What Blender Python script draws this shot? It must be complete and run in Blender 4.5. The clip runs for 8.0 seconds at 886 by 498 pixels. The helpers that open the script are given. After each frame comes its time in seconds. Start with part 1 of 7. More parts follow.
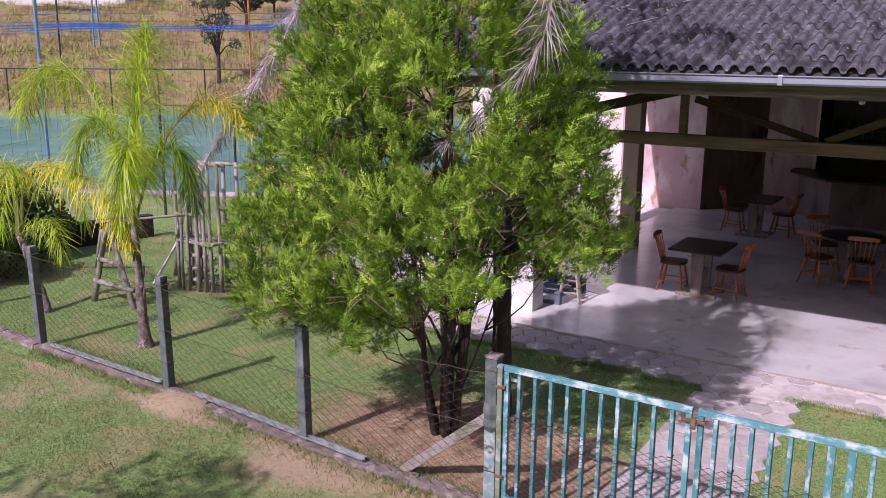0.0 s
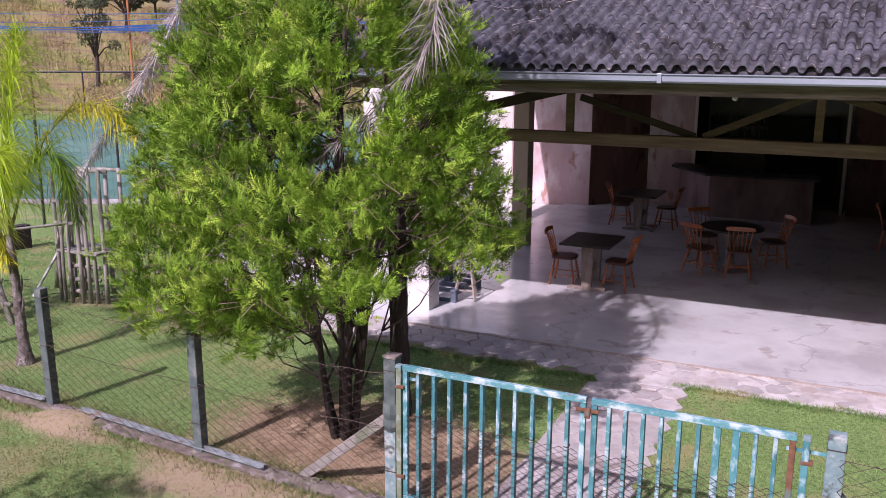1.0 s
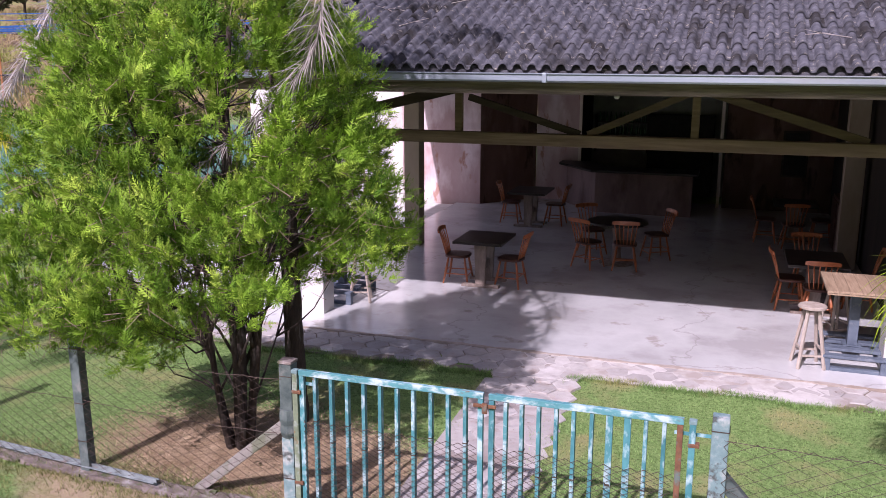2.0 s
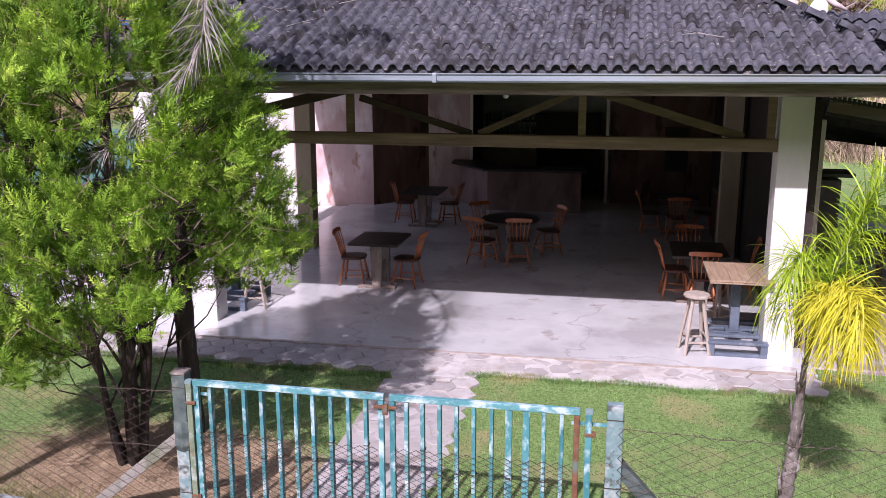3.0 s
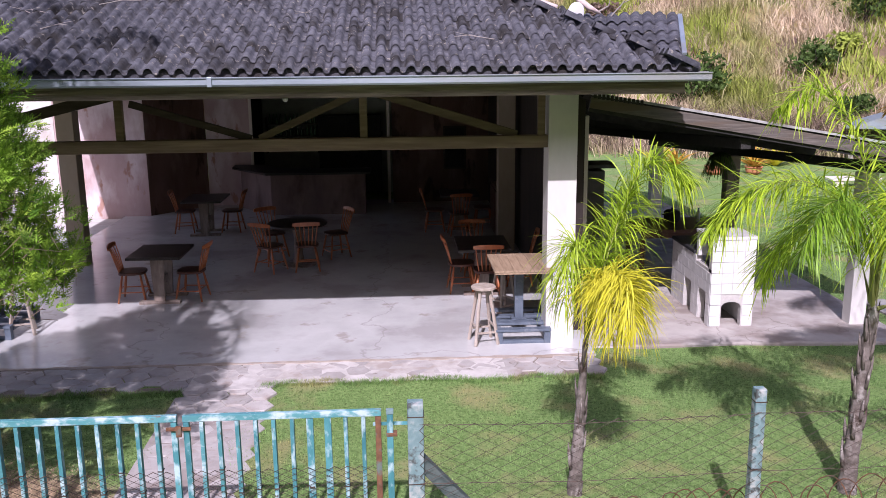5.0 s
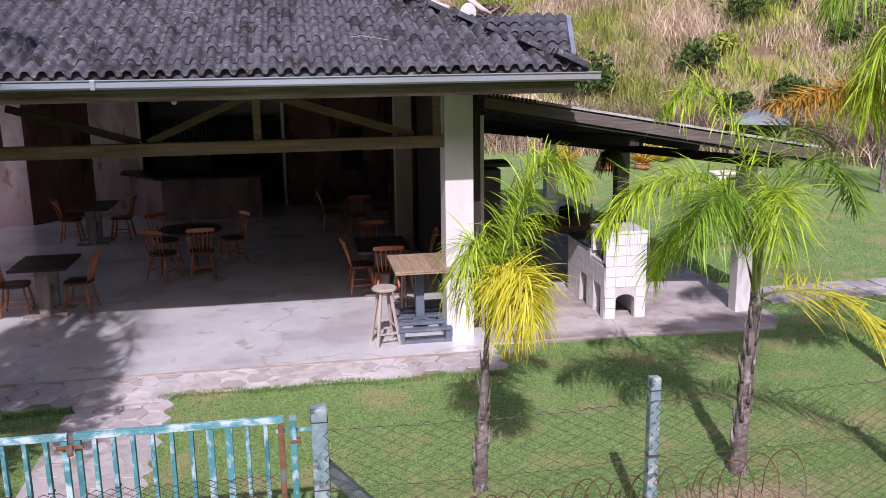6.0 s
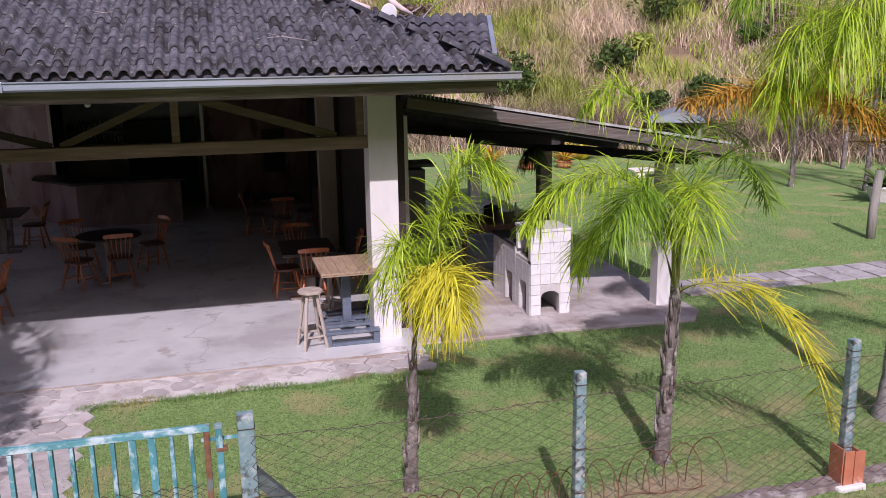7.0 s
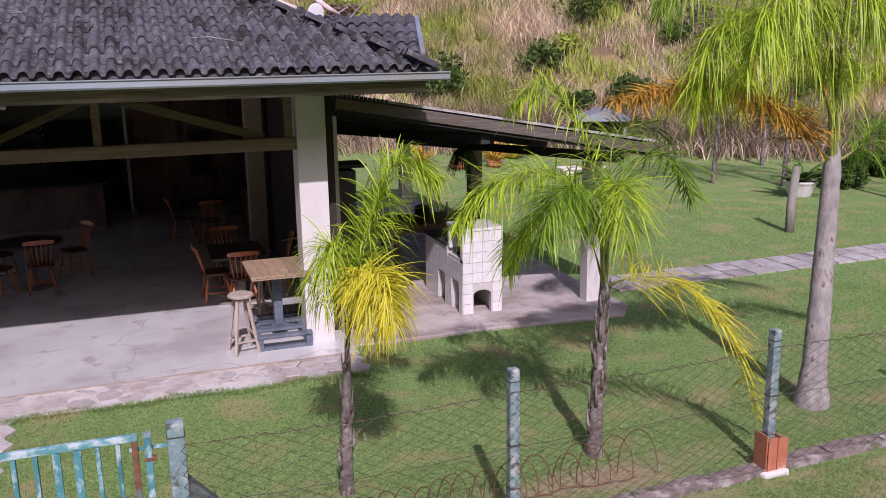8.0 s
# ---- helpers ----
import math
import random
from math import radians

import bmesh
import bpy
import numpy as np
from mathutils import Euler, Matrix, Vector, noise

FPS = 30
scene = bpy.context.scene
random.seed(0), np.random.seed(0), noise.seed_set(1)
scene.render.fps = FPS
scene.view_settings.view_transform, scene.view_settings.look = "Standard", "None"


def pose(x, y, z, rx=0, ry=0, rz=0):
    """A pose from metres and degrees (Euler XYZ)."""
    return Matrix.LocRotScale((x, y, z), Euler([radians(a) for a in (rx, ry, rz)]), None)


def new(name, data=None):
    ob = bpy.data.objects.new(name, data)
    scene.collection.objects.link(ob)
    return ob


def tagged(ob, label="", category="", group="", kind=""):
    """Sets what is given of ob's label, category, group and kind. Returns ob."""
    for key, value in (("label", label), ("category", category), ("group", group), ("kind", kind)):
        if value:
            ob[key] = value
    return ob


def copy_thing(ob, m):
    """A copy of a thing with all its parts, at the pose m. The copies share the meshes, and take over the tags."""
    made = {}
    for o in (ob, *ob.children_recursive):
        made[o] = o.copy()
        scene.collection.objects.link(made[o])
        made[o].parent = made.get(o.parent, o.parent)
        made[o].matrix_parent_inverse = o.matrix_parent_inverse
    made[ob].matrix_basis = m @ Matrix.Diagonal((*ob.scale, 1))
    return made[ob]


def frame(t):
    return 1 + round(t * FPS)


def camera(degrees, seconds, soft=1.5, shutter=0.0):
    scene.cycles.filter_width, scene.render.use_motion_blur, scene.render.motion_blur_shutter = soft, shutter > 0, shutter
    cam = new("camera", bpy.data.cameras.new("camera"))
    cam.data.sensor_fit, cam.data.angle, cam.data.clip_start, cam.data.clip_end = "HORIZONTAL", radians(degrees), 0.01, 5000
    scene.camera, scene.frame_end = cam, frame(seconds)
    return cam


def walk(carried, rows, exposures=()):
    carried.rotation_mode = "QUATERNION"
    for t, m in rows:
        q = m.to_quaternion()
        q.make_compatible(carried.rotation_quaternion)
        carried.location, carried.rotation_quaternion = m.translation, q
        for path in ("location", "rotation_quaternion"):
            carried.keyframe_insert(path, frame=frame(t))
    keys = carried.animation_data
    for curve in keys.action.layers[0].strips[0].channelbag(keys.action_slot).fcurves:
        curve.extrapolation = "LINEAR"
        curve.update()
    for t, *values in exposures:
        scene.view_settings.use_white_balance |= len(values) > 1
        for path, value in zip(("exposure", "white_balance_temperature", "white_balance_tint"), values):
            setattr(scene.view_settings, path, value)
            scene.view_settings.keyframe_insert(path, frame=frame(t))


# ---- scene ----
# The camera hovers, drifting a few centimetres, and turns: seconds, place, yaw, pitch, roll.
cam = camera(53.92, 8.0, soft=0.45)
TURNS = [
    (0.0, 0.002, -0.033, 3.603, 32.51, -12.87, 0.53), (0.5, 0.007, -0.030, 3.599, 29.00, -12.82, 0.42), (1.0, 0.011, -0.027, 3.596, 25.49, -12.77, 0.31),
    (1.5, 0.015, -0.024, 3.593, 21.92, -12.72, 0.22), (3.0, 0.013, -0.013, 3.586, 11.34, -12.63, -0.11), (3.5, 0.005, -0.007, 3.588, 7.84, -12.63, -0.23),
    (4.0, -0.003, -0.001, 3.591, 4.33, -12.62, -0.34), (4.5, -0.008, 0.005, 3.596, 0.79, -12.62, -0.46), (6.0, -0.006, 0.021, 3.602, -9.64, -12.68, -0.77),
    (6.5, -0.003, 0.024, 3.604, -12.24, -12.72, -0.85), (7.0, 0.000, 0.024, 3.604, -14.60, -12.74, -0.90), (7.5, 0.004, 0.024, 3.603, -16.95, -12.77, -0.94),
    (8.0, 0.009, 0.023, 3.600, -19.14, -12.78, -0.97),
]
walk(cam, [(t, pose(x, y, z, 0, 0, yaw) @ pose(0, 0, 0, 90 + pitch, 0, 0) @ pose(0, 0, 0, 0, 0, roll)) for t, x, y, z, yaw, pitch, roll in TURNS],
     exposures=[(0.0, 0.13, 6130, 45), (1.5, 0.29, 6020, 40), (3.0, 0.38, 5980, 35), (4.5, 0.33, 5900, 32), (6.0, 0.15, 5980, 33), (8.0, -0.13, 6100, 37)])

# ---- world, sun, exposure ----
SUN_TO = Vector((0.18, 1.0, -0.93)).normalized()
SUN_EL = math.asin(-SUN_TO.z)
world = bpy.data.worlds.new("sky")
scene.world = world
world.use_nodes = True
wn = world.node_tree
sky = wn.nodes.new("ShaderNodeTexSky")
sky.sky_type = "NISHITA"
sky.sun_disc = False
sky.sun_elevation = SUN_EL
sky.sun_rotation = math.atan2(-SUN_TO.x, -SUN_TO.y)
sky.air_density, sky.dust_density, sky.ozone_density = 1.0, 3.0, 1.0
bg = wn.nodes["Background"]
wn.links.new(sky.outputs[0], bg.inputs[0])
bg.inputs[1].default_value = 0.135
sun_data = bpy.data.lights.new("sun", "SUN")
sun_data.energy, sun_data.angle, sun_data.color = 5.0, radians(0.6), (1.0, 0.96, 0.91)
sun = new("sun", sun_data)
sun.rotation_mode = "QUATERNION"
sun.rotation_quaternion = SUN_TO.to_track_quat("-Z", "Y")
sun.location = (-3, -16, 18)

# ---- materials ----
def mat(name, dark, light, scale=8.0, rough=0.7, metal=0.0, bump=0.3, stain=None, stain_scale=1.0, stain_at=0.55, stretch=(1, 1, 1),
        vary=0.0, trans=0.0, spec=0.4, detail=6.0, bump_scale=None, island=False, stain2=None, stain2_scale=20.0, stain2_at=0.62):
    """A two-scale noise material in object space; stain and stain2 lie over it in patches; vary shifts its tone from piece to piece."""
    m = bpy.data.materials.new(name)
    m.use_nodes = True
    nt = m.node_tree
    N, L = nt.nodes, nt.links
    b = N["Principled BSDF"]
    co = N.new("ShaderNodeTexCoord")
    mp = N.new("ShaderNodeMapping")
    mp.inputs["Scale"].default_value = stretch
    L.new(co.outputs["Object"], mp.inputs["Vector"])
    if vary and not island:
        shift, far = N.new("ShaderNodeVectorMath"), N.new("ShaderNodeMath")
        far.operation, far.inputs[1].default_value = "MULTIPLY", 40.0
        L.new(N.new("ShaderNodeObjectInfo").outputs["Random"], far.inputs[0])
        L.new(co.outputs["Object"], shift.inputs[0])
        L.new(far.outputs[0], shift.inputs[1])
        L.new(shift.outputs["Vector"], mp.inputs["Vector"])

    def noisy(s, d=detail, r=0.6):
        n = N.new("ShaderNodeTexNoise")
        n.inputs["Scale"].default_value, n.inputs["Detail"].default_value, n.inputs["Roughness"].default_value = s, d, r
        L.new(mp.outputs["Vector"], n.inputs["Vector"])
        return n.outputs["Fac"]

    def ramp(sock, a, z):
        r = N.new("ShaderNodeMapRange")
        r.inputs["From Min"].default_value, r.inputs["From Max"].default_value = a, z
        L.new(sock, r.inputs["Value"])
        return r.outputs["Result"]

    def blend(fac, a, z, kind="MIX"):
        x = N.new("ShaderNodeMix")
        x.data_type, x.blend_type = "RGBA", kind
        for sock, val in ((x.inputs[0], fac), (x.inputs[6], a), (x.inputs[7], z)):
            if isinstance(val, (int, float)):
                sock.default_value = val
            elif isinstance(val, tuple):
                sock.default_value = (*val[:3], 1)
            else:
                L.new(val, sock)
        return x.outputs[2]

    fine = noisy(scale)
    col = blend(ramp(fine, 0.3, 0.7), dark, light)
    if stain:
        col = blend(ramp(noisy(stain_scale, 5.0), stain_at - 0.06, stain_at + 0.08), col, stain)
    if stain2:
        col = blend(ramp(noisy(stain2_scale, 4.0), stain2_at - 0.03, stain2_at + 0.03), col, stain2)
    if vary:
        h = N.new("ShaderNodeHueSaturation")
        src = N.new("ShaderNodeNewGeometry").outputs["Random Per Island"] if island else N.new("ShaderNodeObjectInfo").outputs["Random"]
        r = N.new("ShaderNodeMapRange")
        r.inputs["To Min"].default_value, r.inputs["To Max"].default_value = 1 - vary, 1 + vary
        L.new(src, r.inputs["Value"])
        L.new(r.outputs["Result"], h.inputs["Value"])
        L.new(col, h.inputs["Color"])
        col = h.outputs["Color"]
    L.new(col, b.inputs["Base Color"])
    b.inputs["Roughness"].default_value, b.inputs["Metallic"].default_value = rough, metal
    b.inputs["Specular IOR Level"].default_value = spec
    if bump:
        bp = N.new("ShaderNodeBump")
        bp.inputs["Strength"].default_value, bp.inputs["Distance"].default_value = bump, 0.02
        L.new(noisy(bump_scale or scale * 2.5, 5.0, 0.7), bp.inputs["Height"])
        L.new(bp.outputs["Normal"], b.inputs["Normal"])
    if trans:
        tr = N.new("ShaderNodeBsdfTranslucent")
        L.new(col, tr.inputs["Color"])
        ms = N.new("ShaderNodeMixShader")
        ms.inputs[0].default_value = trans
        L.new(b.outputs[0], ms.inputs[1])
        L.new(tr.outputs[0], ms.inputs[2])
        L.new(ms.outputs[0], N["Material Output"].inputs["Surface"])
    return m


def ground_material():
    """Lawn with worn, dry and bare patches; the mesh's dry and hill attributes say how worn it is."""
    m = mat("lawn", (0.10, 0.175, 0.048), (0.235, 0.345, 0.12), scale=26.0, rough=0.95, bump=0.9, bump_scale=60.0, spec=0.1,
            stain=(0.27, 0.275, 0.125), stain_scale=1.3, stain_at=0.57, stain2=(0.085, 0.13, 0.038), stain2_scale=34.0, stain2_at=0.59)
    nt = m.node_tree
    N, L = nt.nodes, nt.links
    b = N["Principled BSDF"]
    col = b.inputs["Base Color"].links[0].from_socket
    co = N.new("ShaderNodeTexCoord")

    def noisy(s, d, r=0.65):
        n = N.new("ShaderNodeTexNoise")
        n.inputs["Scale"].default_value, n.inputs["Detail"].default_value, n.inputs["Roughness"].default_value = s, d, r
        L.new(co.outputs["Object"], n.inputs["Vector"])
        return n.outputs["Fac"]

    def math_node(op, a, z):
        x = N.new("ShaderNodeMath")
        x.operation = op
        for sock, v in zip(x.inputs, (a, z)):
            if isinstance(v, (int, float)):
                sock.default_value = v
            else:
                L.new(v, sock)
        return x.outputs[0]

    def colour_ramp(fac, stops):
        r = N.new("ShaderNodeValToRGB")
        r.color_ramp.elements[0].position, r.color_ramp.elements[1].position = stops[0][0], stops[-1][0]
        r.color_ramp.elements[0].color, r.color_ramp.elements[1].color = (*stops[0][1], 1), (*stops[-1][1], 1)
        for p, c in stops[1:-1]:
            r.color_ramp.elements.new(p).color = (*c, 1)
        L.new(fac, r.inputs[0])
        return r.outputs[0]

    def blend(fac, a, z):
        x = N.new("ShaderNodeMix")
        x.data_type = "RGBA"
        L.new(fac, x.inputs[0])
        L.new(a, x.inputs[6])
        L.new(z, x.inputs[7])
        return x.outputs[2]

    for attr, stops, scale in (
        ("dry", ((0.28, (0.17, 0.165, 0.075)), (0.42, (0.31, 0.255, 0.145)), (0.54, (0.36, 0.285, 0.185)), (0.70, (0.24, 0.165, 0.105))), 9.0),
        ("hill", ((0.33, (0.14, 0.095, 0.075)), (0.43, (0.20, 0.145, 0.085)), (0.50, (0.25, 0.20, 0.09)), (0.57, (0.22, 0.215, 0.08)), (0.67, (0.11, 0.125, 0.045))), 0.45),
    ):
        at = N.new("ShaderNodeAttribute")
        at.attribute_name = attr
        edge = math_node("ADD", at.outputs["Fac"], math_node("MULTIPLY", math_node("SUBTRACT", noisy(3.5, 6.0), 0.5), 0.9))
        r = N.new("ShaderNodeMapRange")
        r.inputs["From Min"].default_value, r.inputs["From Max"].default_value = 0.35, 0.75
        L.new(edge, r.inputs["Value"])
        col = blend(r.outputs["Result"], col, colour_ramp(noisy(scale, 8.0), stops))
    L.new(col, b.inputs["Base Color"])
    return m


def crack(m, scale, colour, width=0.012):
    """Adds fine wandering cracks to a material's colour."""
    nt = m.node_tree
    N, L = nt.nodes, nt.links
    b = N["Principled BSDF"]
    col = b.inputs["Base Color"].links[0].from_socket
    co = N.new("ShaderNodeTexCoord")
    wob = N.new("ShaderNodeTexNoise")
    wob.inputs["Scale"].default_value, wob.inputs["Detail"].default_value = 1.6, 6.0
    L.new(co.outputs["Object"], wob.inputs["Vector"])
    mv = N.new("ShaderNodeMix")
    mv.data_type, mv.blend_type = "RGBA", "LINEAR_LIGHT"
    mv.inputs[0].default_value = 0.55
    L.new(co.outputs["Object"], mv.inputs[6])
    L.new(wob.outputs["Color"], mv.inputs[7])
    vo = N.new("ShaderNodeTexVoronoi")
    vo.feature = "DISTANCE_TO_EDGE"
    vo.inputs["Scale"].default_value = scale
    L.new(mv.outputs[2], vo.inputs["Vector"])
    r = N.new("ShaderNodeMapRange")
    r.inputs["From Min"].default_value, r.inputs["From Max"].default_value = 0.0, width
    r.inputs["To Min"].default_value, r.inputs["To Max"].default_value = 0.55, 0.0
    L.new(vo.outputs["Distance"], r.inputs["Value"])
    x = N.new("ShaderNodeMix")
    x.data_type = "RGBA"
    L.new(r.outputs["Result"], x.inputs[0])
    L.new(col, x.inputs[6])
    x.inputs[7].default_value = (*colour, 1)
    L.new(x.outputs[2], b.inputs["Base Color"])


M = dict(
    lawn=ground_material(),
    concrete=mat("concrete_floor", (0.47, 0.475, 0.47), (0.60, 0.605, 0.60), scale=1.4, rough=0.22, bump=0.03, bump_scale=40, stain=(0.40, 0.395, 0.39), stain_scale=0.7, stain_at=0.54, detail=9.0,
                 stain2=(0.40, 0.375, 0.35), stain2_scale=1.7, stain2_at=0.64, spec=1.0),
    apron=mat("worn_concrete", (0.33, 0.30, 0.28), (0.46, 0.43, 0.40), scale=2.0, rough=0.8, bump=0.2, stain=(0.24, 0.20, 0.18), stain_scale=0.9, stain_at=0.52),
    stone=mat("paving_stone", (0.31, 0.29, 0.275), (0.44, 0.415, 0.40), scale=7.0, rough=0.85, bump=0.5, vary=0.12, stain=(0.30, 0.26, 0.235), stain_scale=3.5, stain_at=0.57, stain2=(0.22, 0.185, 0.16), stain2_scale=9.0, stain2_at=0.67),
    pale_earth=mat("pale_earth", (0.26, 0.215, 0.175), (0.42, 0.37, 0.33), scale=6.0, rough=0.95, bump=0.4, stain=(0.20, 0.14, 0.09), stain_scale=1.5, stain_at=0.6),
    earth=mat("earth", (0.17, 0.14, 0.11), (0.27, 0.225, 0.18), scale=15.0, rough=0.95, bump=0.6),
    cream=mat("cream_paint", (0.60, 0.55, 0.49), (0.68, 0.63, 0.57), scale=3.0, rough=0.7, bump=0.06, stain=(0.53, 0.47, 0.40), stain_scale=1.3, stain_at=0.6, stretch=(1, 1, 0.4)),
    # cream paint darkened, so the inner columns' shade is in the colour
    shaded_cream=mat("shaded_cream_paint", (0.33, 0.27, 0.20), (0.43, 0.36, 0.28), scale=3.0, rough=0.75, bump=0.08, stain=(0.27, 0.21, 0.16), stain_scale=1.5, stain_at=0.58, stretch=(1, 1, 0.4)),
    white=mat("white_paint", (0.52, 0.505, 0.485), (0.61, 0.595, 0.575), scale=4.0, rough=0.6, bump=0.05, stain=(0.50, 0.475, 0.445), stain_scale=1.0, stain_at=0.63, stretch=(1, 1, 0.4)),
    pink=mat("pink_plaster", (0.37, 0.25, 0.245), (0.51, 0.40, 0.405), scale=1.5, rough=0.85, bump=0.15, stain=(0.62, 0.54, 0.56), stain_scale=1.2, stain_at=0.53, stretch=(1, 1, 0.45),
             stain2=(0.37, 0.215, 0.175), stain2_scale=2.6, stain2_at=0.63, detail=9.0),
    # pink plaster darkened to carry the shade on the counter
    shaded_bar_plaster=mat("shaded_bar_plaster", (0.17, 0.11, 0.10), (0.28, 0.195, 0.18), scale=1.8, rough=0.85, bump=0.1, stretch=(1, 1, 0.4), stain=(0.13, 0.08, 0.065), stain_scale=1.4, stain_at=0.56),
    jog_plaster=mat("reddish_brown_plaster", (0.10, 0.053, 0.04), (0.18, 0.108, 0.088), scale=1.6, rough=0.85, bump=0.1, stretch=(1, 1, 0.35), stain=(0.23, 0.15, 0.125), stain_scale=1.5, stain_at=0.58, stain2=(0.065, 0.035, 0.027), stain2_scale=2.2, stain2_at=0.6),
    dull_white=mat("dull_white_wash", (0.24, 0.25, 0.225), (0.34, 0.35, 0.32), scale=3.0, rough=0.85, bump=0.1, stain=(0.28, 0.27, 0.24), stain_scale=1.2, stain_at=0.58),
    bright_paving=mat("sunbleached_paving", (0.46, 0.44, 0.42), (0.62, 0.60, 0.58), scale=4.0, rough=0.8, bump=0.2, stain=(0.40, 0.36, 0.33), stain_scale=1.1, stain_at=0.6),
    path_sand=mat("trodden_path_sand", (0.29, 0.265, 0.25), (0.41, 0.38, 0.36), scale=5.0, rough=0.95, bump=0.3, stain=(0.24, 0.205, 0.185), stain_scale=1.6, stain_at=0.55),
    sand=mat("trodden_sand", (0.40, 0.375, 0.355), (0.56, 0.535, 0.515), scale=5.0, rough=0.95, bump=0.3, stain=(0.34, 0.30, 0.27), stain_scale=1.6, stain_at=0.57),
    # near black: indoor shade put into the colour; also the dark court wall
    dark_shaded_wall=mat("dark_shaded_plaster", (0.018, 0.013, 0.011), (0.042, 0.03, 0.025), scale=2.0, rough=0.85, bump=0.1, stretch=(1, 1, 0.4)),
    tile=mat("roof_tile", (0.046, 0.047, 0.057), (0.112, 0.113, 0.128), scale=9.0, rough=0.9, bump=0.5, vary=0.16, stain=(0.03, 0.028, 0.028), stain_scale=1.3, stain_at=0.55,
             stain2=(0.19, 0.175, 0.155), stain2_scale=11.0, stain2_at=0.65, spec=0.15),
    tiles_joined=mat("roof_tile_far", (0.046, 0.047, 0.057), (0.112, 0.113, 0.128), scale=9.0, rough=0.9, bump=0.5, vary=0.16, island=True, stain=(0.03, 0.028, 0.028), stain_scale=1.3, stain_at=0.55,
                     stain2=(0.19, 0.175, 0.155), stain2_scale=11.0, stain2_at=0.65, spec=0.15),
    zinc=mat("galvanised_steel", (0.27, 0.32, 0.38), (0.41, 0.47, 0.53), scale=2.0, rough=0.42, metal=0.6, bump=0.05, stretch=(0.3, 1, 1), stain=(0.36, 0.37, 0.37), stain_scale=1.2),
    wood_dark=mat("weathered_dark_wood", (0.03, 0.021, 0.016), (0.068, 0.05, 0.038), scale=4.0, rough=0.8, bump=0.3, stretch=(0.5, 4, 4), stain=(0.13, 0.105, 0.085), stain_scale=0.8, stain_at=0.6),
    wood_beam=mat("sawn_beam", (0.13, 0.09, 0.06), (0.25, 0.185, 0.125), scale=4.0, rough=0.8, bump=0.25, stretch=(0.4, 5, 5), stain=(0.15, 0.11, 0.07), stain_scale=0.8),
    fascia_wood=mat("weathered_fascia", (0.10, 0.08, 0.062), (0.27, 0.225, 0.18), scale=4.0, rough=0.85, bump=0.3, stretch=(0.35, 6, 6), stain=(0.06, 0.046, 0.037), stain_scale=0.9, stain_at=0.58),
    path_slab=mat("grey_path_slab", (0.25, 0.24, 0.23), (0.38, 0.365, 0.35), scale=6.0, rough=0.9, bump=0.4, vary=0.16, stain=(0.19, 0.165, 0.14), stain_scale=3.0, stain_at=0.57),
    under_boards=mat("old_roof_boards", (0.11, 0.085, 0.062), (0.21, 0.17, 0.13), scale=4.0, rough=0.85, bump=0.2, stretch=(4, 0.5, 4)),
    wood_strut=mat("sawn_strut", (0.075, 0.052, 0.036), (0.15, 0.11, 0.075), scale=4.0, rough=0.8, bump=0.25, stretch=(0.4, 5, 5)),
    wood_chair=mat("varnished_wood", (0.30, 0.085, 0.028), (0.44, 0.15, 0.055), scale=6.0, rough=0.38, bump=0.1, stretch=(3, 3, 0.5), vary=0.12, spec=0.5),
    wood_seat=mat("dark_seat", (0.05, 0.02, 0.014), (0.09, 0.035, 0.022), scale=6.0, rough=0.45, bump=0.1),
    table_dark=mat("dark_tabletop", (0.018, 0.014, 0.013), (0.032, 0.025, 0.023), scale=5.0, rough=0.4, bump=0.05),
    granite=mat("table_pedestal", (0.15, 0.115, 0.095), (0.27, 0.215, 0.18), scale=6.0, rough=0.75, bump=0.2, stretch=(2, 2, 0.5), stain=(0.30, 0.26, 0.23), stain_scale=3.0, stain_at=0.58),
    plank=mat("bar_table_planks", (0.20, 0.135, 0.085), (0.36, 0.265, 0.18), scale=5.0, rough=0.6, bump=0.2, stretch=(6, 0.5, 6), vary=0.14),
    log=mat("grey_log", (0.22, 0.20, 0.18), (0.34, 0.32, 0.29), scale=6.0, rough=0.9, bump=0.4, stretch=(4, 4, 0.5), stain=(0.16, 0.17, 0.12), stain_scale=1.5, vary=0.12),
    stool_wood=mat("pale_stool_wood", (0.27, 0.22, 0.18), (0.40, 0.35, 0.30), scale=6.0, rough=0.8, bump=0.2, stretch=(3, 3, 0.6)),
    grey_paint=mat("blue_grey_paint", (0.07, 0.09, 0.12), (0.125, 0.155, 0.195), scale=6.0, rough=0.6, bump=0.15, stain=(0.22, 0.23, 0.24), stain_scale=5.0, stain_at=0.64),
    teal=mat("worn_teal_paint", (0.03, 0.14, 0.16), (0.075, 0.25, 0.27), scale=9.0, rough=0.6, bump=0.35, stain=(0.34, 0.46, 0.49), stain_scale=13.0, stain_at=0.565, stretch=(1, 1, 0.55),
             stain2=(0.16, 0.075, 0.035), stain2_scale=9.0, stain2_at=0.675, vary=0.12),
    teal_worn=mat("flaking_teal_paint", (0.05, 0.19, 0.21), (0.11, 0.30, 0.32), scale=6.0, rough=0.6, bump=0.25, stain=(0.42, 0.52, 0.54), stain_scale=11.0, stain_at=0.53, stretch=(0.6, 1, 1),
                  stain2=(0.16, 0.075, 0.035), stain2_scale=7.0, stain2_at=0.65),
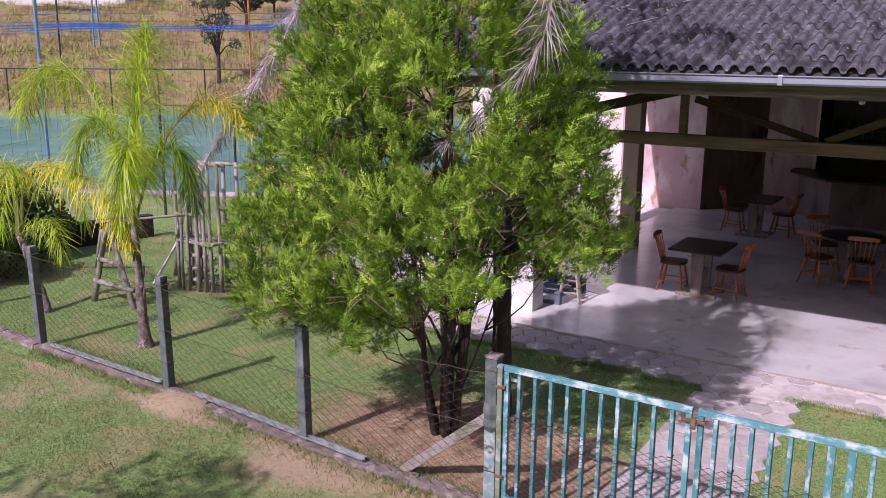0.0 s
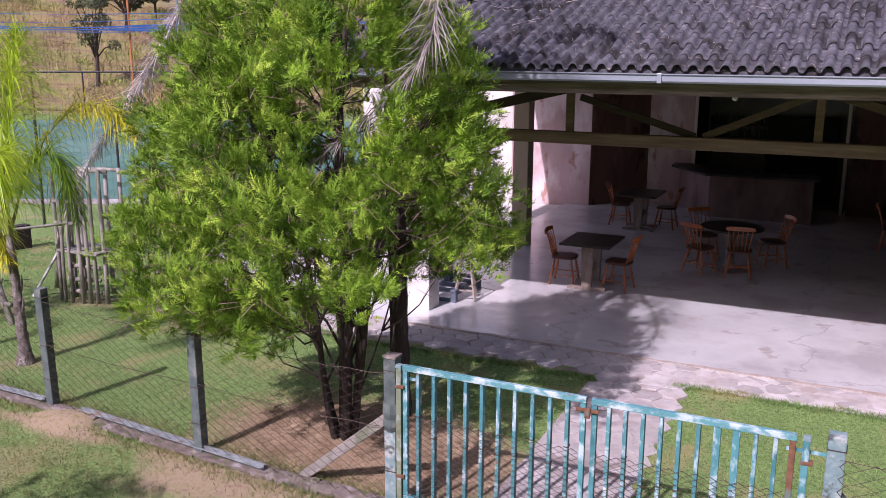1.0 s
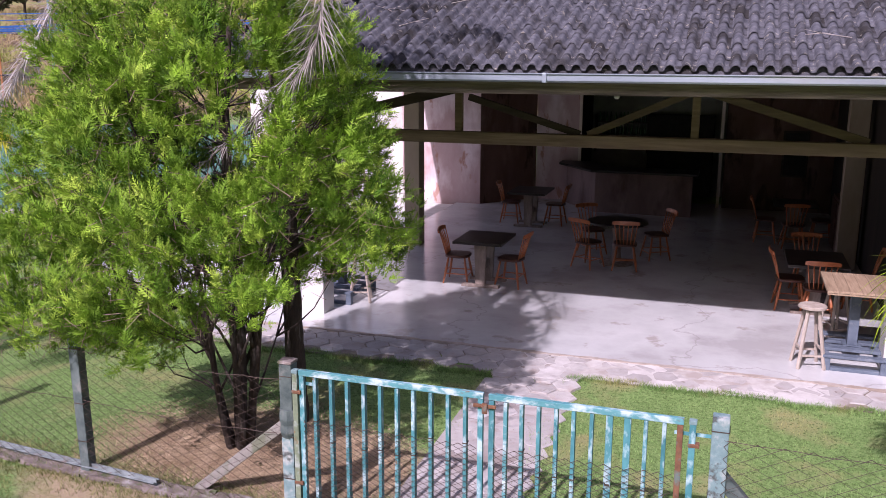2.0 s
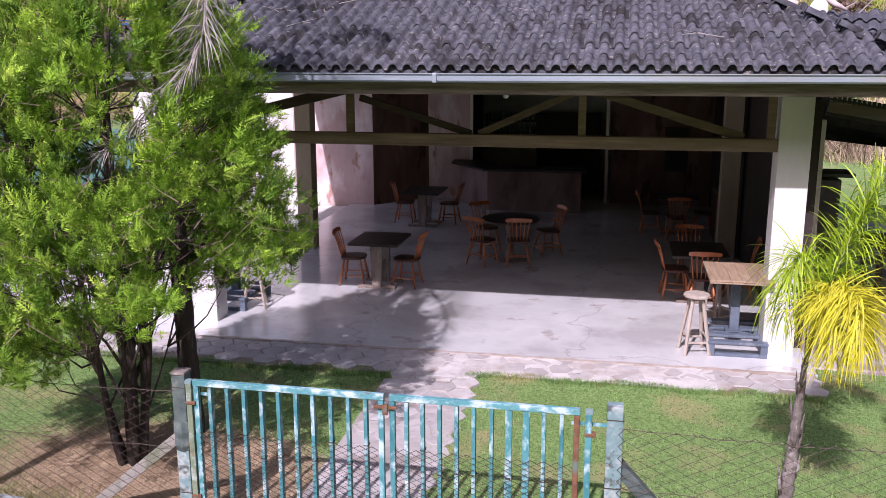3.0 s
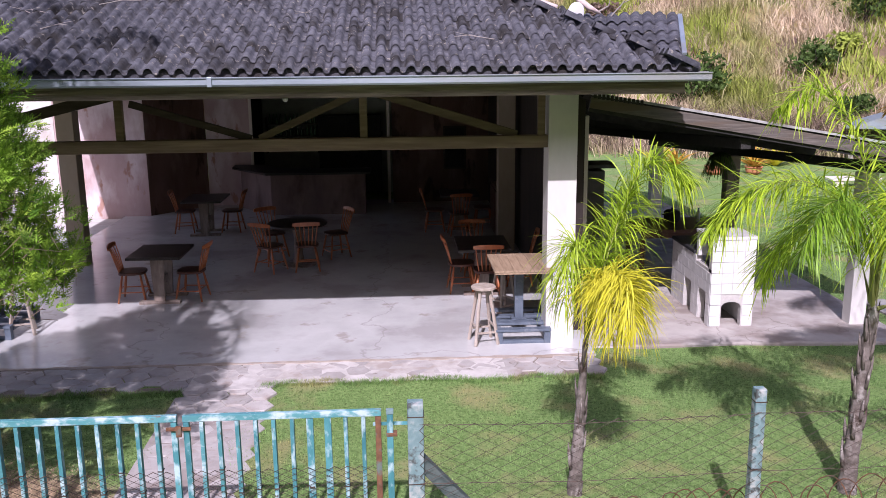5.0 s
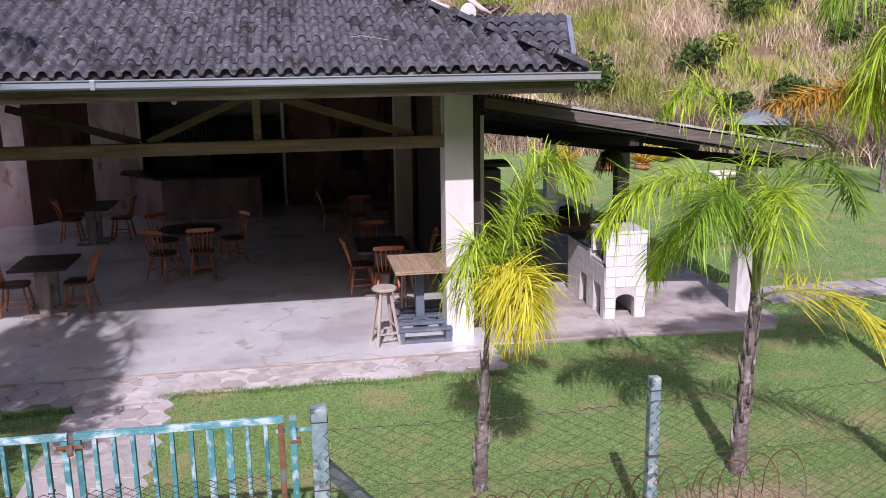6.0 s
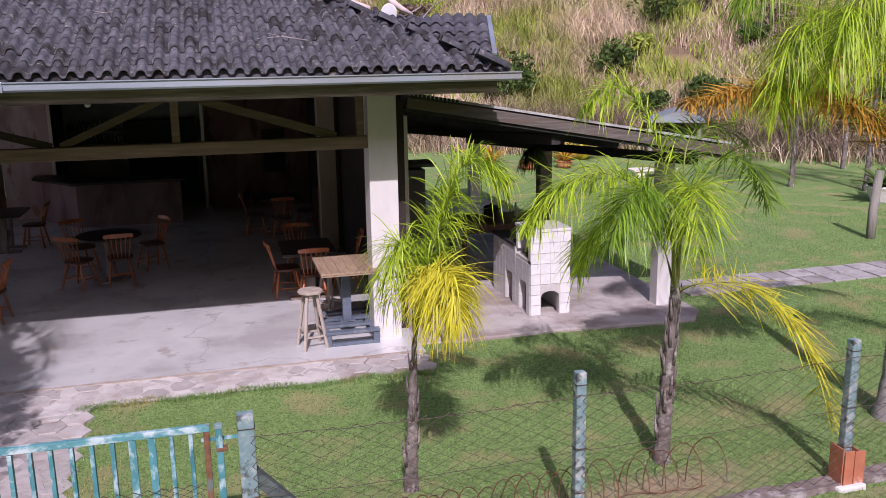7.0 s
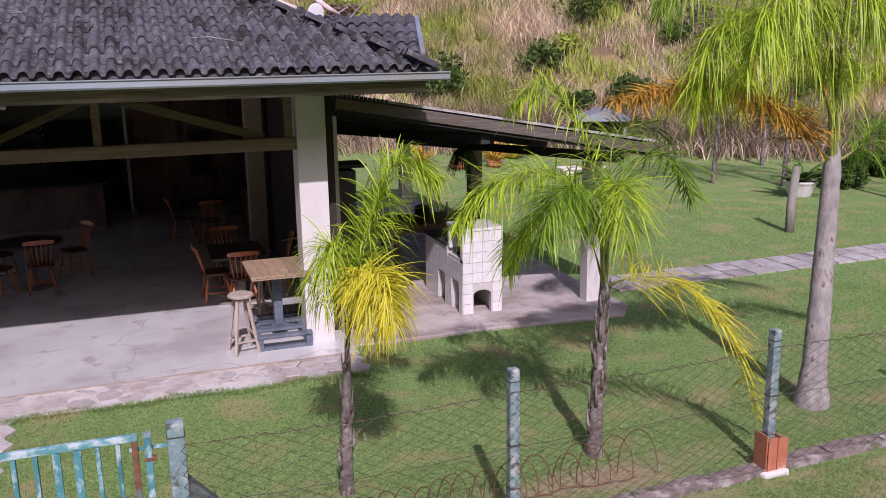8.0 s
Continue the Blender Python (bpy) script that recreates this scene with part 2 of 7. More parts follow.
    mossy_steel=mat("mossy_flaking_steel", (0.10, 0.13, 0.08), (0.20, 0.24, 0.16), scale=9.0, rough=0.85, bump=0.3, stain=(0.40, 0.45, 0.44), stain_scale=7.0, stain_at=0.58, stain2=(0.20, 0.10, 0.04), stain2_scale=5.0, stain2_at=0.60),
    rust=mat("rusty_steel", (0.10, 0.046, 0.026), (0.20, 0.095, 0.05), scale=20.0, rough=0.9, bump=0.4, stain=(0.10, 0.16, 0.15), stain_scale=7.0, stain_at=0.62),
    post_dark=mat("mossy_concrete_post", (0.05, 0.072, 0.07), (0.115, 0.145, 0.135), scale=9.0, rough=0.9, bump=0.4, stain=(0.17, 0.18, 0.165), stain_scale=5.0, stain_at=0.62, vary=0.1),
    post_teal=mat("teal_concrete_post", (0.11, 0.19, 0.20), (0.23, 0.32, 0.32), scale=9.0, rough=0.9, bump=0.6, stain=(0.37, 0.38, 0.36), stain_scale=9.0, stain_at=0.56, stain2=(0.075, 0.085, 0.08), stain2_scale=6.0, stain2_at=0.585),
    kerb=mat("old_concrete_kerb", (0.12, 0.095, 0.085), (0.25, 0.21, 0.19), scale=9.0, rough=0.95, bump=0.9, stain=(0.36, 0.34, 0.33), stain_scale=4.5, stain_at=0.60, stain2=(0.09, 0.11, 0.05), stain2_scale=6.0, stain2_at=0.62),
    pale_channel=mat("chalky_channel_paint", (0.12, 0.15, 0.155), (0.26, 0.30, 0.30), scale=9.0, rough=0.8, bump=0.2, stain=(0.20, 0.15, 0.12), stain_scale=6.0, stain_at=0.60),
    wire=mat("rusty_wire", (0.035, 0.027, 0.022), (0.09, 0.06, 0.045), scale=30.0, rough=0.7, metal=0.3, bump=0.0),
    white_tile=mat("white_glazed_tile", (0.55, 0.55, 0.545), (0.64, 0.635, 0.63), scale=12.0, rough=0.25, bump=0.03, vary=0.03, stain=(0.66, 0.64, 0.60), stain_scale=4.0, stain_at=0.66),
    grout=mat("grout", (0.40, 0.38, 0.36), (0.5, 0.48, 0.46), scale=20.0, rough=0.9),
    # black for soot and black things, and for shade on the lean-to timbers
    black=mat("soot_shade_black", (0.012, 0.012, 0.012), (0.03, 0.028, 0.026), scale=10.0, rough=0.8),
    # near-black sheet colour in place of the shade under the lean-to
    shaded_sheet=mat("shaded_roof_sheet", (0.012, 0.011, 0.010), (0.03, 0.027, 0.025), scale=5.0, rough=0.95, bump=0.1, spec=0.05),
    dark_metal=mat("dark_steel", (0.03, 0.03, 0.035), (0.06, 0.06, 0.065), scale=8.0, rough=0.5, metal=0.4),
    terracotta=mat("terracotta", (0.40, 0.15, 0.07), (0.52, 0.22, 0.11), scale=10.0, rough=0.85, bump=0.2),
    red_tile=mat("red_ceramic_tile", (0.33, 0.11, 0.06), (0.42, 0.16, 0.09), scale=9.0, rough=0.5, bump=0.1, stain=(0.62, 0.60, 0.58), stain_scale=5.0, stain_at=0.66),
    bark=mat("conifer_bark", (0.03, 0.022, 0.017), (0.075, 0.055, 0.043), scale=10.0, rough=0.95, bump=0.8, stretch=(3, 3, 0.6), stain=(0.17, 0.15, 0.13), stain_scale=4.0, stain_at=0.62),
    palm_grey=mat("smooth_grey_palm_trunk", (0.19, 0.175, 0.17), (0.33, 0.31, 0.30), scale=7.0, rough=0.95, bump=0.5, stretch=(1.8, 1.8, 0.9), stain=(0.38, 0.355, 0.34), stain_scale=4.0, stain_at=0.56, stain2=(0.15, 0.12, 0.105), stain2_scale=4.0, stain2_at=0.63),
    palm_bark=mat("palm_trunk", (0.075, 0.06, 0.05), (0.23, 0.20, 0.18), scale=9.0, rough=0.95, bump=1.0, bump_scale=14.0, stretch=(1.6, 1.6, 1.1), stain=(0.40, 0.375, 0.35), stain_scale=5.0, stain_at=0.60, stain2=(0.07, 0.05, 0.04), stain2_scale=7.0, stain2_at=0.60),
    needle=mat("cypress_spray", (0.035, 0.105, 0.008), (0.25, 0.42, 0.03), scale=2.6, rough=0.7, bump=0.0, vary=0.45, island=True, trans=0.15, spec=0.25, stain=(0.36, 0.50, 0.06), stain_scale=3.5, stain_at=0.58, stain2=(0.20, 0.12, 0.05), stain2_scale=4.0, stain2_at=0.72),
    twig_brown=mat("dry_twig", (0.11, 0.075, 0.055), (0.27, 0.20, 0.16), scale=6.0, rough=0.9, bump=0.0, vary=0.3, island=True, spec=0.1),
    palm_green=mat("palm_leaflet", (0.10, 0.215, 0.012), (0.25, 0.41, 0.03), scale=2.5, rough=0.45, bump=0.0, vary=0.35, island=True, trans=0.40, spec=0.35),
    palm_lime=mat("lime_leaflet", (0.21, 0.345, 0.012), (0.45, 0.58, 0.032), scale=2.5, rough=0.45, bump=0.0, vary=0.35, island=True, trans=0.40, spec=0.35),
    palm_yellow=mat("yellow_leaflet", (0.48, 0.46, 0.02), (0.70, 0.66, 0.05), scale=2.5, rough=0.5, bump=0.0, vary=0.2, island=True, trans=0.4, spec=0.3),
    palm_orange=mat("orange_leaflet", (0.42, 0.22, 0.03), (0.56, 0.34, 0.05), scale=2.5, rough=0.6, bump=0.0, vary=0.2, island=True, trans=0.35, spec=0.2),
    palm_dead=mat("dead_frond", (0.25, 0.225, 0.205), (0.43, 0.39, 0.365), scale=4.0, rough=0.9, bump=0.0, vary=0.25, island=True, trans=0.2, spec=0.1),
    dead_grey=mat("bleached_dead_frond", (0.36, 0.33, 0.32), (0.55, 0.51, 0.50), scale=4.0, rough=0.9, bump=0.0, vary=0.25, island=True, trans=0.2, spec=0.1),
    rachis=mat("frond_rachis", (0.15, 0.18, 0.04), (0.26, 0.27, 0.08), scale=5.0, rough=0.6, bump=0.0),
    bush=mat("bush_leaf", (0.045, 0.09, 0.02), (0.11, 0.17, 0.042), scale=1.5, rough=0.7, bump=0.0, vary=0.3, island=True, trans=0.3, spec=0.2),
    straw=mat("dry_grass", (0.40, 0.30, 0.205), (0.76, 0.63, 0.46), scale=0.9, rough=0.9, bump=0.0, vary=0.3, island=True, trans=0.3, spec=0.1, stain=(0.27, 0.29, 0.08), stain_scale=0.16, stain_at=0.54),
    far_straw=mat("brown_far_grass", (0.27, 0.205, 0.11), (0.42, 0.335, 0.16), scale=0.3, rough=0.9, bump=0.0, vary=0.2, island=True, trans=0.2, spec=0.1, stain=(0.27, 0.28, 0.10), stain_scale=0.09, stain_at=0.52),
    brush=mat("dead_brush", (0.13, 0.09, 0.07), (0.27, 0.20, 0.155), scale=1.0, rough=0.9, bump=0.0, vary=0.35, island=True, trans=0.15, spec=0.1),
    blade=mat("grass_blade", (0.12, 0.22, 0.06), (0.255, 0.40, 0.135), scale=1.2, rough=0.8, bump=0.0, vary=0.5, island=True, trans=0.3, spec=0.15, stain=(0.33, 0.32, 0.13), stain_scale=1.3, stain_at=0.57),
    litter=mat("dry_litter", (0.26, 0.18, 0.11), (0.50, 0.38, 0.25), scale=4.0, rough=0.95, bump=0.0, vary=0.35, island=True, spec=0.1),
    court=mat("teal_court", (0.05, 0.14, 0.105), (0.085, 0.19, 0.145), scale=0.5, rough=0.8, bump=0.0, stain=(0.105, 0.215, 0.165), stain_scale=0.15, stain_at=0.55),
    net_blue=mat("blue_netting", (0.03, 0.13, 0.42), (0.06, 0.20, 0.52), scale=2.0, rough=0.7, bump=0.0, trans=0.4),
    pole_blue=mat("blue_pole", (0.08, 0.17, 0.28), (0.14, 0.25, 0.36), scale=6.0, rough=0.6),
    pole_orange=mat("orange_pole", (0.40, 0.14, 0.04), (0.50, 0.20, 0.07), scale=6.0, rough=0.7),
    fascia_grey=mat("bleached_board", (0.05, 0.043, 0.037), (0.15, 0.13, 0.115), scale=5.0, rough=0.85, bump=0.3, stretch=(0.4, 5, 5), stain=(0.10, 0.075, 0.055), stain_scale=1.2, stain_at=0.55),
    fibre=mat("weathered_fibre_cement", (0.30, 0.30, 0.295), (0.45, 0.45, 0.44), scale=5.0, rough=0.9, bump=0.2, stain=(0.18, 0.17, 0.16), stain_scale=2.0, stain_at=0.56),
    brown_post=mat("brown_plaster_post", (0.20, 0.155, 0.12), (0.28, 0.22, 0.17), scale=4.0, rough=0.85, bump=0.1),
    plastic_grey=mat("grey_enamel", (0.16, 0.16, 0.17), (0.22, 0.22, 0.23), scale=4.0, rough=0.5),
    limb_pink=mat("pale_bark", (0.50, 0.38, 0.36), (0.66, 0.56, 0.54), scale=6.0, rough=0.85),
    weed=mat("yellow_green_weed", (0.17, 0.235, 0.04), (0.44, 0.50, 0.10), scale=0.5, rough=0.85, bump=0.0, vary=0.3, island=True, trans=0.3, spec=0.1),
    verge=mat("verge_grass", (0.085, 0.145, 0.032), (0.29, 0.255, 0.115), scale=2.2, rough=0.85, bump=0.0, vary=0.3, island=True, trans=0.3, spec=0.1),
    bush_grey=mat("grey_green_leaf", (0.06, 0.08, 0.045), (0.13, 0.15, 0.085), scale=1.0, rough=0.8, bump=0.0, vary=0.3, island=True, trans=0.3, spec=0.1),
    bottle=mat("bottle_glass", (0.02, 0.07, 0.035), (0.05, 0.12, 0.06), scale=3.0, rough=0.15, vary=0.5),
    plastic=mat("pale_plastic", (0.60, 0.60, 0.62), (0.7, 0.7, 0.72), scale=5.0, rough=0.45),
)
crack(M["concrete"], 0.17, (0.30, 0.28, 0.265), 0.004)
crack(M["apron"], 0.5, (0.16, 0.13, 0.11), 0.008)


# ---- tools ----
G = -0.06


def mesh_object(name, bm, material, parent=None, smooth=False):
    me = bpy.data.meshes.new(name)
    bm.to_mesh(me)
    bm.free()
    me.materials.append(material)
    if smooth:
        me.polygons.foreach_set("use_smooth", [True] * len(me.polygons))
    ob = new(name, me)
    ob.parent = parent
    return ob


def part(name, bm, material, parent, label="", smooth=False):
    return tagged(mesh_object(name, bm, material, parent, smooth), label)


def raw(name, verts, faces, material, parent=None, smooth=False):
    me = bpy.data.meshes.new(name)
    me.from_pydata(verts, [], faces)
    me.materials.append(material)
    if smooth:
        me.polygons.foreach_set("use_smooth", [True] * len(me.polygons))
    ob = new(name, me)
    ob.parent = parent
    return ob


def thing(name, label, category, at=(0, 0, 0), turn=0.0, group=""):
    ob = new(name)
    ob.empty_display_size = 0.1
    ob.matrix_basis = pose(*at, 0, 0, turn)
    return tagged(ob, label, category, group)


def box(bm, x0, x1, y0, y1, z0, z1, bevel=0.0, m=None):
    vs = [bm.verts.new((x, y, z)) for x in (x0, x1) for y in (y0, y1) for z in (z0, z1)]
    fs = [bm.faces.new([vs[i] for i in f]) for f in ((0, 1, 3, 2), (4, 6, 7, 5), (0, 4, 5, 1), (2, 3, 7, 6), (0, 2, 6, 4), (1, 5, 7, 3))]
    if bevel:
        es = {e for f in fs for e in f.edges}
        out = bmesh.ops.bevel(bm, geom=list(es), offset=bevel, segments=2, affect="EDGES", profile=0.6)
        vs = list({v for f in out["faces"] for v in f.verts} | {v for v in vs if v.is_valid})
    if m is not None:
        bmesh.ops.transform(bm, matrix=m, verts=[v for v in vs if v.is_valid])
    return vs


def boxm(x0, x1, y0, y1, z0, z1, bevel=0.0, m=None):
    bm = bmesh.new()
    box(bm, x0, x1, y0, y1, z0, z1, bevel, m)
    return bm


def bar(bm, a, z, w, h=None, bevel=0.0, roll=0.0):
    """A squared bar from a to z, w wide and h deep."""
    a, z = Vector(a), Vector(z)
    h = h or w
    q = (z - a).to_track_quat("Z", "Y").to_matrix().to_4x4()
    box(bm, -w / 2, w / 2, -h / 2, h / 2, 0, (z - a).length, bevel, Matrix.Translation(a) @ q @ pose(0, 0, 0, 0, 0, roll))


def barm(a, z, w, h=None, bevel=0.0, roll=0.0):
    bm = bmesh.new()
    bar(bm, a, z, w, h, bevel, roll)
    return bm


def tube(bm, points, radii, sides=8, cap=True):
    """A round bar along points with a radius at each."""
    pts = [Vector(p) for p in points]
    if isinstance(radii, (int, float)):
        radii = [radii] * len(pts)
    rings = []
    ref = None
    for i, p in enumerate(pts):
        d = (pts[min(i + 1, len(pts) - 1)] - pts[max(i - 1, 0)]).normalized()
        if ref is None:
            ref = Vector((1, 0, 0)) if abs(d.x) < 0.8 else Vector((0, 1, 0))
        u = (ref - d * ref.dot(d)).normalized()
        v = d.cross(u)
        ref = u
        rings.append([bm.verts.new(p + radii[i] * (math.cos(2 * math.pi * k / sides) * u + math.sin(2 * math.pi * k / sides) * v)) for k in range(sides)])
    for r0, r1 in zip(rings, rings[1:]):
        for k in range(sides):
            bm.faces.new((r0[k], r0[(k + 1) % sides], r1[(k + 1) % sides], r1[k]))
    if cap:
        bm.faces.new(rings[0][::-1])
        bm.faces.new(rings[-1])


def tubem(points, radii, sides=8):
    bm = bmesh.new()
    tube(bm, points, radii, sides)
    return bm


def lathe(bm, profile, sides=16, at=(0, 0, 0), flute=0.0):
    """A turned body from (radius, height) pairs."""
    rings = []
    for r, z in profile:
        rings.append([bm.verts.new((at[0] + r * (1 + (flute if k % 2 else 0)) * math.cos(2 * math.pi * k / sides), at[1] + r * (1 + (flute if k % 2 else 0)) * math.sin(2 * math.pi * k / sides), at[2] + z)) for k in range(sides)])
    for a, z in zip(rings, rings[1:]):
        for k in range(sides):
            bm.faces.new((a[k], a[(k + 1) % sides], z[(k + 1) % sides], z[k]))
    bm.faces.new(rings[0][::-1])
    bm.faces.new(rings[-1])


def lathem(profile, sides=16, flute=0.0):
    bm = bmesh.new()
    lathe(bm, profile, sides, flute=flute)
    return bm


def slab(points, z0, z1, bevel=0.0):
    """A flat plate with the given outline."""
    bm = bmesh.new()
    low = [bm.verts.new((x, y, z0)) for x, y in points]
    up = [bm.verts.new((x, y, z1)) for x, y in points]
    bm.faces.new(low[::-1])
    top = bm.faces.new(up)
    n = len(points)
    for i in range(n):
        bm.faces.new((low[i], low[(i + 1) % n], up[(i + 1) % n], up[i]))
    bmesh.ops.recalc_face_normals(bm, faces=bm.faces)
    if bevel:
        bmesh.ops.bevel(bm, geom=list(top.edges), offset=bevel, segments=1, affect="EDGES")
    return bm


def setting(ob, label="", category=""):
    return tagged(ob, label, category, kind="structure")


rng = np.random.default_rng(7)


# ---- ground ----
def smooth01(v):
    v = np.clip(v, 0, 1)
    return v * v * (3 - 2 * v)


def bumps(x, y, s, k):
    """Cheap smooth unevenness from a few waves."""
    return (np.sin(x * s + 1.3 * k) * np.cos(y * s * 0.83 - 2.1 * k) + 0.5 * np.sin(x * s * 2.3 - y * s * 1.7 + k) + 0.3 * np.cos(x * s * 4.1 + y * s * 3.7 + 2 * k)) / 1.8


def hill_rise(x, y):
    r, az = np.hypot(x, y), np.degrees(np.arctan2(x, y))
    # the steep near rise behind the camera is unseen, added to block low sky
    foot = np.interp(az, [-180, -130, -100, -75, -40, -20, 0, 8, 15, 25, 38, 60, 110, 180], [13, 15, 50, 52, 50, 50, 46, 34, 31.5, 31, 30, 32, 24, 13])
    slope = np.interp(az, [-180, -130, -100, -75, -40, -15, 5, 15, 40, 60, 110, 180], [1.0, 0.9, 0.2, 0.2, 0.21, 0.25, 0.45, 0.52, 0.5, 0.45, 0.6, 1.0])
    d = np.maximum(r - foot, 0)
    d = d * d / (d + 2.5)
    return slope * 75 * (1 - np.exp(-d / 75)), d


def ground_height(x, y):
    rise, d = hill_rise(x, y)
    rough = smooth01(d / 8)
    lift = 0.034 * smooth01((y - 8.9) / 0.5) * smooth01((x + 7.2) / 0.5) * smooth01((3.0 - x) / 0.5) * (y < 10.4)
    return G + lift + rise + rough * (0.9 * bumps(x, y, 0.16, 1) + 0.35 * bumps(x, y, 0.6, 2)) + 0.012 * bumps(x, y, 0.9, 3) * (1 - rough) + 0.10 * np.exp(-((x + 6.95) / 0.30) ** 2 - ((y - 5.74) / 0.20) ** 2) * (1 + 0.5 * bumps(x, y, 14.0, 2))


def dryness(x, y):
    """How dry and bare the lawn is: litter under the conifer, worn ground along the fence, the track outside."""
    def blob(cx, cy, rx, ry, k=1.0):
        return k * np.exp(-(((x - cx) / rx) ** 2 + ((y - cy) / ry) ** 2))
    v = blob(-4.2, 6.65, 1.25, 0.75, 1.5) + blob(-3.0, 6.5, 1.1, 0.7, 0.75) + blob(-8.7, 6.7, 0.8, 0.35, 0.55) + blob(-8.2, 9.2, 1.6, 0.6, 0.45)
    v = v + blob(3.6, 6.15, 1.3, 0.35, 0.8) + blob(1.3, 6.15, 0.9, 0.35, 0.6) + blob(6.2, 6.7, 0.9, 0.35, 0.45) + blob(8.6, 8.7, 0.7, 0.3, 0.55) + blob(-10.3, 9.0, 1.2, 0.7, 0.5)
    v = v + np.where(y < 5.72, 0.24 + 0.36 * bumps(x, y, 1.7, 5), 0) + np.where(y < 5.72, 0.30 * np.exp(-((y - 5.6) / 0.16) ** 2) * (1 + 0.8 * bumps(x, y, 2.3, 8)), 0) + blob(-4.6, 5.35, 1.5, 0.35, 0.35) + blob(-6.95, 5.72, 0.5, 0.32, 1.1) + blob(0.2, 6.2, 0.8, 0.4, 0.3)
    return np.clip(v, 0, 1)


def axis(lo, hi, step, far):
    mid = np.arange(lo, hi + 1e-6, step)
    grow = []
    d, w = 0.0, step
    while d < far:
        w *= 1.09
        d += w
        grow.append(d)
    g = np.array(grow)
    return np.concatenate([lo - g[::-1], mid, hi + g])


def build_ground():
    xs, ys = axis(-12, 9, 0.14, 900), axis(3.5, 11, 0.14, 900)
    X, Y = np.meshgrid(xs, ys)
    Z = ground_height(X, Y)
    nx, ny = len(xs), len(ys)
    verts = np.stack([X.ravel(), Y.ravel(), Z.ravel()], 1)
    i = (np.arange(ny - 1)[:, None] * nx + np.arange(nx - 1)[None, :]).ravel()
    faces = np.stack([i, i + 1, i + nx + 1, i + nx], 1)
    ob = raw("ground", verts.tolist(), faces.tolist(), M["lawn"], smooth=True)
    me = ob.data
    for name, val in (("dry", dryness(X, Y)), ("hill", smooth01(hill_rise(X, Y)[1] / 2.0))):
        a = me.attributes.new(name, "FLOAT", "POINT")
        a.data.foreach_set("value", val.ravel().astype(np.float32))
    return setting(ob, "mown green lawn with dry patches, rising to a dry grassy hillside, and an added unseen slope behind", "ground")


build_ground()

# ---- pavilion floor, apron ----
PX0, PX1, PY0, PY1 = -6.35, 2.36, 10.02, 22.0
floor = setting(mesh_object("floor", slab([(PX0, PY0), (PX1, PY0), (PX1, PY1), (PX0, PY1)], -0.25, 0.0, 0.004), M["concrete"]), "smooth burnished grey concrete floor of the open pavilion", "floor")
apron = setting(mesh_object("apron", slab([(2.364, 10.30), (4.2, 10.34), (6.2, 10.20), (6.5, 10.6), (6.5, 21.0), (2.364, 21.0)], -0.25, -0.012, 0.02), M["apron"]), "worn stained concrete apron beside the pavilion", "pavement")
side_paving = setting(mesh_object("side_paving", slab([(-10.5, 10.6), (PX0 - 0.004, 10.6), (PX0 - 0.004, 20.1), (-10.5, 20.1)], -0.25, -0.03, 0.02), M["bright_paving"]), "pale paving along the side of the pavilion", "pavement")

# ---- walls ----
def wall(name, x0, x1, y0, y1, z0, z1, material, label):
    return setting(mesh_object(name, boxm(x0, x1, y0, y1, z0, z1, 0.008), material), label, "wall")


wall("wall_white", -12.0, -7.75, 20.2, 20.45, -0.2, 3.45, M["bright_paving"], "pale sunlit wall beyond the pavilion")
wall("wall_pink", -7.746, -5.75, 20.2, 20.45, -0.2, 3.45, M["pink"], "weathered pink plaster wall, partly in the sun")
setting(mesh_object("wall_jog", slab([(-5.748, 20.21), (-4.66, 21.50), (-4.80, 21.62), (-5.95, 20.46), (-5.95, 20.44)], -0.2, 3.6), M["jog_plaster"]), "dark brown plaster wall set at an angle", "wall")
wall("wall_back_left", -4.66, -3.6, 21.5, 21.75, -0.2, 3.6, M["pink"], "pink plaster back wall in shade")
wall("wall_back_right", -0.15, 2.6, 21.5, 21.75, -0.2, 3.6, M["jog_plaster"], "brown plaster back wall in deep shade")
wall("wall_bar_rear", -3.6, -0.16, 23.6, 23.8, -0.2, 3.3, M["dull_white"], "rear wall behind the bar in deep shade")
# recess walls, lintel and side wall are coloured near black for deep shade
wall("wall_bar_west", -3.8, -3.604, 21.754, 23.8, -0.2, 3.6, M["dark_shaded_wall"], "side wall of the bar recess")
wall("wall_bar_east", -0.15, 0.05, 21.754, 23.8, -0.2, 3.6, M["dark_shaded_wall"], "side wall of the bar recess")
wall("wall_bar_lintel", -3.596, -0.154, 21.5, 21.72, 2.66, 3.6, M["dark_shaded_wall"], "lintel over the bar opening with shade put into its colour")
# added slab, out of view, that stops skylight leaking into the recess
setting(mesh_object("ceiling", boxm(-3.82, 0.07, 21.724, 23.9, 3.31, 3.62), M["dark_shaded_wall"]), "unseen ceiling added to keep light out of the bar recess", "ceiling")
wall("wall_side", 2.22, 2.36, 10.97, 21.5, -0.2, 3.76, M["dark_shaded_wall"], "side wall of the pavilion with shade put into its colour")


# ---- columns ----
def column(x0, x1, y0, y1, top, label, material):
    ob = thing("column", label, "column", ((x0 + x1) / 2, (y0 + y1) / 2, 0), group="pavilion columns")
    w, d = (x1 - x0) / 2, (y1 - y0) / 2
    part("shaft", boxm(-w, w, -d, d, -0.02, top, 0.012), material, ob)
    return ob


column(1.83, 2.19, 10.60, 10.96, 3.42, "thick white painted masonry column, sunlit below", M["white"])
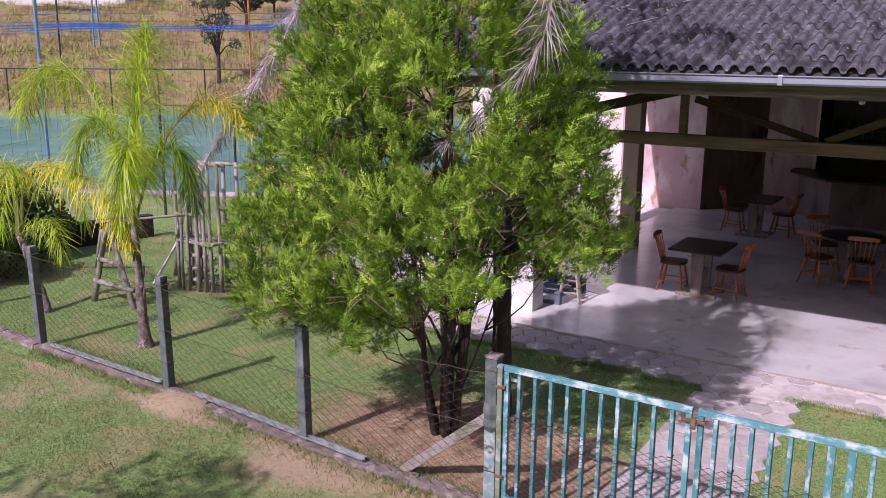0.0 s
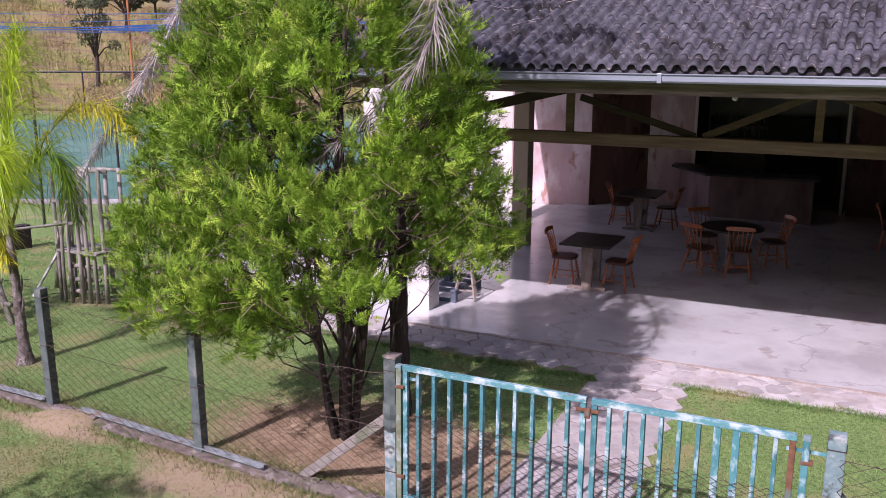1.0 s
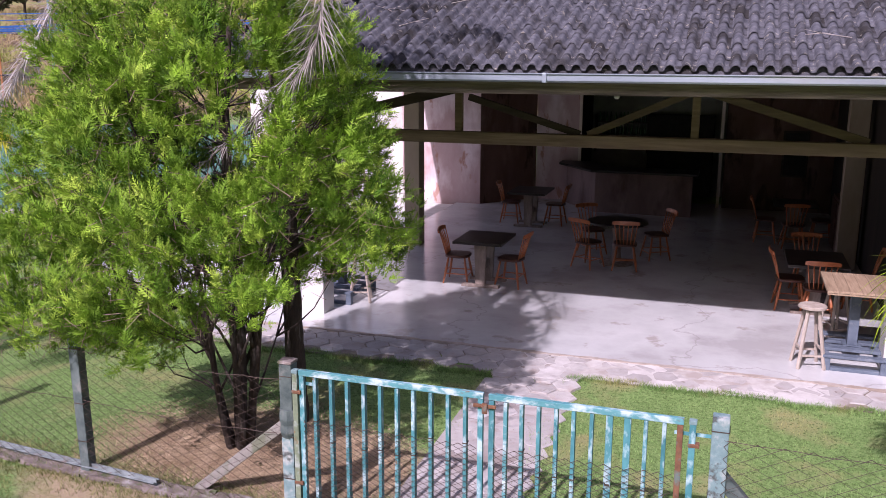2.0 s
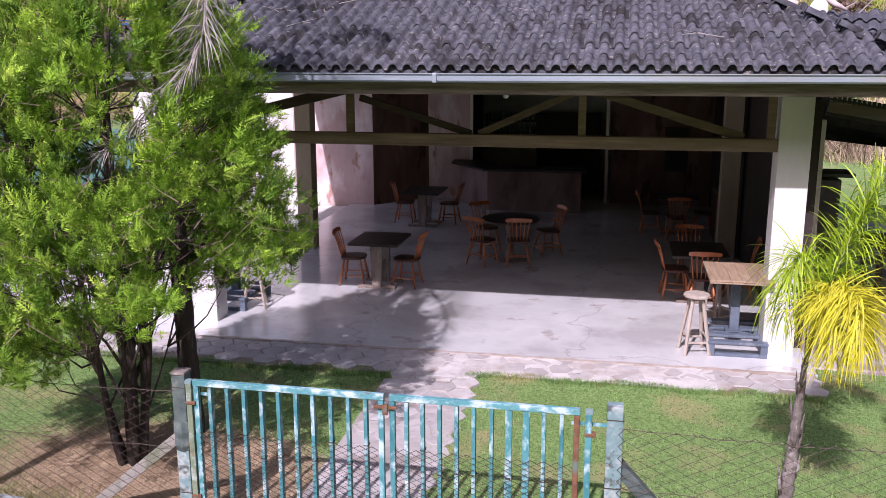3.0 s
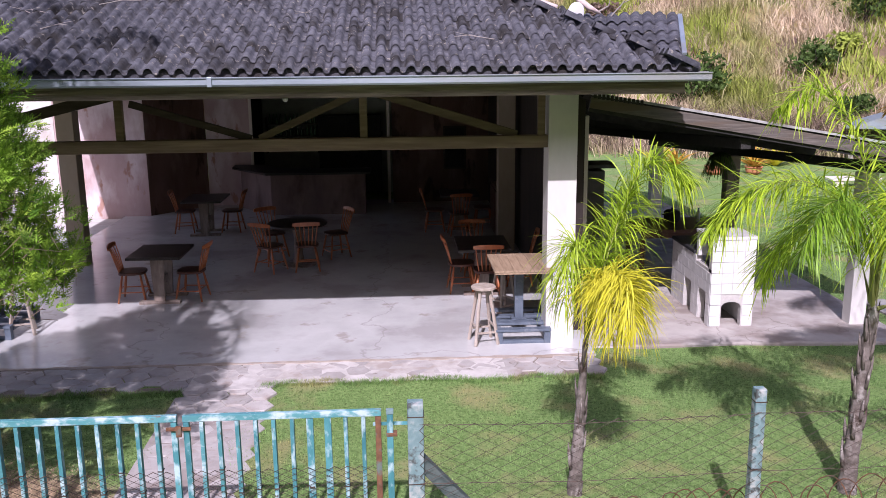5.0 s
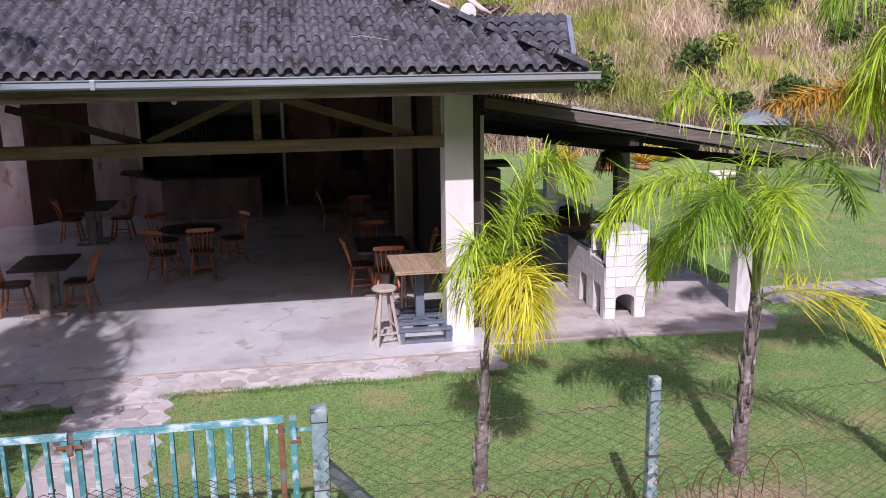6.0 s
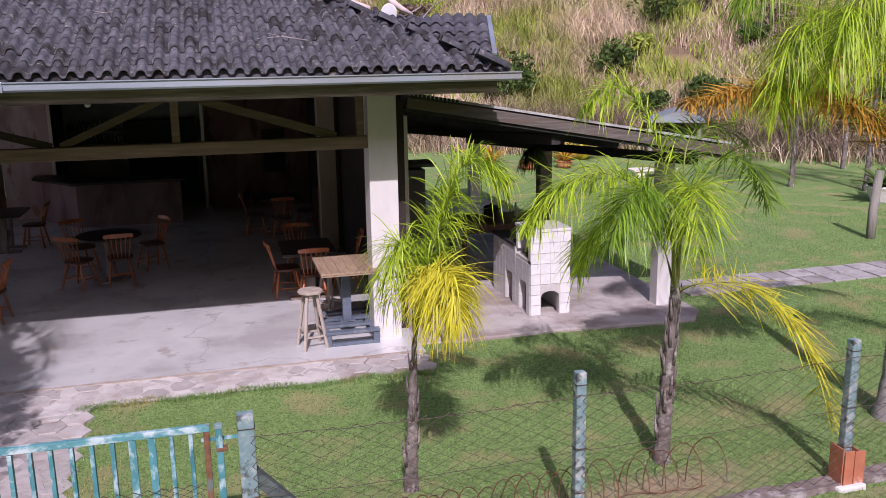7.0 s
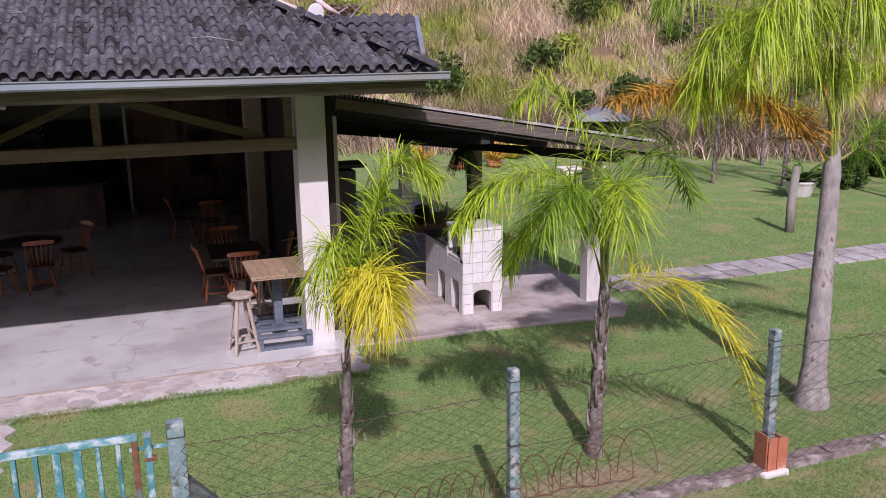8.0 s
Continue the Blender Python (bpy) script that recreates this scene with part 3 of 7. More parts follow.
column(-5.62, -5.28, 10.62, 10.96, 3.42, "thick white painted masonry column behind the conifer", M["white"])
# inner columns: the same cream with their shade put into the paint
column(-5.83, -5.53, 15.25, 15.55, 4.2, "slim cream painted pavilion column", M["shaded_cream"])
column(1.82, 2.13, 15.85, 16.15, 4.2, "slim cream painted column in shade", M["shaded_cream"])

# ---- pavilion roof ----
SLOPE, EAVE_Y, EAVE_Z = 0.38, 9.72, 3.405
EAVE_X0, EAVE_X1, APEX = -7.72, 3.30, (-1.30, 16.25)
APEX_Z = EAVE_Z + SLOPE * (APEX[1] - EAVE_Y)
BACK_Y = 22.8
# the roof is laid out at full size and set a little forward of the columns
FORWARD = Matrix.Translation((0, 0, 3.6)) @ Matrix.Scale(0.958, 4) @ Matrix.Translation((0, 0, -3.6))


def deck(name, pts, thick, material, parent):
    bm = bmesh.new()
    up = [bm.verts.new(p) for p in pts]
    low = [bm.verts.new((p[0], p[1], p[2] - thick)) for p in pts]
    bm.faces.new(up)
    bm.faces.new(low[::-1])
    n = len(pts)
    for i in range(n):
        bm.faces.new((up[i], low[i], low[(i + 1) % n], up[(i + 1) % n]))
    bmesh.ops.recalc_face_normals(bm, faces=bm.faces)
    return part(name, bm, material, parent)


roof = thing("roof", "hipped roof of dark weathered clay tiles with lichen and debris", "roof", group="")
tagged(roof, kind="structure")
roof.matrix_basis = FORWARD
lift = -0.05
corners = dict(fl=(EAVE_X0, EAVE_Y, EAVE_Z + lift), fr=(EAVE_X1, EAVE_Y, EAVE_Z + lift), bl=(EAVE_X0, BACK_Y, EAVE_Z + lift), br=(EAVE_X1, BACK_Y, EAVE_Z + lift), top=(APEX[0], APEX[1], APEX_Z + lift))
for a, b in (("fl", "fr"), ("fr", "br"), ("br", "bl"), ("bl", "fl")):
    deck("roof_boards", [corners[a], corners[b], corners["top"]], 0.035, M["under_boards"], roof)


# ---- lean-to beside the pavilion ----
LX0, LX1, LY0, LY1 = 2.22, 6.56, 10.15, 20.9


def lean_z(x, y=10.15):
    return 3.085 - 0.175 * (x - 2.2) - 0.066 * (y - 10.15)


leanto = thing("lean_to_roof", "low lean-to roof of fibre cement sheets on timber, coloured black for its shaded underside", "roof")
bm = bmesh.new()
n = 90
cols = []
for i in range(n + 1):
    y = LY0 + (LY1 - LY0) * i / n
    dz = 0.025 * math.sin(i * math.pi / 2 * 1.0)
    cols.append([bm.verts.new((x, y, lean_z(x, y) + 0.05 + dz + t)) for x in (LX0, LX1) for t in (0.0, -0.012)])
for a, b in zip(cols, cols[1:]):
    bm.faces.new((a[0], a[2], b[2], b[0]))
    bm.faces.new((a[1], b[1], b[3], a[3]))
bm.faces.new((cols[0][0], cols[0][1], cols[0][3], cols[0][2]))
bmesh.ops.recalc_face_normals(bm, faces=bm.faces)
part("sheet", bm, M["shaded_sheet"], leanto)
# rafters and purlins are coloured black to stand for the shade below
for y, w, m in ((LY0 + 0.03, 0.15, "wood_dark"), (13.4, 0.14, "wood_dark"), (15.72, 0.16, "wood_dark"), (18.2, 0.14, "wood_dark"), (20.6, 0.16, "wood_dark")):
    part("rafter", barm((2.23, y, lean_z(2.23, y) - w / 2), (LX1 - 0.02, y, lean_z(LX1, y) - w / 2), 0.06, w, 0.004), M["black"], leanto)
part("fascia_board", barm((2.23, LY0 - 0.02, lean_z(2.23) - 0.045), (LX1, LY0 - 0.02, lean_z(LX1) - 0.045), 0.028, 0.13, 0.003), M["fascia_grey"], leanto, "sun-bleached grey-brown edge board")
part("drip_edge", barm((2.23, LY0 - 0.03, lean_z(2.23) + 0.055), (LX1 + 0.05, LY0 - 0.03, lean_z(LX1) + 0.05), 0.03, 0.03, 0.004), M["fibre"], leanto, "pale sheet edge strip")
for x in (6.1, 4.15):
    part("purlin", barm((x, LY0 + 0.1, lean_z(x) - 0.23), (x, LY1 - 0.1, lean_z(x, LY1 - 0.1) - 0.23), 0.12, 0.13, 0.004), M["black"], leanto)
bm = bmesh.new()
for i in range(12):
    box(bm, 2.26 + i * 0.05, 2.295 + i * 0.05, LY0 - 0.05, LY0 - 0.038, lean_z(2.2) - 0.005 - 0.008 * i, lean_z(2.2) + 0.055 - 0.008 * i)
part("trim", bm, M["black"], leanto, "dark toothed trim strip")
bm = bmesh.new()
box(bm, 2.45, 3.4, 20.86, 20.89, 0.0, 1.80)
part("back_board", bm, M["wood_dark"], leanto)
for y, w, mname, label in ((11.05, 0.215, "white", "whitewashed square column of the lean-to"), (15.7, 0.24, "brown_post", "brown square column of the lean-to in shade"), (20.4, 0.26, "cream", "cream square column of the lean-to")):
    c = thing("lean_to_column", label, "column", (6.12, y, -0.02), group="lean-to columns")
    part("shaft", boxm(-w / 2, w / 2, -w / 2, w / 2, 0, lean_z(6.1, y) - 0.29, 0.01), M[mname], c)
side = thing("side_column", "grey shaded masonry column beside the pavilion", "column", (2.62, 12.6, -0.02))
part("shaft", boxm(-0.12, 0.12, -0.12, 0.12, 0, lean_z(2.7, 12.6) - 0.1, 0.01), M["cream"], side)

# rear wing roof over the kitchen side
wing = thing("rear_wing_roof", "debris-covered tiled roof of the rear wing with a metal flashing", "roof")
wing.matrix_basis = FORWARD
WY0, WY1, WX0, WX1 = 10.95, 12.2, 1.9, 3.60
wz0 = 3.54
wv, wf = [], []
for r in range(4):
    for c in range(int((WX1 - WX0) / 0.1665)):
        k = len(wv)
        m = pose(WX0 + 0.08 + c * 0.1665, WY0 + r * 0.313, wz0 + r * 0.13, 22.5 + 1.5 * math.sin(c * 7 + r), 1.2 * math.sin(3 * c), 1.2 * math.cos(5 * c + r))
        prof = [(-0.085, 0.010), (-0.06, 0.035), (-0.02, 0.062), (0.02, 0.056), (0.05, 0.022), (0.087, 0.006)]
        for y, dz in ((0.0, 0.022), (0.39, 0.0)):
            wv += [tuple(m @ Vector((px, y, pz + dz))) for px, pz in prof]
        wf += [(k + i, k + i + 1, k + 7 + i, k + 6 + i) for i in range(5)]
SKEW = 0.25
wv = [(x + SKEW * (y - WY0), y, z) for x, y, z in wv]
raw("tiles", wv, wf, M["tiles_joined"], wing, True)["kind"] = "stuff"
bm = bmesh.new()
vs = [bm.verts.new(p) for p in ((WX0, WY0, wz0 - 0.03), (WX1 - 0.06, WY0, wz0 - 0.03), (WX1 - 0.06, WY1, wz0 + 0.50), (WX0, WY1, wz0 + 0.50), (WX0, WY1 + 1.6, wz0 - 0.03), (WX1, WY1 + 1.6, wz0 - 0.03), (WX0, WY0, wz0 - 0.25), (WX1, WY0, wz0 - 0.25), (WX0, WY1 + 1.6, wz0 - 0.25), (WX1, WY1 + 1.6, wz0 - 0.25))]
for q in ((0, 1, 2, 3), (3, 2, 5, 4), (0, 6, 7, 1), (1, 7, 9, 5, 2), (4, 5, 9, 8), (6, 8, 9, 7), (0, 3, 4, 8, 6)):
    bm.faces.new([vs[i] for i in q])
for q in bm.verts:
    q.co.x += SKEW * (q.co.y - WY0)
bmesh.ops.recalc_face_normals(bm, faces=bm.faces)
part("roof_boards", bm, M["wood_dark"], wing)
part("flashing", barm((WX1 - 0.04, WY0 - 0.05, wz0 + 0.03), (WX1 - 0.02 + SKEW * (WY1 - WY0), WY1, wz0 + 0.55), 0.06, 0.035, 0.004), M["zinc"], wing, "bent galvanised flashing along the edge")

# ---- roof tiles ----
PITCH, ROW = 0.1665, 0.335
ROLL = math.atan(SLOPE)


def tile_verts(width, length, thick=0.014):
    """One clay tile: a rounded barrel falling into a trough; local x across, y up the slope, z out."""
    prof = [(-0.5, 0.008), (-0.42, 0.012), (-0.37, 0.040), (-0.27, 0.066), (-0.12, 0.080), (0.04, 0.077), (0.16, 0.058), (0.235, 0.018), (0.34, 0.006), (0.52, 0.006)]
    v, f = [], []
    n = len(prof)
    for y, dz in ((0.0, 0.022), (length, 0.0)):
        for px, pz in prof:
            v.append((px * width * 1.02, y, pz + dz))
    for px, pz in prof:
        v.append((px * width * 1.02, 0.0, pz + 0.022 - thick))
    for i in range(n - 1):
        f.append((i, i + 1, n + i + 1, n + i))
        f.append((2 * n + i, 2 * n + i + 1, i + 1, i))
    return v, f


TILE_V, TILE_F = tile_verts(PITCH, ROW + 0.06)
tile_mesh = bpy.data.meshes.new("tile")
tile_mesh.from_pydata(TILE_V, [], TILE_F)
tile_mesh.materials.append(M["tile"])
tile_mesh.polygons.foreach_set("use_smooth", [True] * len(tile_mesh.polygons))


def hip_left(y):
    return EAVE_X0 + (y - EAVE_Y) * (APEX[0] - EAVE_X0) / (APEX[1] - EAVE_Y)


def hip_right(y):
    return EAVE_X1 + (y - EAVE_Y) * (APEX[0] - EAVE_X1) / (APEX[1] - EAVE_Y)


def lay_front_tiles():
    tr = random.Random(5)
    rest_v, rest_f, made = [], [], 0
    rows = int((APEX[1] - EAVE_Y) / (ROW * math.cos(ROLL)))
    for r in range(rows):
        y = EAVE_Y + r * ROW * math.cos(ROLL)
        z = EAVE_Z + r * ROW * math.sin(ROLL)
        c = int(math.floor(hip_left(y) / PITCH))
        while c * PITCH < hip_right(y) + 0.02:
            x = c * PITCH
            c += 1
            if x < hip_left(y) - 0.02:
                continue
            m = pose(x + tr.uniform(-0.003, 0.003), y + tr.uniform(-0.008, 0.008), z - 0.02 + tr.uniform(0, 0.006), math.degrees(ROLL) + tr.uniform(-0.6, 0.6), tr.uniform(-0.9, 0.9), tr.uniform(-0.6, 0.6))
            if r < 6 and -5.0 < x < 3.4 and made < 300:
                ob = new("tile", tile_mesh)
                ob.parent, ob.matrix_basis = roof, m
                made += 1
            else:
                k = len(rest_v)
                rest_v += [tuple(m @ Vector(v)) for v in TILE_V]
                rest_f += [tuple(i + k for i in f) for f in TILE_F]
    ob = raw("tiles", rest_v, rest_f, M["tiles_joined"], roof, True)
    ob["kind"] = "stuff"


lay_front_tiles()


def lay_slope(a, b, top, name):
    """Wavy tiles over a triangle of the roof that is seen from outside only."""
    a, b, top = Vector(a), Vector(b), Vector(top)
    u = (b - a).normalized()
    foot = a + u * (top - a).dot(u)
    up = (top - foot)
    height = up.length
    up.normalize()
    nrm = u.cross(up)
    v, f = [], []
    span = (b - a).length
    foot_u = (foot - a).dot(u)
    for r in range(int(height / ROW)):
        lo, hi = foot_u * r * ROW / height, span - (span - foot_u) * r * ROW / height
        c = math.ceil(lo / PITCH)
        while c * PITCH < hi:
            k = len(v)
            v += [tuple(a + u * (c * PITCH + p[0]) + up * (r * ROW + p[1]) + nrm * p[2]) for p in TILE_V]
            f += [tuple(i + k for i in g) for g in TILE_F]
            c += 1
    ob = raw(name, v, f, M["tiles_joined"], roof, True)
    ob["kind"] = "stuff"


up_shift = Vector((0, 0, 0.03))
lay_slope(Vector(corners["fr"]) + up_shift, Vector(corners["br"]) + up_shift, Vector(corners["top"]) + up_shift, "tiles")
lay_slope(Vector(corners["bl"]) + up_shift, Vector(corners["fl"]) + up_shift, Vector(corners["top"]) + up_shift, "tiles")
lay_slope(Vector(corners["br"]) + up_shift, Vector(corners["bl"]) + up_shift, Vector(corners["top"]) + up_shift, "tiles")


def ridge_tile_mesh():
    """A closed tapering barrel, half sunk in the mortar of the hip."""
    bm = bmesh.new()
    n = 10
    rows = []
    for y, r in ((0.0, 0.085), (0.012, 0.116), (0.10, 0.114), (0.44, 0.106), (0.45, 0.08)):
        rows.append([bm.verts.new((r * math.cos(2 * math.pi * k / n), y, 0.42 * r * math.sin(2 * math.pi * k / n))) for k in range(n)])
    for p, q in zip(rows, rows[1:]):
        for k in range(n):
            bm.faces.new((p[k], q[k], q[(k + 1) % n], p[(k + 1) % n]))
    bm.faces.new(rows[0][::-1])
    bm.faces.new(rows[-1])
    bmesh.ops.recalc_face_normals(bm, faces=bm.faces)
    me = bpy.data.meshes.new("ridge_tile")
    bm.to_mesh(me)
    bm.free()
    me.materials.append(M["tile"])
    return me


RIDGE = ridge_tile_mesh()


def lay_ridge(a, b, seed):
    tr = random.Random(seed)
    a, b = Vector(a), Vector(b)
    d = b - a
    for i in range(int(d.length / 0.36)):
        p = a + d.normalized() * i * 0.36
        ob = new("ridge_tile", RIDGE)
        ob.parent = roof
        ob.matrix_basis = Matrix.Translation(p + Vector((tr.uniform(-0.02, 0.02), tr.uniform(-0.02, 0.02), 0.02 + tr.uniform(0, 0.02)))) @ d.to_track_quat("Y", "Z").to_matrix().to_4x4() @ pose(0, 0, 0, tr.uniform(-1, 1), tr.uniform(-5, 5), tr.uniform(-3, 3))


for c in ("fr", "fl"):
    p = Vector(corners[c])
    lay_ridge(p + Vector((0, 0, 0.015)), Vector(corners["top"]) + Vector((0, 0, 0.015)), len(c) + ord(c[1]))


# ---- gutter and fascia ----
def gutter(x0, x1, y, z):
    ob = thing("gutter", "galvanised steel rain gutter along the eave", "gutter")
    ob.matrix_basis = FORWARD
    for i, (a, b, dz) in enumerate(((x0, -2.02, 0.012), (-2.02, x1, 0.0))):
        bm = bmesh.new()
        # open trough with a rolled front lip
        prof = [(0.13, 0.03), (0.13, -0.075), (0.10, -0.10), (0.02, -0.10), (0.0, -0.075), (0.0, 0.0), (-0.018, 0.012), (-0.018, 0.024), (-0.004, 0.026), (0.004, 0.012), (0.012, -0.07), (0.03, -0.088), (0.09, -0.088), (0.118, -0.07), (0.118, 0.03)]
        L0 = [bm.verts.new((a, y + p, z + 0.8 * q + dz)) for p, q in prof]
        L1 = [bm.verts.new((b, y + p, z + 0.8 * q)) for p, q in prof]
        n = len(prof)
        for k in range(n):
            bm.faces.new((L0[k], L0[(k + 1) % n], L1[(k + 1) % n], L1[k]))
        bm.faces.new(L0)
        bm.faces.new(L1[::-1])
        bmesh.ops.recalc_face_normals(bm, faces=bm.faces)
        part("trough", bm, M["zinc"], ob)
    part("joint_band", boxm(-2.045, -1.995, y - 0.021, y + 0.133, z - 0.083, z + 0.0235, 0.004), M["zinc"], ob, "pale sleeve joining two gutter lengths")
    return ob


gutter(EAVE_X0, 3.48, 9.66, 3.355)
filler = boxm(EAVE_X0 + 0.03, EAVE_X1 - 0.03, EAVE_Y + 0.035, EAVE_Y + 0.06, EAVE_Z - 0.08, EAVE_Z + 0.052)
part("eave_filler", filler, M["tiles_joined"], roof, "grey mortar closing the gaps under the eave tiles")
fascia = thing("fascia", "weathered dark timber fascia board under the gutter", "fascia")
fascia.matrix_basis = FORWARD
part("board", boxm(EAVE_X0 + 0.05, 3.24, 9.84, 9.90, 3.135, 3.27, 0.006), M["fascia_wood"], fascia)
part("board", boxm(EAVE_X0 + 0.05, 3.26, 9.80, 9.838, 3.25, 3.34, 0.006), M["fascia_wood"], fascia)


# ---- front truss ----
truss = thing("truss", "sawn timber truss with diagonal struts across the front", "truss")
TY = 10.70
part("tie_beam", boxm(-5.28, 1.828, TY - 0.07, TY + 0.07, 2.465, 2.615, 0.008), M["wood_beam"], truss)
for a, z, w in (((-1.68, 2.62), (-0.45, 3.16), 0.085), ((-0.30, 3.16), (1.45, 2.62), 0.10), ((-3.2, 3.05), (-1.78, 2.62), 0.08), ((-5.2, 2.72), (-3.2, 3.20), 0.13)):
    part("strut", barm((a[0], TY + 0.01, a[1]), (z[0], TY + 0.01, z[1]), 0.08, w, 0.004), M["wood_dark" if a[0] < -2 else "wood_strut"], truss)
for x, top in ((-0.42, 3.2), (-3.33, 3.1), (1.75, 3.3)):
    part("post", boxm(x - 0.045, x + 0.045, TY - 0.045, TY + 0.045, 2.615, top, 0.004), M["wood_beam"], truss)
part("rafter", barm((-0.6, TY, 3.17), (-0.6, 15.0, 5.2), 0.09, 0.14, 0.004), M["wood_dark"], truss)
plate = thing("wall_plate", "dark timber plate carrying the rafters over the columns", "beam")
part("beam", boxm(-7.0, 3.1, 10.62, 10.78, 3.23, 3.40, 0.006), M["wood_dark"], plate)
for x, y0 in ((-5.68, 10.96), (1.975, 10.96)):
    side = thing("side_beam", "dark timber beam along the side of the pavilion", "beam")
    part("beam", boxm(x - 0.07, x + 0.07, y0 + 0.004, 21.4, 3.0, 3.18, 0.006), M["wood_dark"], side)
for i in range(9):
    x = -6.6 + i * 1.2
    raf = thing("rafter", "dark rough-sawn rafter under the tiles", "rafter", group="rafters")
    raf.matrix_basis = FORWARD
    yt = 9.95 + min(x - EAVE_X0, (EAVE_X1 - x) * 1.5, 5.5)
    part("timber", barm((x, 9.95, EAVE_Z - 0.13 + 0.06), (x, yt, EAVE_Z - 0.13 + 0.06 + SLOPE * (yt - 9.95)), 0.06, 0.11), M["wood_dark"], raf)


# ---- gate ----
GY = 5.70


def gate_leaf(x0, x1, turn, bars):
    """One leaf of flat steel uprights in a frame, hung on its left edge; local x runs along the leaf."""
    w = x1 - x0
    ob = thing("gate_leaf", "worn teal painted steel gate leaf with flaking rusty paint", "gate", (x0, GY, 0), turn, group="gate leaves")
    tr = random.Random(int(x0 * 10))
    part("top_rail", boxm(0, w, -0.02, 0.02, 1.145, 1.19, 0.004), M["teal_worn"], ob)
    part("bottom_rail", boxm(0, w, -0.02, 0.02, 0.03, 0.075, 0.004), M["teal"], ob)
    for x in (0.022, w - 0.022):
        part("stile", boxm(x - 0.02, x + 0.02, -0.018, 0.018, 0.079, 1.141, 0.004), M["rust"] if x > w / 2 and x0 > -1.8 else M["teal"], ob)
    for i in range(bars):
        x = w * (i + 1) / (bars + 1)
        lean = tr.uniform(-0.004, 0.004)
        up = part("upright", barm((x, 0, 0.079), (x + lean, 0, 1.141), 0.048, 0.028, 0.003), M["teal_worn" if tr.random() < 0.2 else "teal"], ob)
        if tr.random() < 0.7:
            z = tr.choice((0.60, 0.62, 0.78))
            part("tie_wire", boxm(x - 0.018, x + 0.018, -0.028, 0.028, z, z + 0.007), M["wire"], up)
    v, f = [], []
    chain_link(v, f, (0.04, -0.026, 0.08), (1, 0, 0), w - 0.08, 0.70, 0.046, 0.0034)
    raw("mesh_panel", v, f, M["wire"], ob)
    return ob


def strand(v, f, pts, r):
    """A thin three-sided wire through points."""
    k = len(v)
    for i, p in enumerate(pts):
        p = np.asarray(p)
        d = np.asarray(pts[min(i + 1, len(pts) - 1)]) - np.asarray(pts[max(i - 1, 0)])
        d = d / (np.linalg.norm(d) + 1e-9)
        u = np.cross(d, (0.0, 1.0, 0.05))
        u = u / (np.linalg.norm(u) + 1e-9)
        w = np.cross(d, u)
        for a in (0.0, 2.094, 4.189):
            v.append(tuple(p + r * (math.cos(a) * u + math.sin(a) * w)))
    for i in range(len(pts) - 1):
        for j in range(3):
            a, b = k + 3 * i + j, k + 3 * i + (j + 1) % 3
            f.append((a, b, b + 3, a + 3))


def chain_link(v, f, start, along, width, height, cell, r, sag=0.0):
    """Zigzag wires of a diamond mesh in the plane of along and z."""
    s, a = np.array(start, float), np.array(along, float)
    off = np.cross(a, (0, 0, 1.0))
    n = max(2, int(width / cell))
    m = max(2, int(height / (cell * 0.5)))
    for i in range(n + 1):
        pts = []
        for j in range(m + 1):
            x = min(max((i + (0.5 if (j + i) % 2 else -0.5)) * cell, 0), width)
            z = j * height / m
            wav = sag * (math.sin(0.9 * x + i * 0.02) + 0.5 * math.sin(2.3 * z + x))
            pts.append(s + a * x + np.array((0, 0, z - 0.01 * sag * math.sin(3 * x))) + off * wav)
        strand(v, f, pts, r)


gate_leaf(-3.06, -1.57, 0, 10)
gate_leaf(-1.53, -0.165, 0, 10)
latch = thing("gate_latch", "rusty slide bolt joining the two gate leaves", "latch", (-1.55, GY - 0.03, 1.10))
part("bolt", boxm(-0.09, 0.08, -0.012, 0.010, -0.012, 0.012, 0.005), M["rust"], latch)
part("keeper", boxm(-0.02, 0.02, -0.03, -0.015, -0.05, 0.03, 0.004), M["rust"], latch)


def concrete_post(name, x, y, top, w, material, label, lean=0.0, cap=True, group="fence posts"):
    ob = thing(name, label, "post", (x, y, G - 0.05), 0, group)
    h = top - G + 0.05
    bm = boxm(-w / 2, w / 2, -w / 2, w / 2, 0, h, 0.010)
    for v in bm.verts:
        v.co.x += lean * v.co.z + 0.004 * math.sin(9 * v.co.z)
    part("shaft", bm, material, ob)
    for z in (h * 0.28, h * 0.55, h * 0.93):
        part("tie_wire", boxm(-w / 2 - 0.004, w / 2 + 0.004, -w / 2 - 0.004, w / 2 + 0.004, z - 0.003, z + 0.003), M["wire"], ob)
    return ob


mossy = concrete_post("gate_post", -3.17, GY + 0.02, 1.22, 0.103, M["post_teal"], "thick mossy grey concrete gate post with whitish worn patches")
part("weathered_top", boxm(-0.054, 0.054, -0.054, 0.054, 0.86, 1.335, 0.010), M["post_dark"], mossy, "upper half black with moss")
part("wrapping", lathem([(0.062, 0.72), (0.078, 0.77), (0.074, 0.83), (0.082, 0.88), (0.076, 0.96)], 14, 0.05), M["post_dark"], mossy, "frayed grey wrapping round the post")
part("cap", boxm(-0.06, 0.06, -0.06, 0.06, 1.338, 1.362, 0.008), M["kerb"], mossy, "broken concrete cap")
concrete_post("gate_post", 0.075, GY + 0.02, 1.23, 0.112, M["post_teal"], "thick concrete gate post with pale teal paint and a mossy cap")
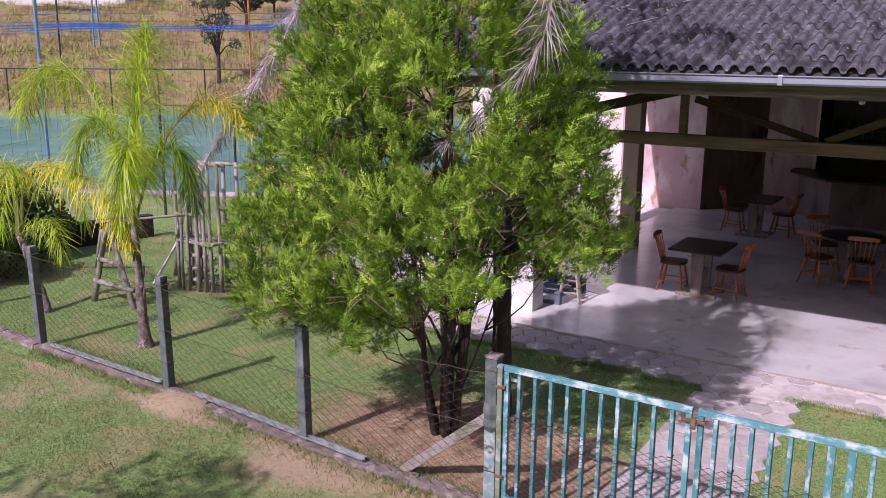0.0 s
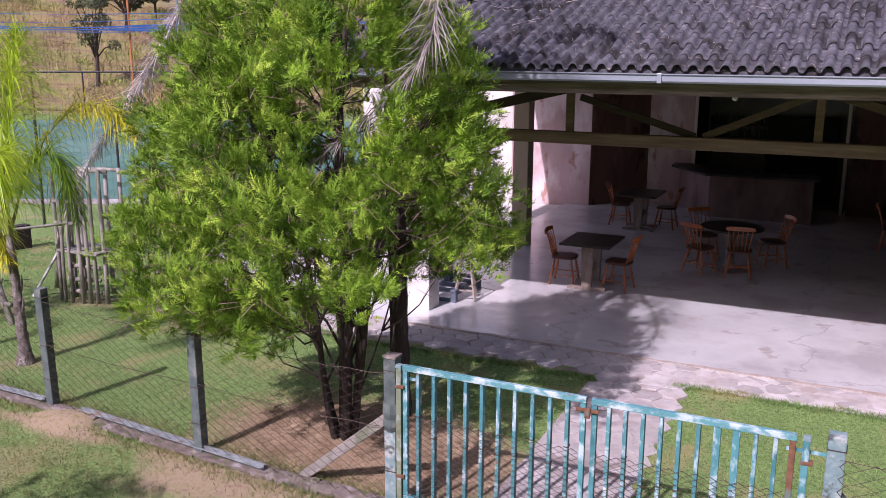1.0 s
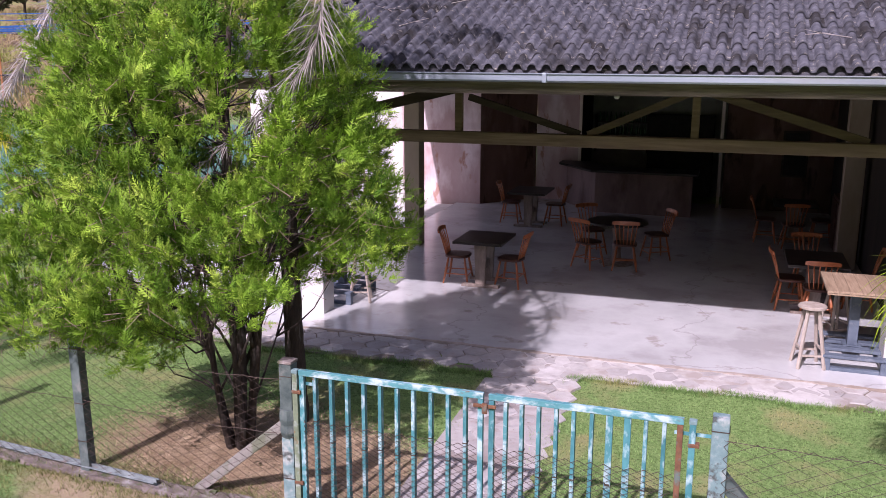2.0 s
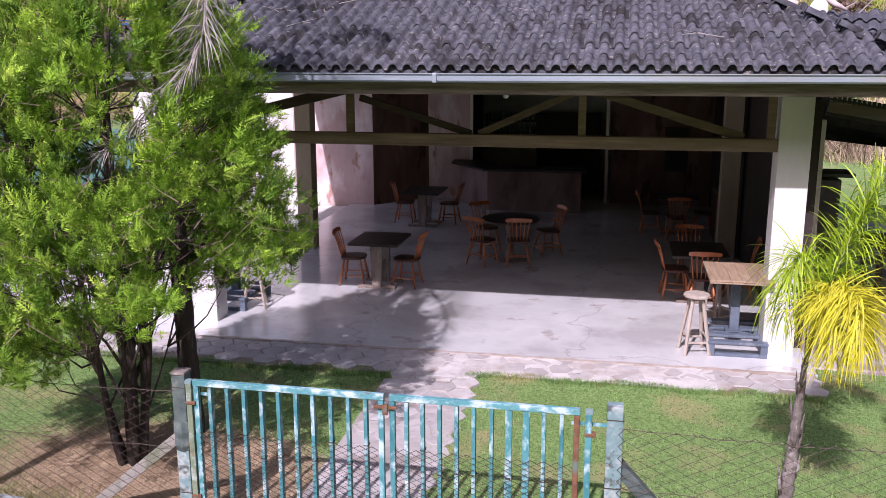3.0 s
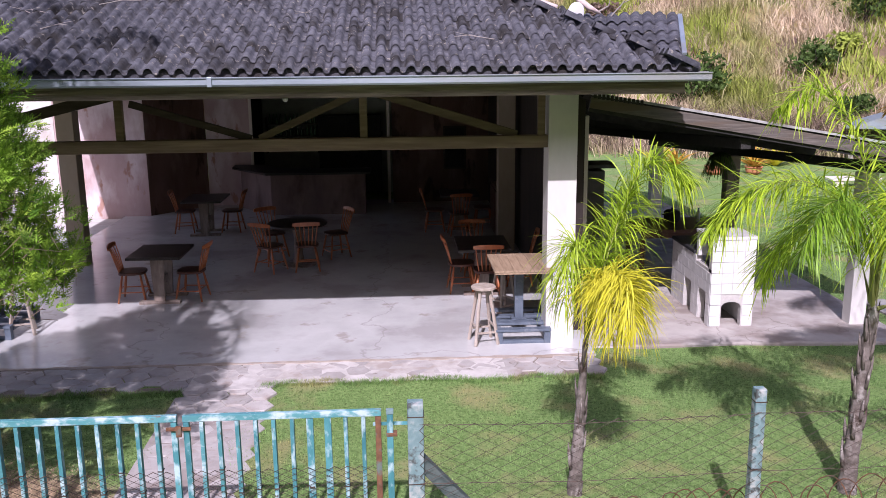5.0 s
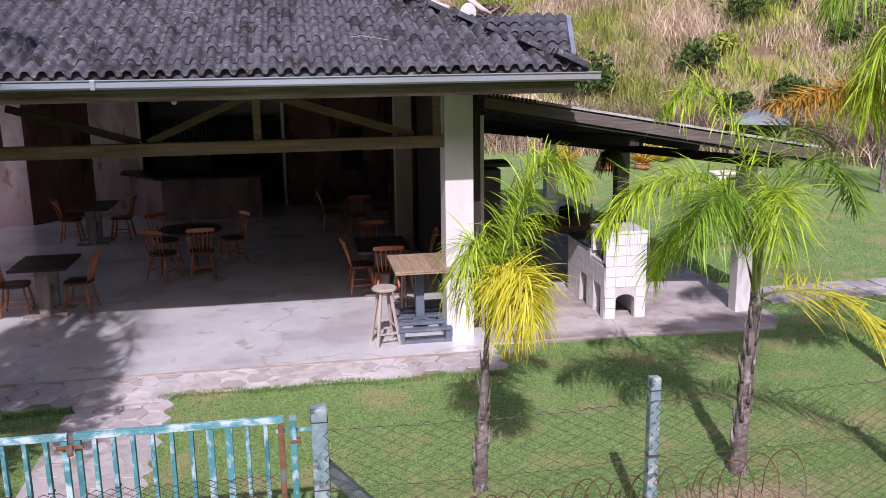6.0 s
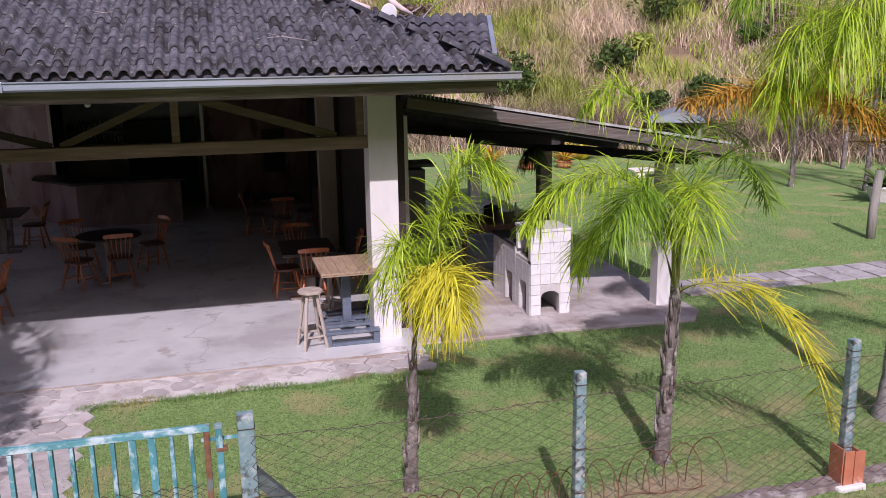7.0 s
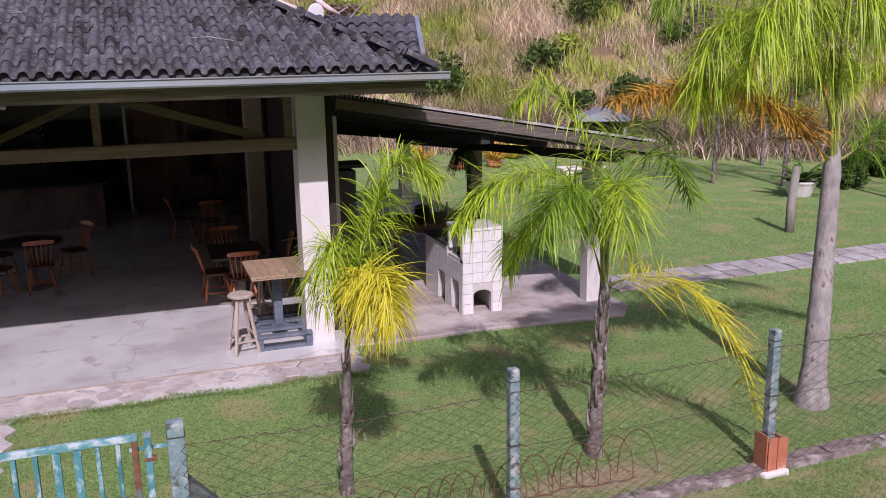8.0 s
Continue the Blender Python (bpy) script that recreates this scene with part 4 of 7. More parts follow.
for x, m in ((-3.09, M["mossy_steel"]), (-0.105, M["teal"])):
    hp = thing("hinge_post", "narrow steel hinge post with flaking teal paint", "post", (x, GY - 0.01, G - 0.05))
    part("tube", boxm(-0.022, 0.022, -0.022, 0.022, 0, 1.27, 0.004), m, hp)
    part("cap", boxm(-0.026, 0.026, -0.026, 0.026, 1.272, 1.30, 0.004), M["post_teal"], hp, "whitish worn cap")
    for z in (0.35, 1.12):
        part("hinge", boxm(-0.027, 0.05, -0.027, 0.027, z - 0.014, z + 0.014, 0.006), M["rust"], hp)
    part("strap", boxm(-0.12, 0.15, 0.026, 0.032, 1.17, 1.195), M["teal"], hp)


def brace(a, z, w, material, label):
    ob = thing("brace", label, "brace", a)
    d = Vector(z) - Vector(a)
    part("strut", barm((0, 0, 0), d, w, w, 0.008), material, ob)


brace((-4.16, 5.80, G - 0.03), (-3.20, 5.74, 0.72), 0.085, M["log"], "slanting grey concrete brace propping the gate post")
brace((0.86, 5.80, G - 0.03), (0.10, 5.74, 0.78), 0.095, M["post_dark"], "slanting mossy concrete brace propping the gate post")

for x, y, lean, top in ((-9.80, 6.02, -0.03, 1.22), (-7.34, 5.93, -0.02, 1.23), (-5.22, 5.76, -0.012, 1.2), (-12.2, 6.1, 0.0, 1.22), (-14.6, 6.15, 0.0, 1.22)):
    concrete_post("fence_post", x, y, top, 0.095, M["post_dark"], "slim dark mossy concrete fence post", lean)
for x, y, top in ((2.54, 5.74, 1.25), (5.05, 5.84, 1.22), (7.6, 5.92, 1.22), (10.1, 6.0, 1.22)):
    concrete_post("fence_post", x, y, top, 0.080, M["post_teal"], "slim concrete fence post with pale teal paint", 0.0)

LEFT_LINE = [(-14.6, 6.15), (-12.2, 6.1), (-9.80, 6.04), (-7.34, 5.95), (-5.22, 5.78), (-3.20, 5.72)]
RIGHT_LINE = [(0.1, 5.72), (2.54, 5.74), (5.05, 5.84), (7.6, 5.92), (10.1, 6.0)]


def fence_net(line, z0, z1, cell, r, label):
    ob = thing("chain_link_fence", label, "fence")
    for (xa, ya), (xb, yb) in zip(line, line[1:]):
        d = np.array((xb - xa, yb - ya, 0.0))
        w = float(np.linalg.norm(d))
        v, f = [], []
        chain_link(v, f, (xa, ya - 0.055, z0), d / w, w, z1 - z0, cell, r, 0.012)
        raw("net", v, f, M["wire"], ob)
        for z in (z1, (z0 + z1) / 2 + 0.1):
            v, f = [], []
            strand(v, f, [(xa + d[0] * t, ya - 0.055 + d[1] * t, z - 0.03 * math.sin(math.pi * t) + 0.006 * math.sin(40 * t)) for t in np.linspace(0, 1, 12)], 0.0028)
            raw("line_wire", v, f, M["wire"], ob)
    return ob


fence_net(LEFT_LINE, G + 0.05, 1.10, 0.078, 0.0028, "sagging rusty chain-link netting between concrete posts")
fence_net(RIGHT_LINE, G + 0.05, 1.08, 0.085, 0.0031, "rusty chain-link netting between concrete posts")


# ---- kerbs under the fence ----
def kerb(line, name, label, dy=-0.06, width=0.16, top=0.05):
    ob = setting(thing(name, label, "kerb"), label, "kerb")
    tr = random.Random(11)
    for (xa, ya), (xb, yb) in zip(line, line[1:]):
        n = max(1, int(math.hypot(xb - xa, yb - ya) / 0.62))
        for i in range(n):
            p = Vector((xa + (xb - xa) * i / n, ya + (yb - ya) * i / n + dy, 0))
            q = Vector((xa + (xb - xa) * (i + 1) / n, ya + (yb - ya) * (i + 1) / n + dy, 0))
            d = (q - p).normalized() * 0.004
            bm = bmesh.new()
            bar(bm, (p.x + d.x, p.y + d.y, G + top / 2 - 0.06), (q.x - d.x, q.y - d.y, G + top / 2 - 0.06 + tr.uniform(-0.01, 0.01)), width + tr.uniform(-0.015, 0.015), top + 0.12, 0.0, 90)
            bmesh.ops.subdivide_edges(bm, edges=list(bm.edges), cuts=2, use_grid_fill=True)
            for vv in bm.verts:
                vv.co += Vector((tr.uniform(-0.012, 0.012), tr.uniform(-0.012, 0.012), tr.uniform(-0.012, 0.008)))
            part("stone", bm, M["kerb"], ob)
    return ob


kerb(LEFT_LINE[:-1] + [(-3.25, 5.72)], "kerb_left", "rough low concrete footing under the fence")
kerb([(2.9, 5.70), (5.05, 5.86), (7.6, 5.95), (10.1, 6.0), (13.0, 6.1)], "kerb_right", "rough low concrete footing under the fence", top=0.06)
for xa, ya, xb, yb in ((-9.55, 5.99, -7.45, 5.92), (-6.9, 5.9, -4.45, 5.68)):
    ob = thing("steel_channel", "loose grey steel channel lying along the fence footing", "metal profile", (xa, ya, -0.012))
    d = (xb - xa, yb - ya, 0)
    part("web", barm((0, 0, 0.012), (d[0], d[1], 0.012), 0.006, 0.075, 0, 0), M["pale_channel"], ob)
    for s in (-1, 1):
        part("flange", barm((0, s * 0.034, 0.028), (d[0], d[1] + s * 0.034, 0.028), 0.026, 0.005), M["pale_channel"], ob)
pier = thing("tiled_pier", "broken pier of red ceramic tiles round a fence post", "pier", (5.03, 5.80, G))
for x0, x1, y0, y1, h in ((-0.105, -0.093, -0.095, 0.07, 0.36), (-0.09, 0.0, -0.107, -0.095, 0.34), (0.007, 0.11, -0.107, -0.095, 0.33), (0.10, 0.112, -0.092, 0.06, 0.30)):
    part("tile", boxm(x0, x1, y0, y1, 0, h, 0.003), M["red_tile"], pier)
bm = boxm(-0.15, 0.10, -0.15, 0.08, -0.04, 0.035, 0.015)
bmesh.ops.subdivide_edges(bm, edges=list(bm.edges), cuts=2, use_grid_fill=True)
for q in bm.verts:
    q.co += Vector((noise.noise(q.co * 17), noise.noise(q.co * 17 + Vector((5, 0, 0))), 0.6 * noise.noise(q.co * 11 + Vector((0, 9, 0))))) * 0.035
part("mortar", bm, M["white"], pier, "spilled white mortar at the foot", smooth=True)


# ---- furniture ----
def chair_mesh_thing():
    """Farmhouse chair; the sitter looks along +y, the back stands at -y."""
    ob = thing("chair", "varnished red-brown wooden chair with spindle back and dark seat", "chair", group="dining chairs")
    bm = slab([(0.20 * math.copysign(abs(math.cos(a)) ** 0.6, math.cos(a)), 0.20 * math.copysign(abs(math.sin(a)) ** 0.6, math.sin(a))) for a in np.linspace(0, 2 * math.pi, 20, endpoint=False)], 0.425, 0.462, 0.010)
    part("seat", bm, M["wood_seat"], ob)
    feet = []
    for sx in (-1, 1):
        for sy in (-1, 1):
            a, z = (sx * 0.13, sy * 0.13, 0.424), (sx * 0.205, sy * 0.20, 0.0)
            part("leg", tubem([a, ((a[0] + z[0]) / 2, (a[1] + z[1]) / 2, 0.2), z], [0.015, 0.021, 0.013], 8), M["wood_chair"], ob, smooth=True)
            feet.append((sx, sy))
    for sx in (-1, 1):
        part("stretcher", tubem([(sx * 0.178, -0.174, 0.16), (sx * 0.178, 0.174, 0.16)], 0.010, 6), M["wood_chair"], ob)
    for y, z in ((0.182, 0.13), (-0.178, 0.19)):
        part("stretcher", tubem([(-0.18, y, z), (0.18, y, z)], 0.010, 6), M["wood_chair"], ob)
    for i in range(6):
        t = (i - 2.5) / 2.5
        part("spindle", tubem([(0.135 * t, -0.165, 0.45), (0.165 * t, -0.215 - 0.015 * (1 - t * t), 0.66), (0.19 * t, -0.265 - 0.03 * (1 - t * t), 0.835)], [0.0085, 0.0105, 0.0085], 6), M["wood_chair"], ob, smooth=True)
    bm = bmesh.new()
    rows = []
    for i in range(11):
        t = (i - 5) / 5
        y = -0.27 - 0.03 * (1 - t * t)
        top = 0.885 - 0.018 * abs(t) ** 3
        rows.append([bm.verts.new((0.225 * t, y + dy - 0.012 * (z > 0.85), z)) for dy, z in ((-0.011, 0.815), (0.011, 0.815), (0.009, top), (-0.009, top))])
    for a, z in zip(rows, rows[1:]):
        for k in range(4):
            bm.faces.new((a[k], a[(k + 1) % 4], z[(k + 1) % 4], z[k]))
    bm.faces.new(rows[0][::-1])
    bm.faces.new(rows[-1])
    bmesh.ops.recalc_face_normals(bm, faces=bm.faces)
    part("crest_rail", bm, M["wood_chair"], ob)
    return ob


def facing(x, y, tx, ty, tilt=0.0):
    return pose(x, y, 0.0, 0, 0, math.degrees(math.atan2(ty, tx)) - 90 + tilt)


first_chair = chair_mesh_thing()
first_chair.matrix_basis = facing(-4.04, 12.98, 1, 0, 4)
for x, y, tx, ty, k in (
    (-3.17, 12.98, -1, 0, -6), (-4.48, 18.22, 1, 0, 3), (-3.50, 18.22, -1, 0, -4), (-2.22, 14.62, 0.55, 0.8, 6), (-1.60, 14.66, -0.2, 1, -5), (-1.17, 15.62, -1, -0.45, 4),
    (-2.32, 15.72, 0.5, -0.7, 0), (0.93, 13.08, 1, 0, 4), (1.28, 12.62, 0.05, 1, 3), (1.88, 13.42, -1, 0, -5), (1.22, 14.05, 0, -1, 4), (0.72, 17.85, 1, 0, 0), (1.2, 17.4, 0, 1, 6), (1.75, 18.0, -1, 0, 0),
):
    copy_thing(first_chair, facing(x, y, tx, ty, k))


def trestle_table(x, y, w, d, turn=0, label="dark square-topped table on two pale slab legs"):
    ob = thing("table", label, "table", (x, y, 0), turn, group="dining tables")
    part("tabletop", boxm(-w / 2, w / 2, -d / 2, d / 2, 0.715, 0.755, 0.006), M["table_dark"], ob)
    for s in (-1, 1):
        bm = bmesh.new()
        yy = s * d * 0.24
        lo, hi = 0.075, 0.10
        vs = [bm.verts.new((sx * (lo if z < 0.4 else hi), yy + dy, z)) for z in (0.045, 0.712) for sx, dy in ((-1, -0.035), (1, -0.035), (1, 0.035), (-1, 0.035))]
        for q in ((0, 1, 5, 4), (1, 2, 6, 5), (2, 3, 7, 6), (3, 0, 4, 7), (3, 2, 1, 0), (4, 5, 6, 7)):
            bm.faces.new([vs[i] for i in q])
        part("leg", bm, M["granite"], ob)
        part("foot", boxm(-0.30, 0.30, yy - 0.055, yy + 0.055, 0.0, 0.043, 0.006), M["granite"], ob)
    part("cross_rail", boxm(-0.03, 0.03, -d * 0.24 + 0.04, d * 0.24 - 0.04, 0.25, 0.37, 0.004), M["granite"], ob)
    return ob


trestle_table(-3.60, 12.97, 0.78, 0.95)
trestle_table(-3.99, 18.0, 0.80, 1.05)
trestle_table(1.25, 13.08, 0.80, 1.06)
trestle_table(1.25, 18.1, 0.80, 0.9)
rt = thing("round_table", "dark round dining table in the shade", "table", (-1.79, 15.05, 0), group="dining tables")
part("tabletop", lathem([(0.50, 0.715), (0.52, 0.725), (0.52, 0.75), (0.51, 0.756)], 36), M["table_dark"], rt)
part("pedestal", lathem([(0.10, 0.04), (0.075, 0.2), (0.07, 0.5), (0.12, 0.712)], 12), M["granite"], rt)
part("foot", lathem([(0.30, 0.0), (0.30, 0.02), (0.12, 0.045)], 20), M["granite"], rt)


def bar_table(x, y, label):
    ob = thing("bar_table", label, "bar table", (x, y, 0), group="bar tables")
    top = part("tabletop", boxm(-0.365, 0.365, -0.48, 0.48, 0.905, 0.925, 0.003), M["plank"], ob)
    for i in range(6):
        x0 = -0.37 + i * 0.1235
        part("plank", boxm(x0, x0 + 0.1215, -0.485, 0.485, 0.929, 0.953, 0.003), M["plank"], top)
    part("column", boxm(-0.055, 0.055, -0.055, 0.055, 0.205, 0.901, 0.006), M["grey_paint"], ob)
    for dx, dy in ((-1, -1), (1, -1), (-1, 1), (1, 1)):
        part("foot_post", boxm(dx * 0.305 - 0.04, dx * 0.305 + 0.04, dy * 0.44 - 0.04, dy * 0.44 + 0.04, 0.0, 0.155, 0.004), M["grey_paint"], ob)
    for y0 in (-0.44, -0.15, 0.15, 0.44):
        part("slat", boxm(-0.35, 0.35, y0 - 0.055, y0 + 0.055, 0.159, 0.192, 0.004), M["grey_paint"], ob)
    for x0 in (-0.305, 0.305):
        part("side_rail", boxm(x0 - 0.042, x0 + 0.042, -0.38, 0.38, 0.105, 0.155, 0.004), M["grey_paint"], ob)
    for y0 in (-0.44, 0.44):
        part("base_rail", boxm(-0.262, 0.262, y0 - 0.035, y0 + 0.035, 0.0, 0.04, 0.004), M["grey_paint"], ob)
    part("block", boxm(-0.10, 0.10, -0.09, 0.09, 0.194, 0.206, 0.003), M["grey_paint"], ob)
    return ob


bar_table(1.53, 10.95, "tall bar table, plank top on a blue-grey pallet base")
bar_table(-5.45, 11.62, "tall bar table with a blue-grey pallet base beside a column")


def stool(x, y, turn):
    ob = thing("stool", "pale weathered wooden bar stool with a round seat", "stool", (x, y, 0), turn, group="bar stools")
    part("seat", lathem([(0.13, 0.70), (0.158, 0.712), (0.158, 0.735), (0.145, 0.745)], 20), M["stool_wood"], ob)
    for k in range(4):
        a = math.pi / 4 + k * math.pi / 2
        c, s = math.cos(a), math.sin(a)
        part("leg", barm((0.21 * c, 0.21 * s, 0), (0.085 * c, 0.085 * s, 0.70), 0.034, 0.034, 0.004), M["stool_wood"], ob)
    for k in range(4):
        a, b = math.pi / 4 + k * math.pi / 2, math.pi / 4 + (k + 1) * math.pi / 2
        z = 0.16 + 0.07 * (k % 2)
        r = 0.21 - 0.125 * z / 0.7 - 0.004
        part("rung", barm((r * math.cos(a), r * math.sin(a), z), (r * math.cos(b), r * math.sin(b), z), 0.022), M["stool_wood"], ob)
    return ob


stool(1.03, 10.58, 12)
stool(1.42, 11.75, 30)
stool(-5.07, 11.42, 20)

# ---- bar counter and shelves ----
counter = thing("bar_counter", "pink plastered bar counter with a dark stone top", "bar counter")
outline = [(-3.82, 21.45), (-3.80, 21.1), (-2.94, 20.0), (-0.78, 19.97), (-0.78, 20.45), (-2.72, 20.5), (-3.4, 21.45)]
# the counter's shade is in its darker plaster colour
part("base", slab(outline, 0.0, 0.945), M["shaded_bar_plaster"], counter)
part("top", slab([(-4.0, 21.45), (-3.98, 21.0), (-3.02, 19.78), (-0.66, 19.75), (-0.66, 20.55), (-2.66, 20.6), (-3.3, 21.45)], 0.949, 1.0, 0.006), M["table_dark"], counter)
shelf = thing("bottle_shelf", "dark wall shelves of bottles behind the bar", "shelf", (-2.78, 23.45, 0))
SHELVES = (1.20, 1.52, 1.84)
for z in SHELVES:
    part("board", boxm(-0.68, 0.64, -0.12, 0.13, z - 0.03, z, 0.003), M["wood_dark"], shelf)
for x in (-0.70, 0.66):
    part("side", boxm(x - 0.018, x + 0.018, -0.12, 0.13, 1.05, 2.02, 0.003), M["wood_dark"], shelf)
bt = thing("bottle", "green glass bottle standing on the bar shelf", "bottle", (-3.40, 23.43, SHELVES[0]), group="bar bottles")
part("body", lathem([(0.034, 0), (0.036, 0.01), (0.036, 0.15), (0.014, 0.20), (0.013, 0.25), (0.016, 0.255)], 10), M["bottle"], bt)
for z in SHELVES:
    for i in range(12):
        if z > 1.3 or i:
            copy_thing(bt, pose(-3.40 + i * 0.108 + 0.02 * math.sin(i * 5 + z), 23.42 + 0.03 * math.sin(3 * i), z))
press = thing("bar_cupboard", "tall black cupboard against the wall behind the bar", "cupboard", (-1.27, 23.35, 0))
part("body", boxm(-0.82, 0.82, -0.22, 0.24, 0.0, 2.05, 0.01), M["black"], press)
for x in (-0.41, 0.41):
    part("door", boxm(x - 0.395, x + 0.395, -0.245, -0.224, 0.08, 1.98, 0.006), M["black"], press)
picture = thing("wall_hatch", "black square hatch in the brown back wall", "hatch", (1.385, 21.47, 1.34))
part("frame", boxm(-0.28, 0.28, -0.02, 0.026, -0.53, 0.53, 0.006), M["wood_dark"], picture)
part("leaf", boxm(-0.235, 0.235, -0.032, -0.022, -0.485, 0.485, 0.004), M["black"], picture)
for x in (-3.56, -0.24):
    jamb = thing("bar_post", "slim whitish post at the bar opening", "post", (x, 21.46, 0))
    part("shaft", boxm(-0.035, 0.035, -0.03, 0.03, 1.0 if x < -1 else 0.0, 2.85, 0.004), M["cream"], jamb)

# ---- tiled barbecue ----
def arch_panel(w, h, cx, aw, ah, thick, base=0.0):
    """An upright panel along x with one arched opening at its foot, front face at y 0."""
    bm = bmesh.new()
    arc = [(cx - aw / 2, 0.0)] + [(cx - aw / 2 * math.cos(a), ah - aw * 0.28 + aw * 0.28 * math.sin(a)) for a in np.linspace(0, math.pi, 9)] + [(cx + aw / 2, 0.0)]
    ring = [(0, 0)] + arc + [(w, 0), (w, h), (0, h)]
    fr = [bm.verts.new((x, 0, z)) for x, z in ring]
    bk = [bm.verts.new((x, thick, z)) for x, z in ring]
    bm.faces.new(fr)
    bm.faces.new(bk[::-1])
    for i in range(len(ring)):
        j = (i + 1) % len(ring)
        bm.faces.new((fr[j], fr[i], bk[i], bk[j]))
    bmesh.ops.recalc_face_normals(bm, faces=bm.faces)
    return bm


grill = thing("barbecue", "white tiled masonry barbecue with arched wood stores", "barbecue", (4.10, 11.0, -0.012))
TS = 0.1475
tile_me = bpy.data.meshes.new("wall_tile")
tb = boxm(0.003, TS - 0.003, -0.007, 0.0, 0.003, TS - 0.003, 0.0015)
tb.to_mesh(tile_me)
tb.free()
tile_me.materials.append(M["white_tile"])


def panel(m, w, h, cx, aw, ah):
    """A panel with its tiles; m puts its lower left corner."""
    body = arch_panel(w, h, cx, aw, ah, 0.09)
    bmesh.ops.transform(body, matrix=m, verts=body.verts)
    wl = part("panel", body, M["grout"], grill)
    for i in range(int(w / TS + 0.3)):
        for j in range(int(h / TS + 0.35)):
            x, z = i * TS, j * TS
            if abs(x + TS / 2 - cx) < aw / 2 + TS * 0.30 and z + TS * 0.3 < ah:
                continue
            t = new("tile", tile_me)
            t.parent, t.matrix_basis = wl, m @ pose(x, -0.001, z) @ Matrix.Diagonal((min(1, (w - x) / TS), 1, min(1, (h - z) / TS), 1))


panel(pose(0, 0, 0), 0.59, 1.18, 0.295, 0.27, 0.34)
quarter = pose(0, 0, 0, 0, 0, -90)
panel(pose(0, 0.59, 0) @ quarter, 0.59, 0.78, 0.30, 0.30, 0.45)
panel(pose(0, 1.18, 0) @ quarter, 0.59, 0.86, 0.30, 0.30, 0.45)
panel(pose(0, 1.62, 0) @ quarter, 0.44, 0.86, 0.22, 0.0, 0.0)
part("back_panel", boxm(0.50, 0.59, 0.092, 1.62, 0, 0.86, 0.004), M["white_tile"], grill)
part("hood_back", boxm(0.50, 0.59, 0.092, 0.60, 0.862, 1.18, 0.004), M["white_tile"], grill)
part("hood_top", boxm(-0.01, 0.60, -0.01, 0.62, 1.184, 1.225, 0.004), M["white_tile"], grill)
part("hood_rear", boxm(0.0, 0.50, 0.52, 0.60, 0.862, 1.18, 0.004), M["white_tile"], grill)
part("counter_slab", boxm(-0.02, 0.59, 0.64, 1.66, 0.864, 0.905, 0.005), M["dark_metal"], grill, "dark stone counter")
part("fire_bed", boxm(0.095, 0.498, 0.095, 0.515, 0.60, 0.70, 0.004), M["black"], grill)
part("fire_back", boxm(0.40, 0.498, 0.095, 0.515, 0.704, 1.17, 0.004), M["black"], grill)
for i in range(7):
    part("grate_bar", tubem([(0.02, 0.12 + i * 0.06, 0.80), (0.39, 0.12 + i * 0.06, 0.80)], 0.006, 6), M["dark_metal"], grill)

# ---- kitchen table under the lean-to ----
kt = thing("kitchen_table", "dark long wooden table under the lean-to", "table", (4.55, 14.0, -0.012))
part("tabletop", boxm(-0.75, 0.85, -0.55, 0.5, 0.78, 0.83, 0.005), M["wood_seat"], kt)
part("apron", boxm(-0.68, 0.78, -0.48, -0.45, 0.68, 0.776), M["wood_seat"], kt)
for x in (-0.66, 0.76):
    for y in (-0.46, 0.41):
        part("leg", boxm(x - 0.035, x + 0.035, y - 0.035, y + 0.035, 0, 0.677, 0.004), M["wood_seat"], kt)
wb = thing("water_bottle", "clear plastic water bottle on the kitchen table", "bottle", (4.98, 14.1, 0.818))
part("body", lathem([(0.032, 0), (0.034, 0.02), (0.032, 0.08), (0.034, 0.14), (0.015, 0.19), (0.013, 0.21)], 12), M["plastic"], wb)
part("cap", lathem([(0.015, 0.211), (0.015, 0.23)], 10), M["pole_blue"], wb)
pt = thing("cooking_pot", "black cooking pot on the kitchen table", "pot", (4.55, 14.15, 0.818))
part("body", lathem([(0.10, 0), (0.13, 0.03), (0.135, 0.16), (0.14, 0.165)], 18), M["black"], pt)
part("lid", lathem([(0.138, 0.167), (0.10, 0.195), (0.02, 0.21), (0.02, 0.235)], 18), M["black"], pt)
for s in (-1, 1):
    part("handle", tubem([(s * 0.135, -0.04, 0.12), (s * 0.18, 0, 0.13), (s * 0.135, 0.04, 0.12)], 0.008, 6), M["black"], pt)
fr = thing("freezer", "grey chest freezer standing in the shade", "freezer", (3.55, 16.6, -0.012))
part("body", boxm(-0.35, 0.35, -0.35, 0.35, 0.05, 1.42, 0.02), M["plastic_grey"], fr)
part("lid", boxm(-0.36, 0.36, -0.36, 0.36, 1.424, 1.50, 0.02), M["plastic_grey"], fr)
for i, (x, y) in enumerate(((-0.28, -0.28), (0.28, -0.28), (-0.28, 0.28), (0.28, 0.28))):
    part("foot", lathem([(0.03, 0.0), (0.03, 0.048)], 8), M["black"], fr)
    fr.children[-1].location = (x, y, 0)
kb = thing("cupboard", "dark red-brown cupboard against the side wall", "cupboard", (2.1, 17.2, 0))
part("body", boxm(-0.18, 0.18, -0.8, 0.8, 0, 1.0, 0.01), M["wood_seat"], kb)
